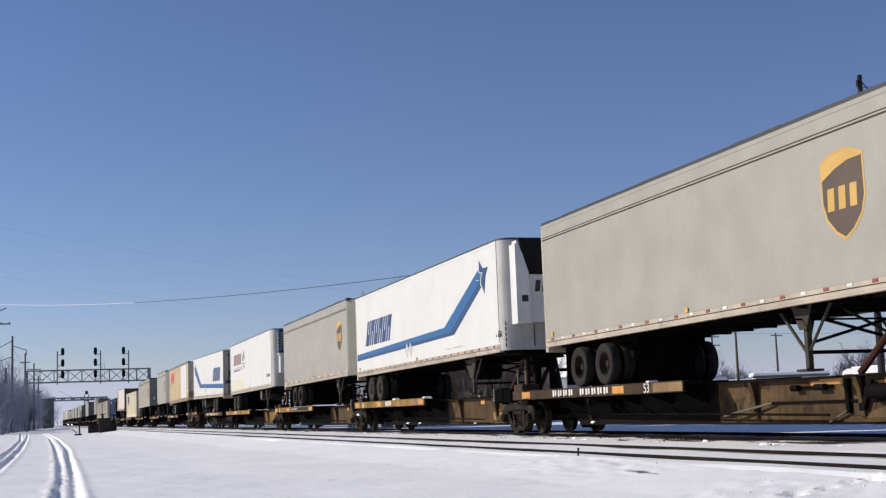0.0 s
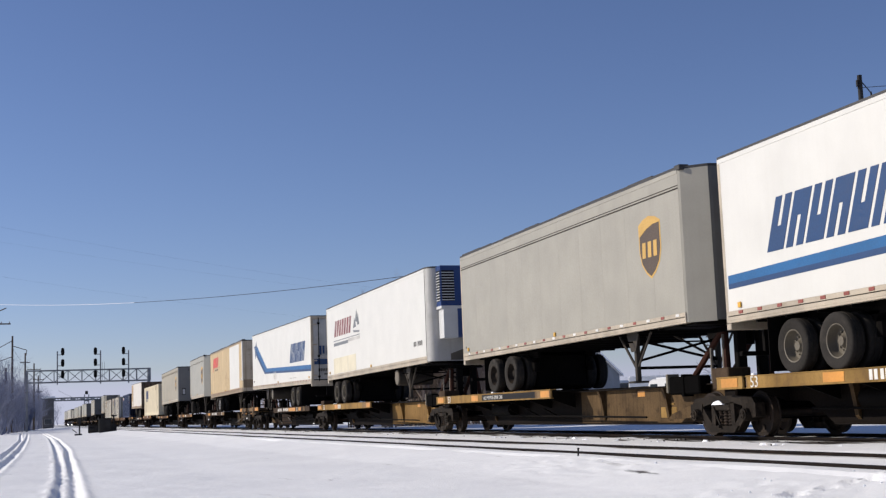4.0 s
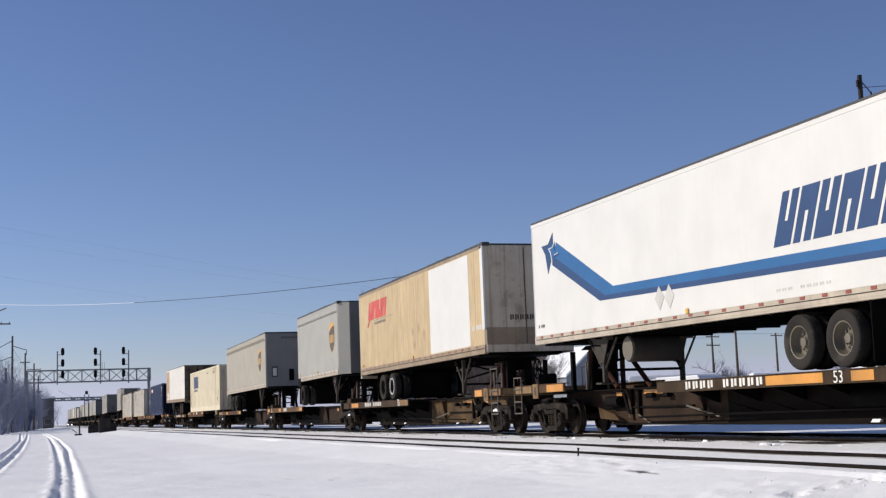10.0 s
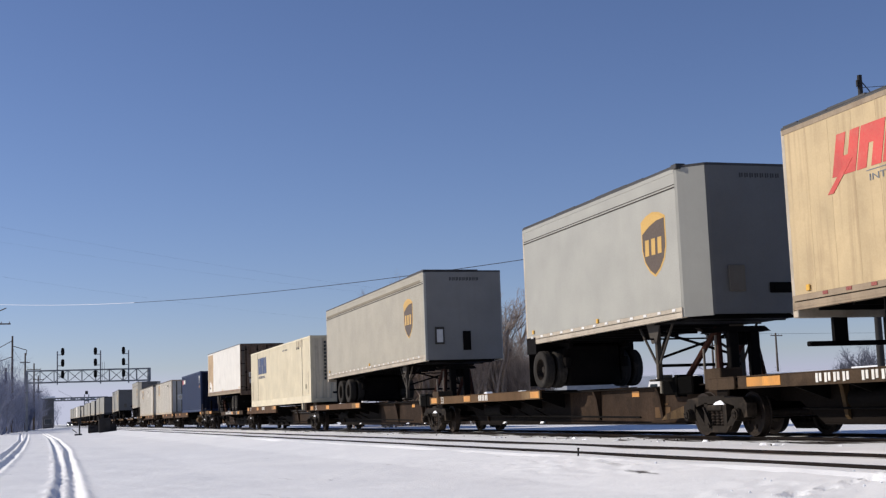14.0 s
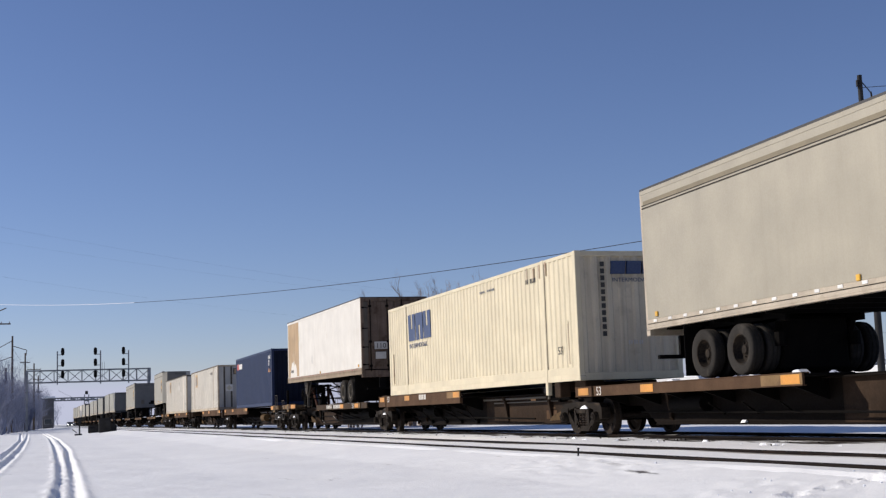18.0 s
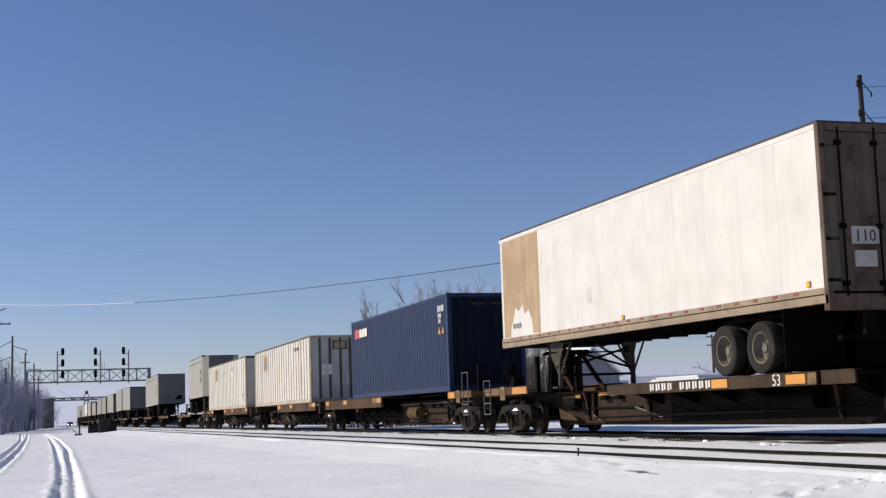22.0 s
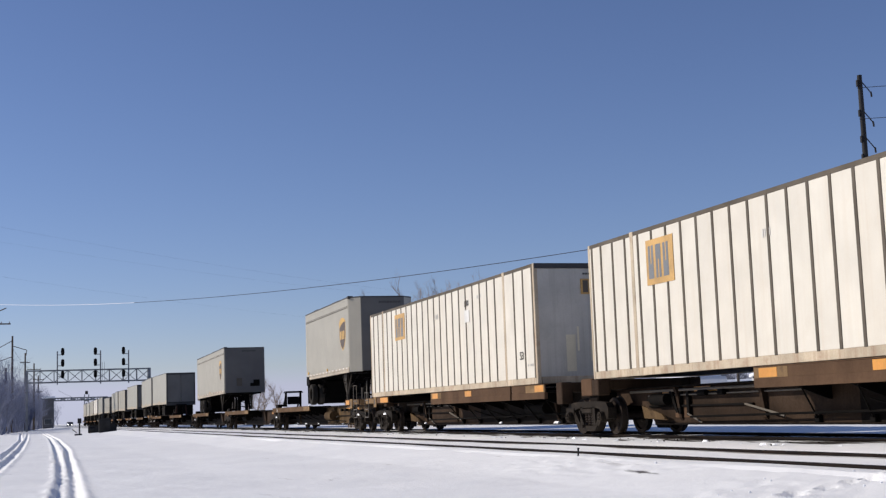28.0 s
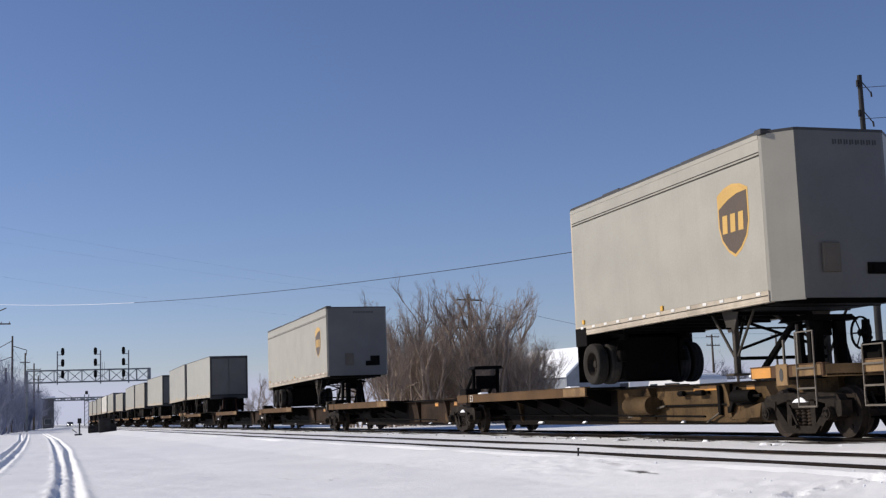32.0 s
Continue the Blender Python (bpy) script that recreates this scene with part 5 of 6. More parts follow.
        bars(beam, hi - y0, hi - y0 - y1, .885 + up, 1.03 + up, WHITE_MARK, 10, -1.302)
    if o.get("blocks"):
        y0 = hi - o["blocks"]
        for i in range(3):
            part("owner_block", M().box(-1.305, -1.299, y0 - i * .27, y0 - i * .27 - .08, .88 + up, 1.035 + up).box(-1.305, -1.299, y0 - i * .27 - .12, y0 - i * .27 - .20, .88 + up, 1.035 + up), WHITE_MARK, beam)
    if o.get("words"):
        part("black_panel", M().box(-1.304, -1.299, lo + 1.0, hi - 4.2, .88, 1.03), FRIDGE_BLACK, beam)
        lettering("ALL PURPOSE SPINE CAR", .135, beam, on_side(hi - 4.35, .905, -1.306), WHITE_MARK, "car_type_words")
    # brake gear hanging below
    g = M().cyl((-.62, Y(6.2), .60), (-.62, Y(7.3), .60), .20, 16) if o.get("gold") else M().cyl((-.55, Y(n - 3.6), .62), (-.55, Y(n - 4.9), .62), .17, 14)
    part("air_reservoir", g, SILL_GOLD if o.get("gold") else IRON, car, "air reservoir under the deck", smooth=True)
    for x in (-.62, .58):
        r = M().cyl((x, Y(n - 2.2), .48), (x, Y(4.0), .36), .022, 6)
        part("brake_rod", r, IRON, car)
    for d in (n - 7.8, n - 6.6, n - 5.4):
        r = M().cyl((-.45, Y(d), .40), (-.98, Y(d - .35), .62), .018, 5)
        part("brake_rod", r, IRON, car)
    tri = part("slack_lever", M().prism([(Y(1.9), .60), (Y(2.8), .42), (Y(3.0), .30), (Y(2.0), .34)], "x", -.64, -.60), SILL_GOLD, car)
    if o.get("rigging"):
        rig = part("brake_rigging", M().box(-.47, -.42, Y(1.9), Y(6.1), .56, .60, .006).box(-.50, -.42, Y(3.25), Y(3.36), .42, .97, .01).box(-.50, -.42, Y(3.62), Y(3.72), .38, .94, .01)
                   .prism([(Y(3.2), .44), (Y(3.3), .44), (Y(3.05), .90), (Y(2.95), .90)], "x", -.52, -.46).box(-.48, -.42, Y(4.1), Y(5.2), .80, .85, .01), IRON, car, "black brake rods and levers on the sill")
        part("brake_cylinder", M().cyl((-.56, Y(2.3), .72), (-.56, Y(2.95), .72), .12, 14).cyl((-.56, Y(2.05), .72), (-.56, Y(2.3), .72), .03, 8), IRON, rig, smooth=True)
        for d0, d1 in ((4.2, 4.5), (5.0, 5.2)):
            part("slack_adjuster", M().cyl((-.52, Y(d0), .82), (-.52, Y(d1), .82), .057, 10), IRON, rig, smooth=True)
        part("amber_tag", M().box(-.432, -.42, Y(3.85), Y(4.5), .86, .95), YELLOW, rig)
        part("hanger", M().cyl((-.50, Y(3.67), .42), (-.48, Y(4.2), .24), .018, 6), GRAB, rig)
        part("pull_rod", M().cyl((-.50, Y(5.9), .58), (-.62, Y(7.4), .36), .022, 6), GRAB, rig)
    if o.get("hitch") is not None:
        hitch(car, Y(o["hitch"]), 2.06, o.get("hitch_mat", RED_IRON), sg)
    elif o.get("folded"):
        m = M().box(-.45, .45, Y(1.0) - .9, Y(1.0) + .9, 1.0, 1.16, .02)
        part("hitch_stand", m, IRON, car, "folded trailer hitch lying on the sill")
    if o.get("raised"):
        y = Y(o["raised"])
        m = M()
        for sx in (-.38, .38):
            m.cyl((sx, y, 1.85), (sx, y + .05, 1.0), .06, 8).cyl((sx, y - .05, 1.75), (sx, y + sg * 1.0, 1.0), .05, 8)
        m.box(-.30, .30, y - .06, y + .06, 1.25, 1.65, .01).prism([(-.48, 1.84), (.48, 1.84), (.40, 1.93), (-.40, 1.93)], "y", y - .30, y + .26)
        part("hitch_stand", m, IRON, car, "empty raised trailer hitch")
    if o.get("box", True):
        # added black box in place of the dark opening beside the sill
        vb = part("cushion_box", M().box(-.70, -.43, Y(1.5), Y(2.75), .80, 1.16, .03).box(-.72, -.5, Y(2.1), Y(2.2), .76, 1.2, .01), VOID_BLACK, car, "long black box standing in for a shadowed opening")
        part("box_end_plate", M().box(-.73, -.46, Y(2.75), Y(2.83), .84, 1.22, .012), RIM, vb, "pale end plate of the box")
    for d in (3.1, 5.2, n - 7.4, n - 6.1, n - 4.6, n - 3.3):
        if random.random() < .3:
            l = random.uniform(.04, .15)
            part("snow_clump", M().prism([(-.50, .235), (-.43, .235), (-.43, .27), (-.46, .285)], "y", Y(d) - l, Y(d) + l), SNOW_CAP, c, "snow caught on the flange")
    # snow left on the deck
    for i in range(o.get("snow", 2)):
        y, x = random.uniform(lo + .5, hi - .5), random.uniform(-1.1, -.5)
        w, l, h = random.uniform(.06, .14), random.uniform(.12, .3), random.uniform(.03, .08)
        m = M().prism([(y - l, 1.045), (y + l, 1.045), (y + l * .6, 1.045 + h), (y - l * .3, 1.045 + h * 1.2)], "x", x - w, x + w)
        part("snow_clump", m, SNOW_CAP, deck, "clump of snow left on the deck")


def car_end(car, y, sg, mat, inner=.2, outer=1.7):
    """Coupler, side beams, ladder and hand brake at a car's free end; sg: -1 leading, +1 trailing."""
    m = M().box(-.30, .30, y, y + sg * .75, .64, .98, .03).box(-.11, .11, y + sg * .5, y + sg * 1.25, .66, .84, .03)
    m.box(-.17, .17, y + sg * 1.2, y + sg * 1.62, .60, .88, .05).box(-.28, -.15, y + sg * 1.25, y + sg * 1.7, .62, .86, .04)
    part("coupler", m, CAST, car, "cast steel coupler with knuckle")
    e0, e1 = y - sg * inner, y + sg * outer
    part("end_platform", M().box(-1.24, 1.24, e0, e1, .985, 1.02, .006), IRON, car, "black end platform")
    part("end_beam", M().box(-1.25, 1.25, e1 - sg * .12, e1, .97, 1.17, .012), mat, car, "ochre end beam")
    for sx in (-1, 1):
        b = part("end_side_beam", M().box(sx * 1.30, sx * 1.25, e0, e1, .99, 1.18, .008).box(sx * 1.31, sx * 1.16, e0, e1, 1.175, 1.195, .004), BOARD_RUST, car, "brown beam along the car's end" if sx < 0 else "")
        yp = y + sg * (.25 if sg > 0 else -.1)
        part("stencil_plate", M().box(sx * 1.325, sx * 1.30, yp - .17, yp + .17, .86, 1.21, .006), BOARD_OCHRE, b, "ochre plate with a black oval")
        part("plate_mark", M().prism([(yp + .055 * math.cos(q), 1.035 + .11 * math.sin(q)) for q in np.linspace(0, 6.283, 13)[:-1]], "x", sx * 1.331, sx * 1.32), INK, b)
        a0 = y - sg * (.45 if inner > 1 else -.35)
        part("reflective_strip", M().box(sx * 1.309, sx * 1.29, a0, a0 - sg * (min(1.0, inner - .5) if inner > 1 else -.28), 1.0, 1.17), YELLOW, b)
        part("ochre_patch", M().box(sx * 1.306, sx * 1.29, yp + sg * .3, e1 - sg * .05, 1.0, 1.17), BOARD_OCHRE, b)
        yl = y + sg * (1.42 if sg > 0 else .62)
        top = 1.40 if sg > 0 else 1.70
        h, k_ = top, .010
        pts = [(yl - .25 - k_, .5), (yl - .25 - k_, h + k_), (yl + .25 + k_, h + k_), (yl + .25 + k_, .5), (yl + .25 - k_, .5), (yl + .25 - k_, h - k_), (yl - .25 + k_, h - k_), (yl - .25 + k_, .5)]
        lad = part("ladder", M().prism(pts, "x", sx * 1.33 - k_, sx * 1.33 + k_), GRAB, car, "bare iron grab ladder")
        for z in (.51, .80, 1.12):
            part("rung", shared("rung", lambda: M().cyl((0, -.24, 0), (0, .24, 0), .016, 6).mesh("rung", GRAB)), None, lad, at=(sx * 1.33, yl, z))
    part("air_hose", M().cyl((-.35, y + sg * .9, .7), (-.38, y + sg * 1.15, .38), .025, 6).cyl((-.38, y + sg * 1.15, .38), (-.3, y + sg * 1.55, .34), .025, 6), TYRE, car)
    by = y + sg * .05
    w = M().lathe([(.25, -.016), (.28, -.016), (.28, .016), (.25, .016)], 20, (.15, by, 1.70))
    w.lathe([(.0, -.03), (.06, -.03), (.06, .03), (.0, .03)], 10, (.15, by, 1.70))
    for i in range(6):
        a = 2 * math.pi * i / 6
        w.cyl((.15, by, 1.70), (.15, by + .26 * math.cos(a), 1.70 + .26 * math.sin(a)), .014, 5)
    part("brake_wheel", w, IRON, car, "six-spoked hand brake wheel", smooth=True)
    part("brake_housing", M().box(.20, .55, by - sg * .1, by + sg * .42, 1.04, 1.55, .03).cyl((.15, by, 1.70), (.35, by, 1.60), .04, 8), IRON, car, "black hand brake housing")
    for x in (-.55, .55):
        part("stand_post", M().box(x - .05, x + .05, y - sg * .42, y - sg * .30, 1.0, 1.95, .01), IRON, car)


def spine_car(trucks, units, label, end=BOARD_OCHRE):
    s0 = trucks[0]
    car = thing("spine_car", label, "rail car", (CX, s0, 0), "spine cars of the train")
    MOVERS.append((car, s0, 0.0, 0.0))
    for s in trucks:
        truck(car, s - s0)
    for i, o in enumerate(units):
        o = {**o, "box": o.get("box", True) and i > 0 and not o.get("flip"), "rigging": i == 0 or o.get("flip")}
        spine_unit(car, trucks[i] - s0, trucks[i + 1] - s0, o)
    car_end(car, 0.0, -1, end, 1.1, 1.05)
    car_end(car, trucks[-1] - s0, 1, end, 1.5 if units[-1].get("flip") else .2)
    for i in range(1, len(trucks) - 1):
        y = trucks[i] - s0
        part("articulated_joint", M().cyl((0, y, .66), (0, y, 1.0), .32, 14).box(-.9, .9, y - .22, y + .22, .70, .92, .03), SILL_SHADE, car, "joint where two platforms share a truck")
        part("end_sill_box", M().box(-1.0, -.52, y - .15, y + .45, .86, 1.25, .02), o.get("board", SILL_SHADE), car)
    return car


A = (-99.4, -82.3, -65.2, -48.15, -30.9, -14.3)
B = (-10.5, 6.75, 24.2, 42.4, 59.9, 76.5)
C = (80.4, 98.6, 117.1, 134.95)
DK = (138.75, 156.3, 173.4, 190.7, 208.0, 225.3)
E = (229.0, 246.3, 263.6, 280.9, 298.2, 315.5)
F = (319.2, 336.5, 353.8, 371.1, 388.4, 405.7)
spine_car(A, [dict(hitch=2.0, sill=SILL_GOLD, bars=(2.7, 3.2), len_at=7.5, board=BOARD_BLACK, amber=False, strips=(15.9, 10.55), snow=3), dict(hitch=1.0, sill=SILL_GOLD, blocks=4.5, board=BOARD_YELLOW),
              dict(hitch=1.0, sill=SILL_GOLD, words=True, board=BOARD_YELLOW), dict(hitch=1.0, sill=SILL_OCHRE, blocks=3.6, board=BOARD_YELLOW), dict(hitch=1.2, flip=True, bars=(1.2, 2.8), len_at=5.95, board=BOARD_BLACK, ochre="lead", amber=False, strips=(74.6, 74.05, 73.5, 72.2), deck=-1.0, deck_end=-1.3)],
          "five-platform spine car, yellow beams over rust-brown sills")
spine_car(B, [dict(hitch=1.2, bars=(3.4, 2.4), len_at=7.9, board=BOARD_BLACK, ochre="lead", amber=False, strips=(15.4, 14.9), sill=SILL_GOLD), dict(hitch=1.0, blocks=4.6), dict(hitch=1.0, board=BOARD_RUST), dict(container=True, blocks=5.0, board=BOARD_RUST, pedestal=16.4),
              dict(hitch=1.0, flip=True, bars=(2.05, 2.5), len_at=6.55, board=BOARD_BLACK, ochre="lead", amber=False, strips=(76.0, 73.55), deck=-1.0, deck_end=-1.3)], "five-platform spine car with rusty beams and amber strips")
spine_car(C, [dict(container=True, pedestal=12.6, gold=True, board=BOARD_RUST, box=False, len=False), dict(container=True, pedestal=17.3, board=BOARD_RUST, box=False, len=False, flip=True, deck=-1.5, deck_end=-1.5, cut=1.9, snow=4),
              dict(container=True, pedestal=16.7, board=BOARD_RUST, box=False, len=False, flip=True, deck=-1.9, deck_end=-1.7, cut=2.3, snow=4)], "three-platform spine car, dull brown, carrying containers", BOARD_RUST)
spine_car(DK, [dict(hitch=1.0, gold=True, sill=SILL_GOLD, hitch_mat=IRON, amber=False), dict(raised=.9, box=False, amber=False, len=False), dict(hitch=1.0, hitch_mat=IRON, amber=False, len=False), dict(folded=True, box=False, amber=False, len=False), dict(hitch=2.4, amber=False, len=False)],
          "five-platform spine car, partly empty, worn ochre beams")
spine_car(E, [dict(hitch=1.0, amber=False), dict(hitch=1.0), dict(hitch=1.0), dict(hitch=1.0), dict(hitch=1.0)], "distant loaded spine car, dull brown")
spine_car(F, [dict(hitch=1.0), dict(hitch=1.0), dict(hitch=1.0), dict(hitch=1.0), dict(hitch=1.0)], "distant loaded spine car, dull brown")

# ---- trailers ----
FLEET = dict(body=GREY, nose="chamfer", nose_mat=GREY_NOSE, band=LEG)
r, yy = van("grey fleet trailer with a brown and gold shield", -99.2, 14.25, 5.03, 2.06, wheels=(1.85, 3.2), land=3.74, **FLEET)
shield(r, 2.0, 3.62, 1.12, 1.42)
front_details(r, 2.06, 5.03)

POINTED_STAR = [(0, .42), (-.30, .18), (-.72, .17), (-.50, -.05), (-.36, -.52), (-.12, -.2), (.36, -.13), (.0, .0)]


def stripe_trailer(s0, rev, label):
    r, yy = van(label, s0, 16.15, 5.02, 2.03, body=WHITE, nose="round" if not rev else "round", nose_mat=WHITE_SHADE_GRIMY, rev=rev, lamps="red",
                wheels=(2.0, 3.2) if not rev else (3.28, 4.48), land=3.5, rim=RIM, tilt=.45, door=WHITE_SHADE_GRIMY, plate="deep")
    k = (lambda y: y) if not rev else (lambda y: 16.15 - y)     # distance from the nose
    # bent stripe in two blues, then a pointed star at its raised end
    if not rev:
        lo_, up_ = [(16.0, 2.62), (4.18, 2.76), (1.63, 3.88)], [(16.0, 2.86), (5.1, 3.04), (1.84, 4.38)]
        tx0, tx1 = 14.67, 11.25
    else:
        lo_, up_ = [(.06, 2.58), (12.0, 2.80), (14.6, 3.86)], [(.06, 2.86), (11.3, 3.06), (14.32, 4.37)]
        tx0, tx1 = 5.0, 1.55
    mid = [(a[0] * .62 + b[0] * .38, a[1] * .62 + b[1] * .38) for a, b in zip(lo_, up_)]
    side_decal(r, "stripe", lo_ + mid[::-1], BLUE_DEEP, .004, "deep blue edge of the bent stripe")
    side_decal(r, "stripe", mid + up_[::-1], BLUE, .004, "bright blue bent stripe")
    cy, cz = (1.75, 4.2) if not rev else (14.5, 4.2)
    fl = 1 if not rev else -1
    side_decal(r, "star", [(cy + fl * p, cz + q) for p, q in POINTED_STAR], BLUE_DEEP, .009, "pointed blue star")
    side_decal(r, "star_outline", [(cy + fl * p * .55 + .1 * fl, cz + q * .55 - .02) for p, q in POINTED_STAR], WHITE, .012)
    side_decal(r, "star_core", [(cy + fl * p * .45 + .1 * fl, cz + q * .45 - .02) for p, q in POINTED_STAR], BLUE, .015)
    slabs(r, "brand_slab", 6, tx0, tx1, 3.10, 3.98, .38, BLUE_DEEP, .006, .14)
    bars(r, .62 if not rev else 15.6, .2 if not rev else 15.2, 2.42, 2.5, INK, 5)
    bars(r, 5.0, 3.4, 2.36, 2.41, FAINT, 9)
    for q in (0, .42):
        side_decal(r, "placard_holder", [(9.4 - q, 2.62), (9.2 - q, 2.86), (9.0 - q, 2.62), (9.2 - q, 2.38)], FAINT, .0075)
    return r, yy


r, yy = stripe_trailer(-82.1, False, "white trailer with a bent blue stripe and black-topped refrigerator")
lettering("53", .24, r, on_side(.45, 2.42), INK, "length_stencil")
fr = part("refrigerator", M().prism([(-1.0, 2.75), (1.0, 2.75), (1.02, 4.1), (.98, 4.9), (-.98, 4.9), (-1.02, 4.1)], "y", -.36, 0), FRIDGE_WHITE, r, "white refrigerator unit on the nose")
part("cowl", M().prism([(-1.06, 2.72), (-.66, 2.72), (-.70, 4.05), (-.86, 4.55), (-.98, 4.80), (-1.06, 4.80)], "y", -.44, -.02), FRIDGE_WHITE, fr, "curved white side cowl")
part("cowl", M().prism([(1.06, 2.72), (.66, 2.72), (.70, 4.05), (.86, 4.55), (.98, 4.80), (1.06, 4.80)], "y", -.44, -.02), FRIDGE_WHITE, fr)
part("grille", M().prism([(-.68, 4.0), (.68, 4.0), (.84, 4.55), (.95, 4.96), (-.95, 4.96), (-.84, 4.55)], "y", -.42, -.30), FRIDGE_BLACK, fr, "black upper grille")
part("latch", M().box(-.92, -.74, -.455, -.43, 3.28, 3.45, .01), INK, fr)
for i in range(6):
    part("brand_slab", M().prism([(-.52 + i * .2, 3.55), (-.38 + i * .2, 3.55), (-.34 + i * .2, 3.85), (-.48 + i * .2, 3.85)], "y", -.366, -.355), INK, fr)
m = M()
for x in (-.25, .32):
    m.box(x - .006, x + .006, -.365, -.355, 2.8, 4.0)
part("door_seam", m, INK, fr)
part("corner_seam", M().box(-HALF - .006, -HALF + .02, .33, .352, 2.26, 4.96), LEG, r, "dark seam at the rounded corner")
part("drain_stain", M().box(-.46, -.42, -.006, 0, 2.15, 2.72), NOSE, r)
end_bars(r, -1.22, -1.16, 2.15, 2.85, INK, 5, .10, upright=True)
part("fuel_tank", M().cyl((-.75, 4.6, 1.75), (.2, 4.6, 1.75), .3, 16), IRON, r, "dark round fuel tank", smooth=True)

r, yy = van("grey fleet trailer with ribbed sheets and a shield", -64.9, 13.75, 5.02, 2.03, panel=1.22, wheels=(2.4, 3.7), land=3.3, **FLEET)
shield(r, 1.75, 3.65, .95, 1.26)
front_details(r, 2.03, 5.02)
bars(r, yy(13.5), yy(13.38), 2.35, 2.42, INK, 1)

r, yy = van("white trailer with dark red mark and blue refrigerator", -47.9, 14.6, 5.03, 2.05, body=WHITE, nose="round", nose_mat=WHITE_SHADE_GRIMY, lamps=None, wheels=(1.48, 2.76), land=3.4, rim=RIM)
slabs(r, "brand_slab", 7, 13.2, 10.3, 3.74, 4.37, .24, RED, .005, .34)
side_decal(r, "rule_line", rect(13.3, 8.9, 3.56, 3.59), SLATE, .004)
side_decal(r, "slate_bar", rect(13.3, 10.82, 3.37, 3.49), SLATE, .004, "slate bar under the mark")
side_decal(r, "grey_bar", rect(10.8, 8.9, 3.41, 3.53), FAINT, .004)
for poly in ([(9.95, 3.86), (9.7, 4.25), (9.45, 3.9)], [(9.6, 4.1), (9.35, 4.55), (9.2, 4.05)], [(9.3, 3.95), (9.15, 4.4), (8.95, 3.95)], [(10.0, 3.80), (8.9, 3.72), (9.0, 3.66), (9.85, 3.70)]):
    side_decal(r, "sail_shape", poly, SLATE, .004 + .003 * (poly[0][0] % .7))
for i in range(3):
    side_decal(r, "beige_patch", rect(13.4 - i * 1.27, 13.4 - i * 1.27 - 1.24, 2.27, 2.88), BEIGE, .004, "beige repair patch")
bars(r, 1.75, .75, 2.62, 2.78, INK, 9)
m = M()
for z in np.arange(2.4, 4.8, .19):
    m.box(-HALF - .0015, -HALF, .4, 14.4, z, z + .012)
part("sheet_seam", m, WHITE, r, "fine horizontal sheet seams", kind="stuff")
fr = part("refrigerator", M().prism([(-1.02, 3.75), (1.02, 3.75), (1.02, 5.0), (-1.02, 5.0)], "y", -.46, 0), FRIDGE_BLUE, r, "blue refrigerator unit with a slatted grille")
low = part("lower_housing", M().prism([(-.95, 2.78), (.95, 2.78), (.95, 3.66), (-.95, 3.66)], "y", -.50, 0), FRIDGE_BLUE, fr)
part("silver_cheek", M().prism([(-.97, 2.76), (-.52, 2.76), (-.52, 3.66), (-.97, 3.66)], "y", -.515, .01), CHROME, low, "bare silver corner panel")
part("trim_rail", M().box(-1.04, 1.04, -.52, 0, 3.66, 3.75, .01), CHROME, fr)
for sx, x0 in ((-1, -1.026),):
    gx = part("grille_back", M().box(-1.028, -1.02, -.42, -.06, 3.9, 4.85), FRIDGE_BLACK, fr)
    for i in range(11):
        part("slat", M().box(-1.045, -1.02, -.42, -.06, 3.92 + i * .085, 3.945 + i * .085, .004), CHROME, fr)
    gx = part("grille_back", M().box(-.98, -.58, -.468, -.455, 3.9, 4.85), FRIDGE_BLACK, fr)
    for i in range(11):
        part("slat", M().box(-.98, -.58, -.482, -.46, 3.92 + i * .085, 3.945 + i * .085, .004), CHROME, fr)
end_bars(fr, -.1, .75, 3.1, 3.22, CHROME, 6, -.50)
part("corner_seam", M().box(-HALF - .006, -HALF + .02, .33, .352, 2.26, 4.96), LEG, r, "dark seam at the rounded corner")
part("oil_stain", M().prism([(-.14, 2.30), (-.02, 2.28), (-.01, 2.55), (-.05, 2.78), (-.10, 2.60)], "y", -.004, 0), NOSE, r)
part("road_film", M().prism([(-.62, 2.10), (.9, 2.10), (.9, 2.42), (.3, 2.36), (-.2, 2.44), (-.62, 2.30)], "y", -.003, 0), NOSE, r, "dark road film low on the nose")
part("fuel_tank", M().cyl((-1.10, 4.5, 1.76), (.1, 4.5, 1.76), .28, 16), LEG, r, "dark round fuel tank", smooth=True)
part("tank_end", M().cyl((-1.13, 4.5, 1.76), (-1.10, 4.5, 1.76), .25, 16), RIM, r, "pale end of the tank", smooth=True)

r, yy = stripe_trailer(-30.0, True, "white trailer, rear doors leading, bent blue stripe")
end_bars(r, -.92, .98, 3.28, 3.68, BLUE_DEEP, 6, -.012, "brand_slab")
part("door_stripe", M().box(-1.16, -.012, -.004, .03, 2.86, 3.10).box(.012, 1.16, -.004, .03, 2.86, 3.10), BLUE_DEEP, r, "blue stripe across the doors")
end_bars(r, -.95, .95, 3.16, 3.22, FAINT, 14, .0)
end_bars(r, -.98, -.45, 2.55, 2.68, INK, 5, .0)
end_bars(r, -.72, -.56, 2.4, 2.48, INK, 2, .0)
part("round_badge", M().prism([(-1.0 + .09 * math.cos(a), 4.05 + .045 * math.sin(a)) for a in np.linspace(0, 6.28, 12)[:-1]], "y", -.002, .03), FAINT, r)
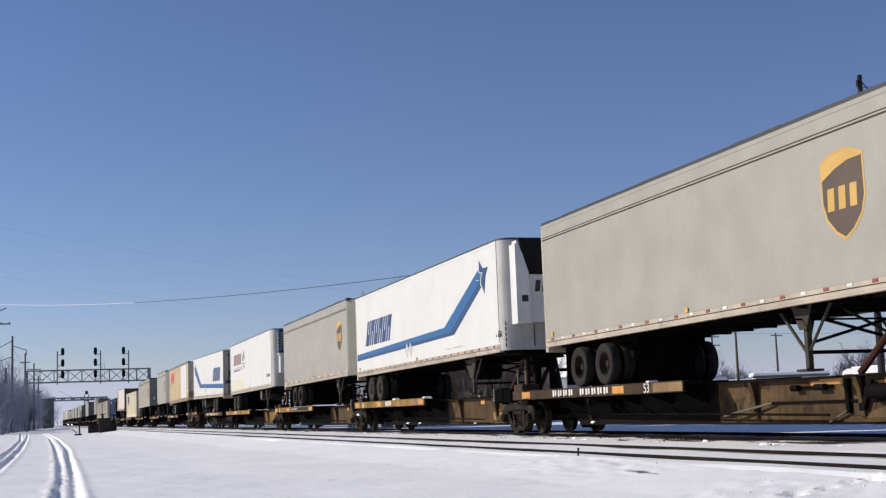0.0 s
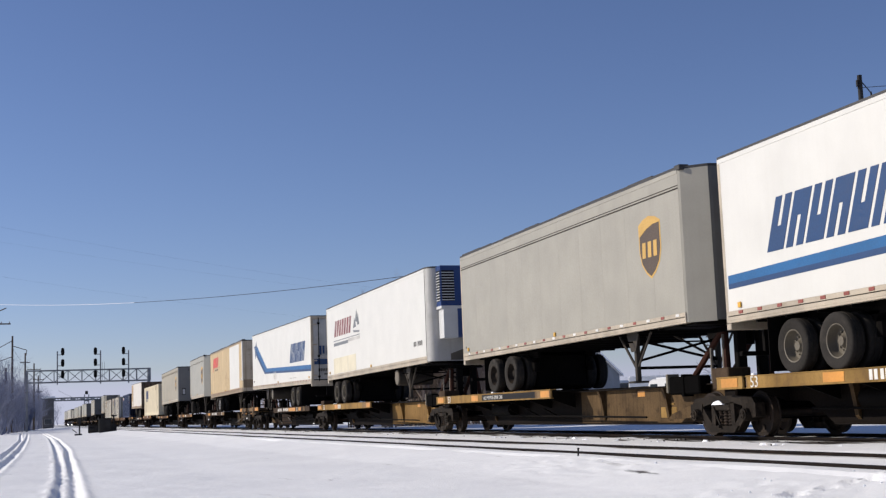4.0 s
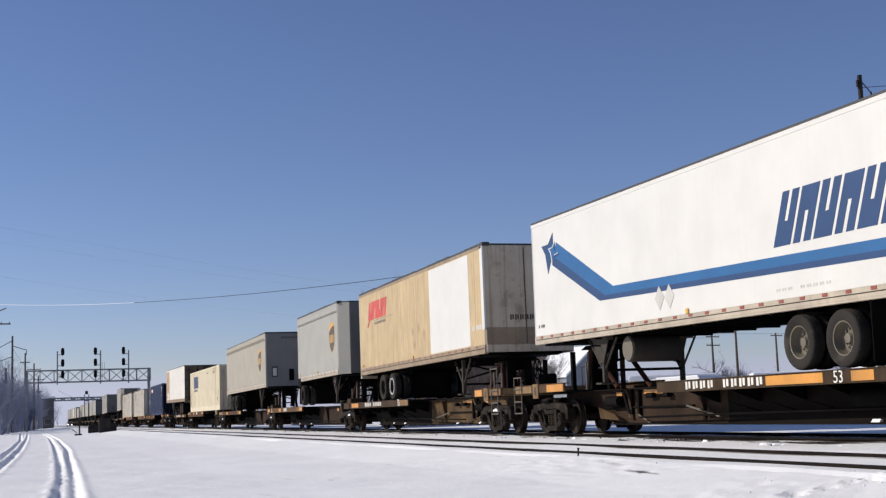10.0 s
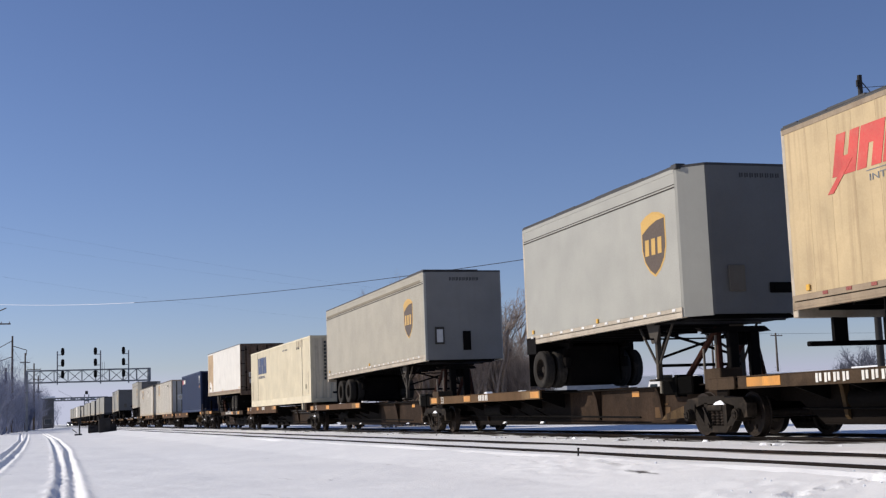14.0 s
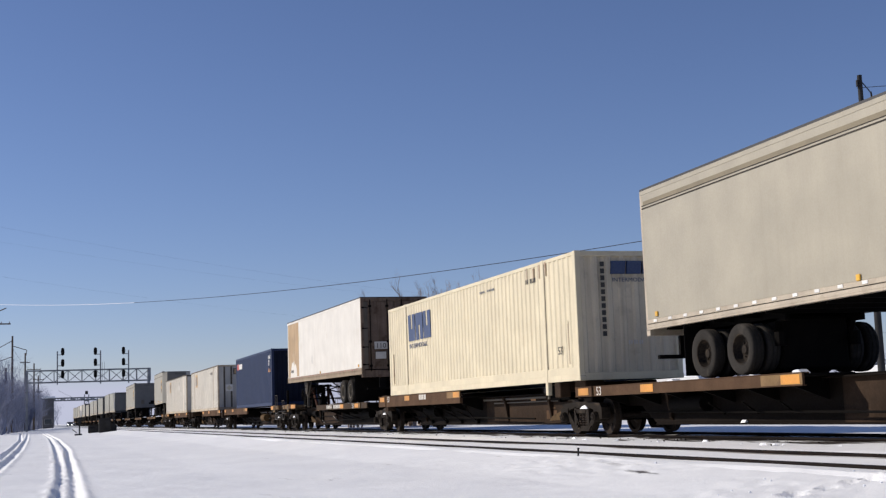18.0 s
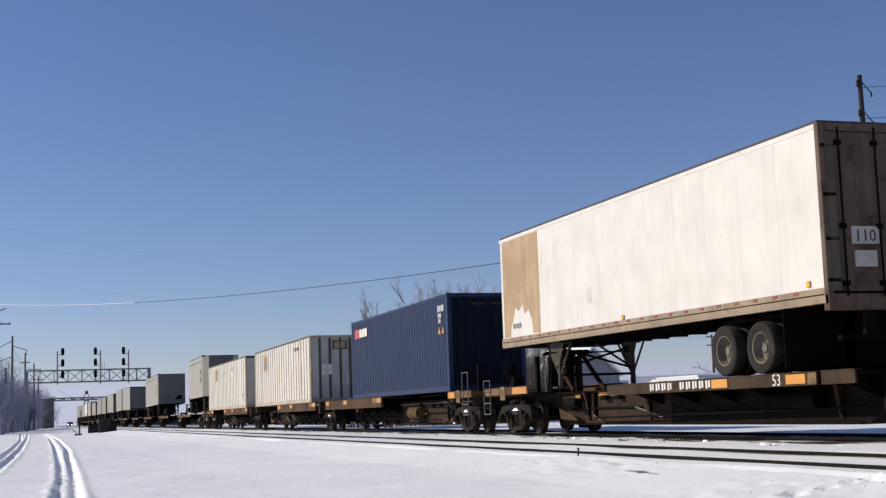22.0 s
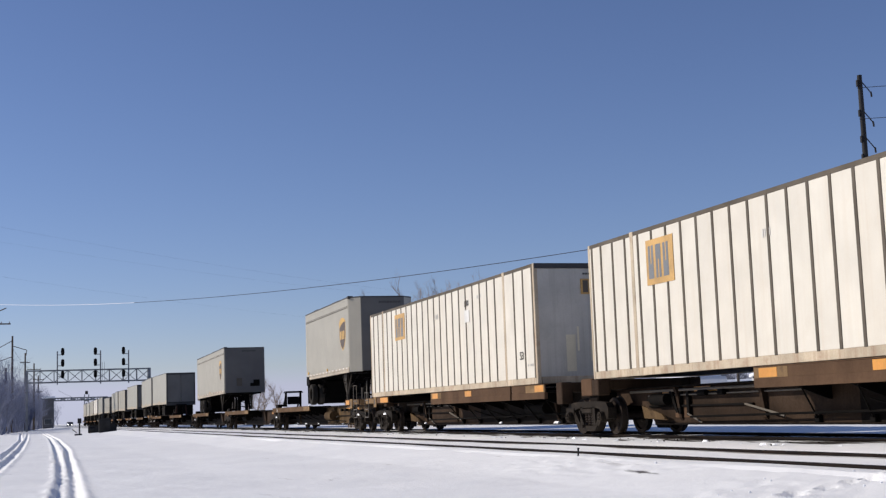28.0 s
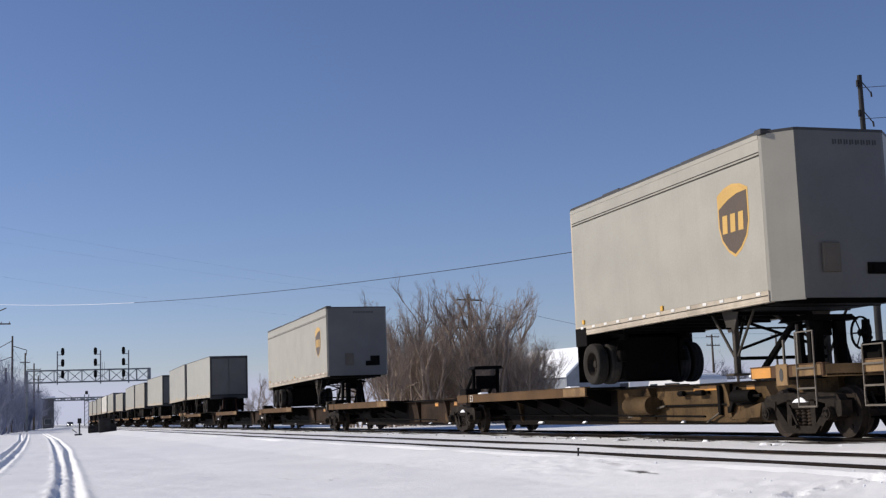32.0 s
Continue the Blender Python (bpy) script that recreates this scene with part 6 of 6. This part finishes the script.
part("fuel_tank", M().cyl((-1.0, 11.3, 1.72), (.1, 11.3, 1.72), .28, 16), LEG, r, "dark round fuel tank", smooth=True)
part("tank_end", M().cyl((-1.03, 11.3, 1.72), (-1.0, 11.3, 1.72), .25, 16), RIM, r, "pale end of the tank", smooth=True)

r, yy = van("faded tan trailer with one replaced white section", -10.5, 14.1, 5.06, 2.05, body=TAN, nose="square", nose_mat=NOSE_BROWN, panel=.61, lamps="red", wheels=(3.05, 4.3), land=3.0, rim=RIM_DARK, deep_rail=.24, plate=False, rail_mat=RAIL_BROWN)
part("rim_ring", M().lathe([(.254, -.13), (.282, -.13), (.282, -.095), (.254, -.095)], 24, (-1.16, yy(14.1 - 4.3), 1.505)), LAMP_WHITE, r, "white-painted rim edge", smooth=True)
side_decal(r, "white_section", rect(1.24, 5.06, 2.32, 4.90), WHITE, .006, "clean white replacement sheeting")
part("white_corner_post", M().box(-HALF - .008, -HALF + .05, .0, .22, 2.7, 5.0, .006), WHITE, r, "white corner post")
slabs(r, "brand_slab", 4, 12.75, 10.25, 3.98, 4.62, .18, RED_BRIGHT, .006, .06)
side_decal(r, "brand_tail", [(12.9, 3.74), (12.75, 3.74), (12.2, 4.2), (12.35, 4.2)], RED_BRIGHT, .010)
side_decal(r, "rule_line", rect(11.9, 9.4, 3.92, 3.935), SLATE, .005)
lettering("INTERMODAL", .145, r, on_side(11.85, 3.77, -HALF - .005), SLATE, "freight_word", 1.75)
for y, z in ((7.0, 3.14), (6.88, 2.72), (5.75, 2.98), (6.3, 3.24)):
    side_decal(r, "placard_ghost", [(y - .11, z), (y, z + .18), (y + .11, z), (y, z - .18)], TAN_DARK, .004)
bars(r, 1.05, .25, 2.72, 2.86, LAMP_WHITE, 7)
end_bars(r, -.55, .75, 2.95, 3.1, LEG, 9)
part("document_frame", M().box(.25, .80, -.02, 0, 4.0, 4.55, .01).box(.32, .73, -.026, -.02, 4.06, 4.48), POST, r, "framed plate on the nose")
part("kick_plate", M().box(-1.25, 1.25, -.012, 0, 2.28, 2.75, .004), RAIL_BROWN, r, "darker sheet across the lower nose")
for x in (-.1, .95):
    part("nose_seam", M().box(x, x + .03, -.015, 0, 2.3, 4.95), POST, r)

# nose tone set below the beige-grey sides to paint in its shade
NOSE_PALE = surf("shade_toned_grey_nose", (0.175, 0.167, 0.15), 0.55, var=0.07, streak=0.2, dirt=(0.15, 0.13, 0.10), blotch=0.12)
GREY_WARM = surf("beige_grey_fleet_paint", (0.35, 0.315, 0.24), 0.5, var=0.06, streak=0.12, dirt=(0.2, 0.17, 0.12), bump=0.03)
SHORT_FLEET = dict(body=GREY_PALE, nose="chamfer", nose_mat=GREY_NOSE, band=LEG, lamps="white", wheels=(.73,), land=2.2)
r, yy = van("short grey fleet trailer with a shield", 6.9, 8.6, 5.06, 2.14, **SHORT_FLEET)
shield(r, 1.45, 3.68)
front_details(r, 2.14, 5.06)

r, yy = van("beige-grey fleet trailer with olive top band and shield", 24.2, 14.2, 4.95, 2.10, lamps="white", wheels=(2.2, 3.5), land=3.4, **{**FLEET, "body": GREY_WARM, "nose": "square", "nose_mat": NOSE_PALE})
shield(r, 1.85, 3.58)
part("top_band", M().box(-HALF - .005, -HALF, .35, 14.05, 4.60, 4.685), BEIGE_DARK, r, "olive band between the mouldings")
end_bars(r, -.45, .55, 4.62, 4.73, INK, 9)
part("document_box", M().box(-.98, -.68, -.04, 0, 2.62, 3.16, .01), LEG, r, "framed document box on the nose")
part("document_sheet", M().box(-.93, -.73, -.046, -.04, 2.68, 3.08), FAINT, r)
part("socket_panel", M().box(-.06, .20, -.03, 0, 2.42, 3.02, .01).box(0, .14, -.05, -.03, 2.5, 2.72), IRON, r, "black socket panel")
part("corner_trim", M().box(-HALF - .010, -HALF + .07, -.008, .07, 2.12, 4.88, .01), GREY_PALE, r, "pale corner trim")
part("roof_patch", M().prism([(-HALF - .012, .0), (HALF * .4, .0), (HALF * .4, 1.3), (-HALF - .012, 1.75)], "z", 4.90, 4.975), ROOF, r, "black patch on the front of the roof")

r, yy = van("worn white trailer, rear doors leading, brown patch", 62.0, 14.65, 4.98, 2.10, body=WHITE_OLD, nose="square", nose_mat=WHITE_OLD, rev=True, panel=1.22, lamps="red",
            wheels=(2.11, 3.34), land=3.0, plate="deep", rim=RIM, deep_rail=.24, door=DOOR_RUST, rail_mat=RAIL_BROWN)
side_decal(r, "brown_section", [(14.45, 2.36), (14.45, 4.84), (11.95, 4.84), (11.95, 2.36), (12.45, 2.38), (12.5, 2.72), (12.72, 2.98), (13.0, 2.88), (13.12, 3.14), (13.4, 2.98), (13.62, 3.10), (13.8, 2.76), (13.98, 2.6), (14.02, 2.36)], TAN_DARK, .005, "bare brown section with peeled edge")
bars(r, 14.3, 13.2, 2.55, 2.68, INK, 9)
side_decal(r, "placard_ghost", [(9.0 + .14 * math.cos(q), 3.0 + .2 * math.sin(q)) for q in np.linspace(0, 6.283, 15)[:-1]], FAINT, .004)
side_decal(r, "plate_mark", rect(11.9, 11.72, 3.95, 4.35), BEIGE, .005)
part("number_plate_panel", M().box(-.80, -.30, -.008, .03, 3.02, 3.30, .004), FAINT, r, "pale panel behind the stencil")
lettering("110", .27, r, on_end(-.76, 3.06, -.012), INK, "door_stencil")
part("door_label", M().box(-.76, -.36, -.008, .03, 2.66, 2.92, .004), FAINT, r, "worn pale label")
part("door_edge", M().box(-1.2, -1.05, -.012, .03, 2.3, 4.8, .004), POST, r, "dark hinge strip")

# ---- containers ----
def corrugated(root, name, x, y0, y1, z0, z1, mat, pitch=.28, deep=.026, sgn=-1, label=""):
    """Pressed steel wall along y; the outer face at x."""
    m, ys = M(), []
    n = max(1, round((y1 - y0) / pitch))
    p = (y1 - y0) / n
    for i in range(n):
        a = y0 + i * p
        ys += [(a, 0), (a + p * .30, 0), (a + p * .45, deep), (a + p * .85, deep)]
    ys.append((y1, 0))
    v, f = [], []
    for y, d in ys:
        v += [(x - sgn * d, y, z0), (x - sgn * d, y, z1), (x - sgn * (d + .03), y, z0), (x - sgn * (d + .03), y, z1)]
    for i in range(len(ys) - 1):
        a, b = i * 4, i * 4 + 4
        f += [(a, b, b + 1, a + 1), (a + 2, a + 3, b + 3, b + 2), (a + 1, b + 1, b + 3, a + 3), (a, a + 2, b + 2, b)]
    f += [(0, 1, 3, 2), (len(v) - 4, len(v) - 2, len(v) - 1, len(v) - 3)]
    m.add(v, f)
    return part(name, m, mat, root, label)


def corrugated_end(root, name, y, w, z0, z1, mat, pitch=.30, deep=.04, label=""):
    m, n = M(), max(1, round(2 * w / pitch))
    p, xs = 2 * w / n, []
    for i in range(n):
        a = -w + i * p
        xs += [(a, 0), (a + p * .3, 0), (a + p * .45, deep), (a + p * .85, deep)]
    xs.append((w, 0))
    v, f = [], []
    for x, d in xs:
        v += [(x, y + d, z0), (x, y + d, z1), (x, y + d + .03, z0), (x, y + d + .03, z1)]
    for i in range(len(xs) - 1):
        a, b = i * 4, i * 4 + 4
        f += [(a, b, b + 1, a + 1), (a + 2, a + 3, b + 3, b + 2), (a + 1, b + 1, b + 3, a + 3), (a, a + 2, b + 2, b)]
    m.add(v, f)
    return part(name, m, mat, root, label)


def box_shell(label, s0, L, w, zt, zb, rail, post, post_at, top=None):
    root = thing("freight_container", label, "container", (CX - (0 if w > 1.25 else 0.0), s0, 0), "containers riding on the train")
    MOVERS.append((root, s0, 0.0, 0.0))
    for sx in (-1, 1):
        part("bottom_rail", M().box(sx * w, sx * (w - .07), .12, L - .12, zb, zb + .16, .008), rail, root, "lower side rail" if sx < 0 else "")
        part("top_rail", M().box(sx * w, sx * (w - .06), .12, L - .12, zt - .09, zt, .008), top or rail, root)
        for y in post_at:
            part("corner_post", M().box(sx * (w + .004), sx * (w - .13), y - .075, y + .075, zb, zt + .006, .012), post, root)
            for z in (zb - .004, zt - .11):
                part("corner_casting", M().box(sx * (w + .008), sx * (w - .16), y - .085, y + .085, z, z + .118, .014), post, root)
    for y, t in ((.0, 0), (L, 1)):
        a, b = (y, y + .1) if not t else (y - .1, y)
        part("end_sill", M().box(-w + .12, w - .12, a, b, zb, zb + .17, .008), rail, root)
        part("end_header", M().box(-w + .12, w - .12, a, b, zt - .12, zt, .008), rail, root)
        if y not in post_at and abs(min(abs(y - q) for q in post_at)) > .3:
            for sx in (-1, 1):
                part("edge_post", M().box(sx * (w + .002), sx * (w - .10), a, b, zb, zt, .01), post, root)
    part("roof", M().box(-w + .05, w - .05, .06, L - .06, zt - .05, zt - .012), rail, root)
    part("floor", M().box(-w + .06, w - .06, .06, L - .06, zb + .02, zb + .14), IRON, root)
    return root


# cream container with blue marks
L8 = 16.2
W8 = 1.295
r = box_shell("cream corrugated container with blue brand blocks", 41.85, L8, W8, 4.15, 1.215, CREAM, CREAM, (.075, L8 - .075))
for y in (1.98, 14.1):
    part("lifting_post", M().box(-W8 - .012, -W8 + .1, y - .075, y + .075, .92 if y < 3 else 1.2, 4.16, .012), CREAM, r, "vertical lifting post")
    for d in (-.09, .09):
        part("post_seam", M().box(-W8 + .006, -W8 + .05, y + d - .006, y + d + .006, 1.52, 4.07), POST, r, "rust line beside the post")
for a, b in ((.15, 1.9), (2.06, 14.02), (14.18, L8 - .15)):
    corrugated(r, "side_panel", -W8 + .004, a, b, 1.52, 4.07, CREAM, .285, label="cream pressed side sheet")
    part("lower_skirt", M().box(-W8 - .002, -W8 + .05, a, b, 1.36, 1.53, .006), CREAM, r)
corrugated(r, "side_panel", W8 - .004, .15, L8 - .15, 1.37, 4.07, CREAM, .285, sgn=1)
corrugated_end(r, "end_panel", .03, W8 - .12, 1.38, 4.04, CREAM_GRIMY, .36, label="grimy cream end wall")
corrugated_end(r, "end_panel", L8 - .1, W8 - .12, 1.38, 4.04, CREAM, .36)
slabs(r, "brand_slab", 3, 13.73, 11.2, 2.92, 3.77, -.06, ROYAL_BLUE, .008, .1)
lettering("INTERMODAL", .2, r, on_side(13.7, 2.68, -W8 - .006), ROYAL_BLUE, "freight_word", 1.62)
for i, (x0, x1) in enumerate(((-.42, -.06), (-.02, .34), (.38, .78))):
    part("brand_slab", M().prism([(x0, 3.62), (x1, 3.62), (x1 + .03, 3.92), (x0 + .03, 3.92)], "y", -.006, .06), ROYAL_BLUE, r)
lettering("INTERMODAL", .13, r, on_end(-.40, 3.44, -.008), ROYAL_BLUE, "freight_word", 1.15)
end_bars(r, -.68, -.58, 2.2, 3.95, INK, 11, .0, upright=True)
end_bars(r, -.05, .35, 2.0, 2.1, FAINT, 3, .0)
lettering("53'", .26, r, on_side(1.2, 1.85, -W8 - .006), INK, "length_stencil")
bars(r, 3.1, 2.4, 3.68, 3.80, INK, 7, -W8 - .004)
bars(r, 6.6, 5.4, 3.78, 3.84, SLATE, 8, -W8 - .004)
for y in (.52, 15.7):
    part("rust_scar", M().prism([(y, 1.62), (y + .05, 1.6), (y + .06, 2.5), (y + .02, 2.6)], "x", -W8 - .005, -W8 + .03), RUSTY, r, "rust scar on the sheet")
for y, z in ((2.2, 4.0), (2.6, 3.95), (3.0, 4.0), (1.8, 4.02)):
    part("rust_run", M().prism([(y - .03, z - .25), (y + .03, z - .25), (y + .05, z + .08), (y - .06, z + .08)], "x", -W8 - .007, -W8 + .03), RUSTY, r)

# navy container
L10, W10 = 12.19, 1.219
r = box_shell("navy blue corrugated shipping container", 81.5, L10, W10, 4.13, 1.215, NAVY, NAVY, (.08, L10 - .08))
corrugated(r, "side_panel", -W10 + .006, .16, L10 - .16, 1.37, 4.05, NAVY, .272, label="navy pressed side sheet")
corrugated(r, "side_panel", W10 - .006, .16, L10 - .16, 1.37, 4.05, NAVY, .272, sgn=1)
corrugated_end(r, "end_panel", .03, W10 - .12, 1.38, 4.02, NAVY_END, .27, label="navy end wall with shade in its colour")
corrugated_end(r, "end_panel", L10 - .1, W10 - .12, 1.38, 4.02, NAVY, .27)
side_decal(r, "red_block", rect(11.65, 11.05, 3.46, 3.80), RED_BRIGHT, .006, "red brand block", -W10)
for i in range(3):
    side_decal(r, "white_block", rect(10.95 - i * .4, 10.95 - i * .4 - .34, 3.48, 3.78), WHITE_MARK, .006, "white brand block", -W10)
for z0, z1, y0, y1 in ((3.62, 3.82, .98, .32), (3.44, 3.58, .95, .62), (3.28, 3.42, .93, .70)):
    bars(r, y0, y1, z0, z1, WHITE_MARK, 4, -W10)
for y in (.86, .5):
    side_decal(r, "warning_triangle", [(y + .13, 2.96), (y - .13, 2.96), (y, 3.18)], YELLOW, .006, "orange warning triangle", -W10)
end_bars(r, -.45, .0, 3.77, 3.85, LEG, 4, .0)
end_bars(r, .15, .85, 3.77, 3.85, LEG, 7, .0)


def ribbed_container(label, s0, L, zt, zb, posts_in, dark_end, posts):
    """Sheet-and-post container: every panel and post a piece of its own."""
    w = HALF
    r = box_shell(label, s0, L, w, zt, zb, RUSTY, RUSTY, posts_in, POST)
    qm = M().box(-w - .008, -w + .03, -.040, .040, zb + .15, zt - .07, .005).mesh("side_post", POST)
    for y in posts:
        part("side_post", qm, None, r, at=(0, y, 0))
    stops = [.06] + sorted(posts) + [L - .06]
    for a_, b_ in zip(stops, stops[1:]):
        if b_ - a_ > .12:
            part("side_panel", M().box(-w + .004, -w + .03, a_ + .032, b_ - .032, zb + .16, zt - .08, .004), PANEL, r)
    part("side_core", M().box(-w + .03, -w + .05, .1, L - .1, zb + .1, zt - .06), POST, r)
    part("side_wall", M().box(w - .04, w, .1, L - .1, zb + .16, zt - .08), PANEL, r)
    part("end_wall", M().box(-w + .12, w - .12, L - .06, L - .02, zb + .16, zt - .1), PANEL, r)
    return r


L11 = 14.9
r = ribbed_container("off-white ribbed container with dark end posts", 101.25, L11, 4.15, 1.215, (2.2, 12.7), True, [5.07 + .612 * k for k in range(-8, 15)] + [14.22, 14.69])
part("end_wall", M().box(-HALF + .1, HALF - .1, .03, .07, 1.38, 4.04), PANEL_SHADE, r, "off-white end wall")
for x in (-.86, -.40, .08, .52, .92):
    part("end_post", M().box(x - .055, x + .055, -.006, .04, 1.38, 4.04, .006), POST, r, "dark upright on the end wall")
part("brand_plate", M().box(-.28, .38, -.012, .03, 3.52, 3.92, .004), POST, r, "dark brand plate")
part("brand_slab", M().box(-.2, .02, -.016, -.01, 3.56, 3.86).box(.08, .3, -.016, -.01, 3.6, 3.88), TAN_DARK, r)
part("placard_frame", M().box(-.78, -.32, -.02, .03, 2.42, 2.86, .006), LAMP_WHITE, r, "pale square placard")
part("placard", M().prism([(-.55, 2.46), (-.36, 2.64), (-.55, 2.82), (-.74, 2.64)], "y", -.025, -.018), BEIGE, r)
end_bars(r, 1.0, 1.14, 3.0, 3.9, INK, 6, .0, upright=True)
for x, z, w_, h in ((-.02, 1.95, .2, .5), (.35, 1.9, .22, .55), (.68, 1.65, .3, .4), (-.1, 2.6, .12, .08)):
    part("faded_patch", M().box(x, x + w_, .022, .035, z, z + h), BEIGE, r)
side_decal(r, "brand_panel", rect(12.05, 10.9, 2.98, 3.88), ORANGE_TAN, .009, "tan brand panel")
slabs(r, "brand_slab", 3, 11.95, 11.0, 3.10, 3.76, 0, SLATE, .012, .3)
bars(r, 3.6, 2.5, 3.62, 3.78, INK, 8)
bars(r, 7.7, 7.4, 3.35, 3.5, FAINT, 2)

L12 = 16.2
r = ribbed_container("long off-white ribbed container with tan brand panel", 119.45, L12, 4.17, 1.215, (2.18, 14.43), False, [.14, .77, 1.43] + [2.86 + .613 * k for k in range(22)])
part("end_wall", M().box(-HALF + .1, HALF - .1, .02, .06, 1.38, 4.04), PANEL_SHADE, r, "smooth end wall in shade-darkened off-white")
part("black_header", M().box(-HALF + .02, HALF - .02, -.012, .1, 4.04, 4.17, .006), ROOF, r, "black strip along the end's top")
part("brand_plate", M().box(-.05, .55, -.012, .03, 3.4, 3.78, .004), ORANGE_TAN, r, "tan brand plate on the end")
part("brand_slab", M().box(.0, .14, -.016, -.01, 3.44, 3.74).box(.2, .36, -.016, -.01, 3.44, 3.74).box(.4, .5, -.016, -.01, 3.44, 3.74), POST, r)
end_bars(r, .02, .38, 3.88, 3.93, INK, 5, .01)
for x, z, w_, h in ((.15, 1.75, .3, .5), (.55, 1.75, .4, .45), (-.5, 1.5, .25, .9), (-.2, 2.0, .05, .6)):
    part("faded_patch", M().box(x, x + w_, .012, .025, z, z + h), BEIGE, r)
side_decal(r, "brand_panel", rect(12.85, 11.65, 3.04, 3.90), ORANGE_TAN, .009, "tan brand panel")
slabs(r, "brand_slab", 3, 12.75, 11.75, 3.14, 3.76, 0, SLATE, .012, .3)
lettering("53", .28, r, on_side(1.15, 1.85, -HALF - .012), INK, "length_stencil")
bars(r, .62, .2, 1.66, 1.72, FAINT, 5)
bars(r, 5.4, 5.0, 3.55, 3.72, INK, 3)
bars(r, 4.3, 3.9, 3.68, 3.78, FAINT, 3)
bars(r, 8.25, 7.9, 3.4, 3.55, FAINT, 3)
part("decal_frame", M().box(-HALF - .012, -HALF - .004, 5.0, 5.4, 3.1, 3.45), LAMP_WHITE, r)

r, yy = van("short grey fleet trailer with a shield, alone on its platform", 138.65, 8.6, 5.07, 2.16, **{**SHORT_FLEET, "body": GREY, "wheels": (.72,)})
shield(r, 1.42, 3.70)
front_details(r, 2.16, 5.07)
r, yy = van("grey fleet trailer with shield, dark shaded nose", 173.2, 14.1, 5.02, 2.12, wheels=(1.8, 3.1), **{**FLEET, "nose": "square"})
shield(r, 1.75, 3.65)
front_details(r, 2.12, 5.02)
part("dark_patch", M().box(.55, .95, -.012, 0, 2.55, 2.95, .004), IRON, r)

FAR = [(210.4, 13.9, 4.92, GREY_PALE, True), (225.9, 11.9, 4.95, GREY_PALE, False), (244.4, 16.1, 4.85, GREY_PALE, True), (264.7, 13.0, 4.8, GREY, True), (279.5, 14.2, 4.85, GREY_PALE, False),
       (299.5, 14.6, 4.5, GREY, True), (320.5, 14.2, 4.9, GREY_PALE, False), (338, 14.6, 4.9, WHITE_OLD, False), (355, 14.2, 4.9, GREY, False), (372, 14.2, 4.8, GREY_PALE, False), (389, 14.2, 4.9, GREY, False)]
for s, n_, zt, mt, rv in FAR:
    # noses and leading doors take the grey darkened for shade
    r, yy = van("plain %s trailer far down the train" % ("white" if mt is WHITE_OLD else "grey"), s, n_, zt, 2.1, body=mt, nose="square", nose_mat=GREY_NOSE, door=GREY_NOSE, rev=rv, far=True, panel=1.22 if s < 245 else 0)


# ---- movement ----
def motions():
    """The train rolls by: cars, trailers and containers together, wheelsets turning in their trucks."""
    times = [i * 2.0 for i in range(17)]
    for ob, s, lift, tilt in MOVERS:
        walk(ob, [(t, pose(CX, s - travelled(t), lift, tilt)) for t in times])
    steps = [i / 15 for i in range(481)]
    turns = [math.degrees(travelled(t) / .405) for t in steps]
    for w, y in WHEELSETS[:TURNING]:
        walk(w, [(t, pose(0, y, .405, a)) for t, a in zip(steps, turns)])


motions()
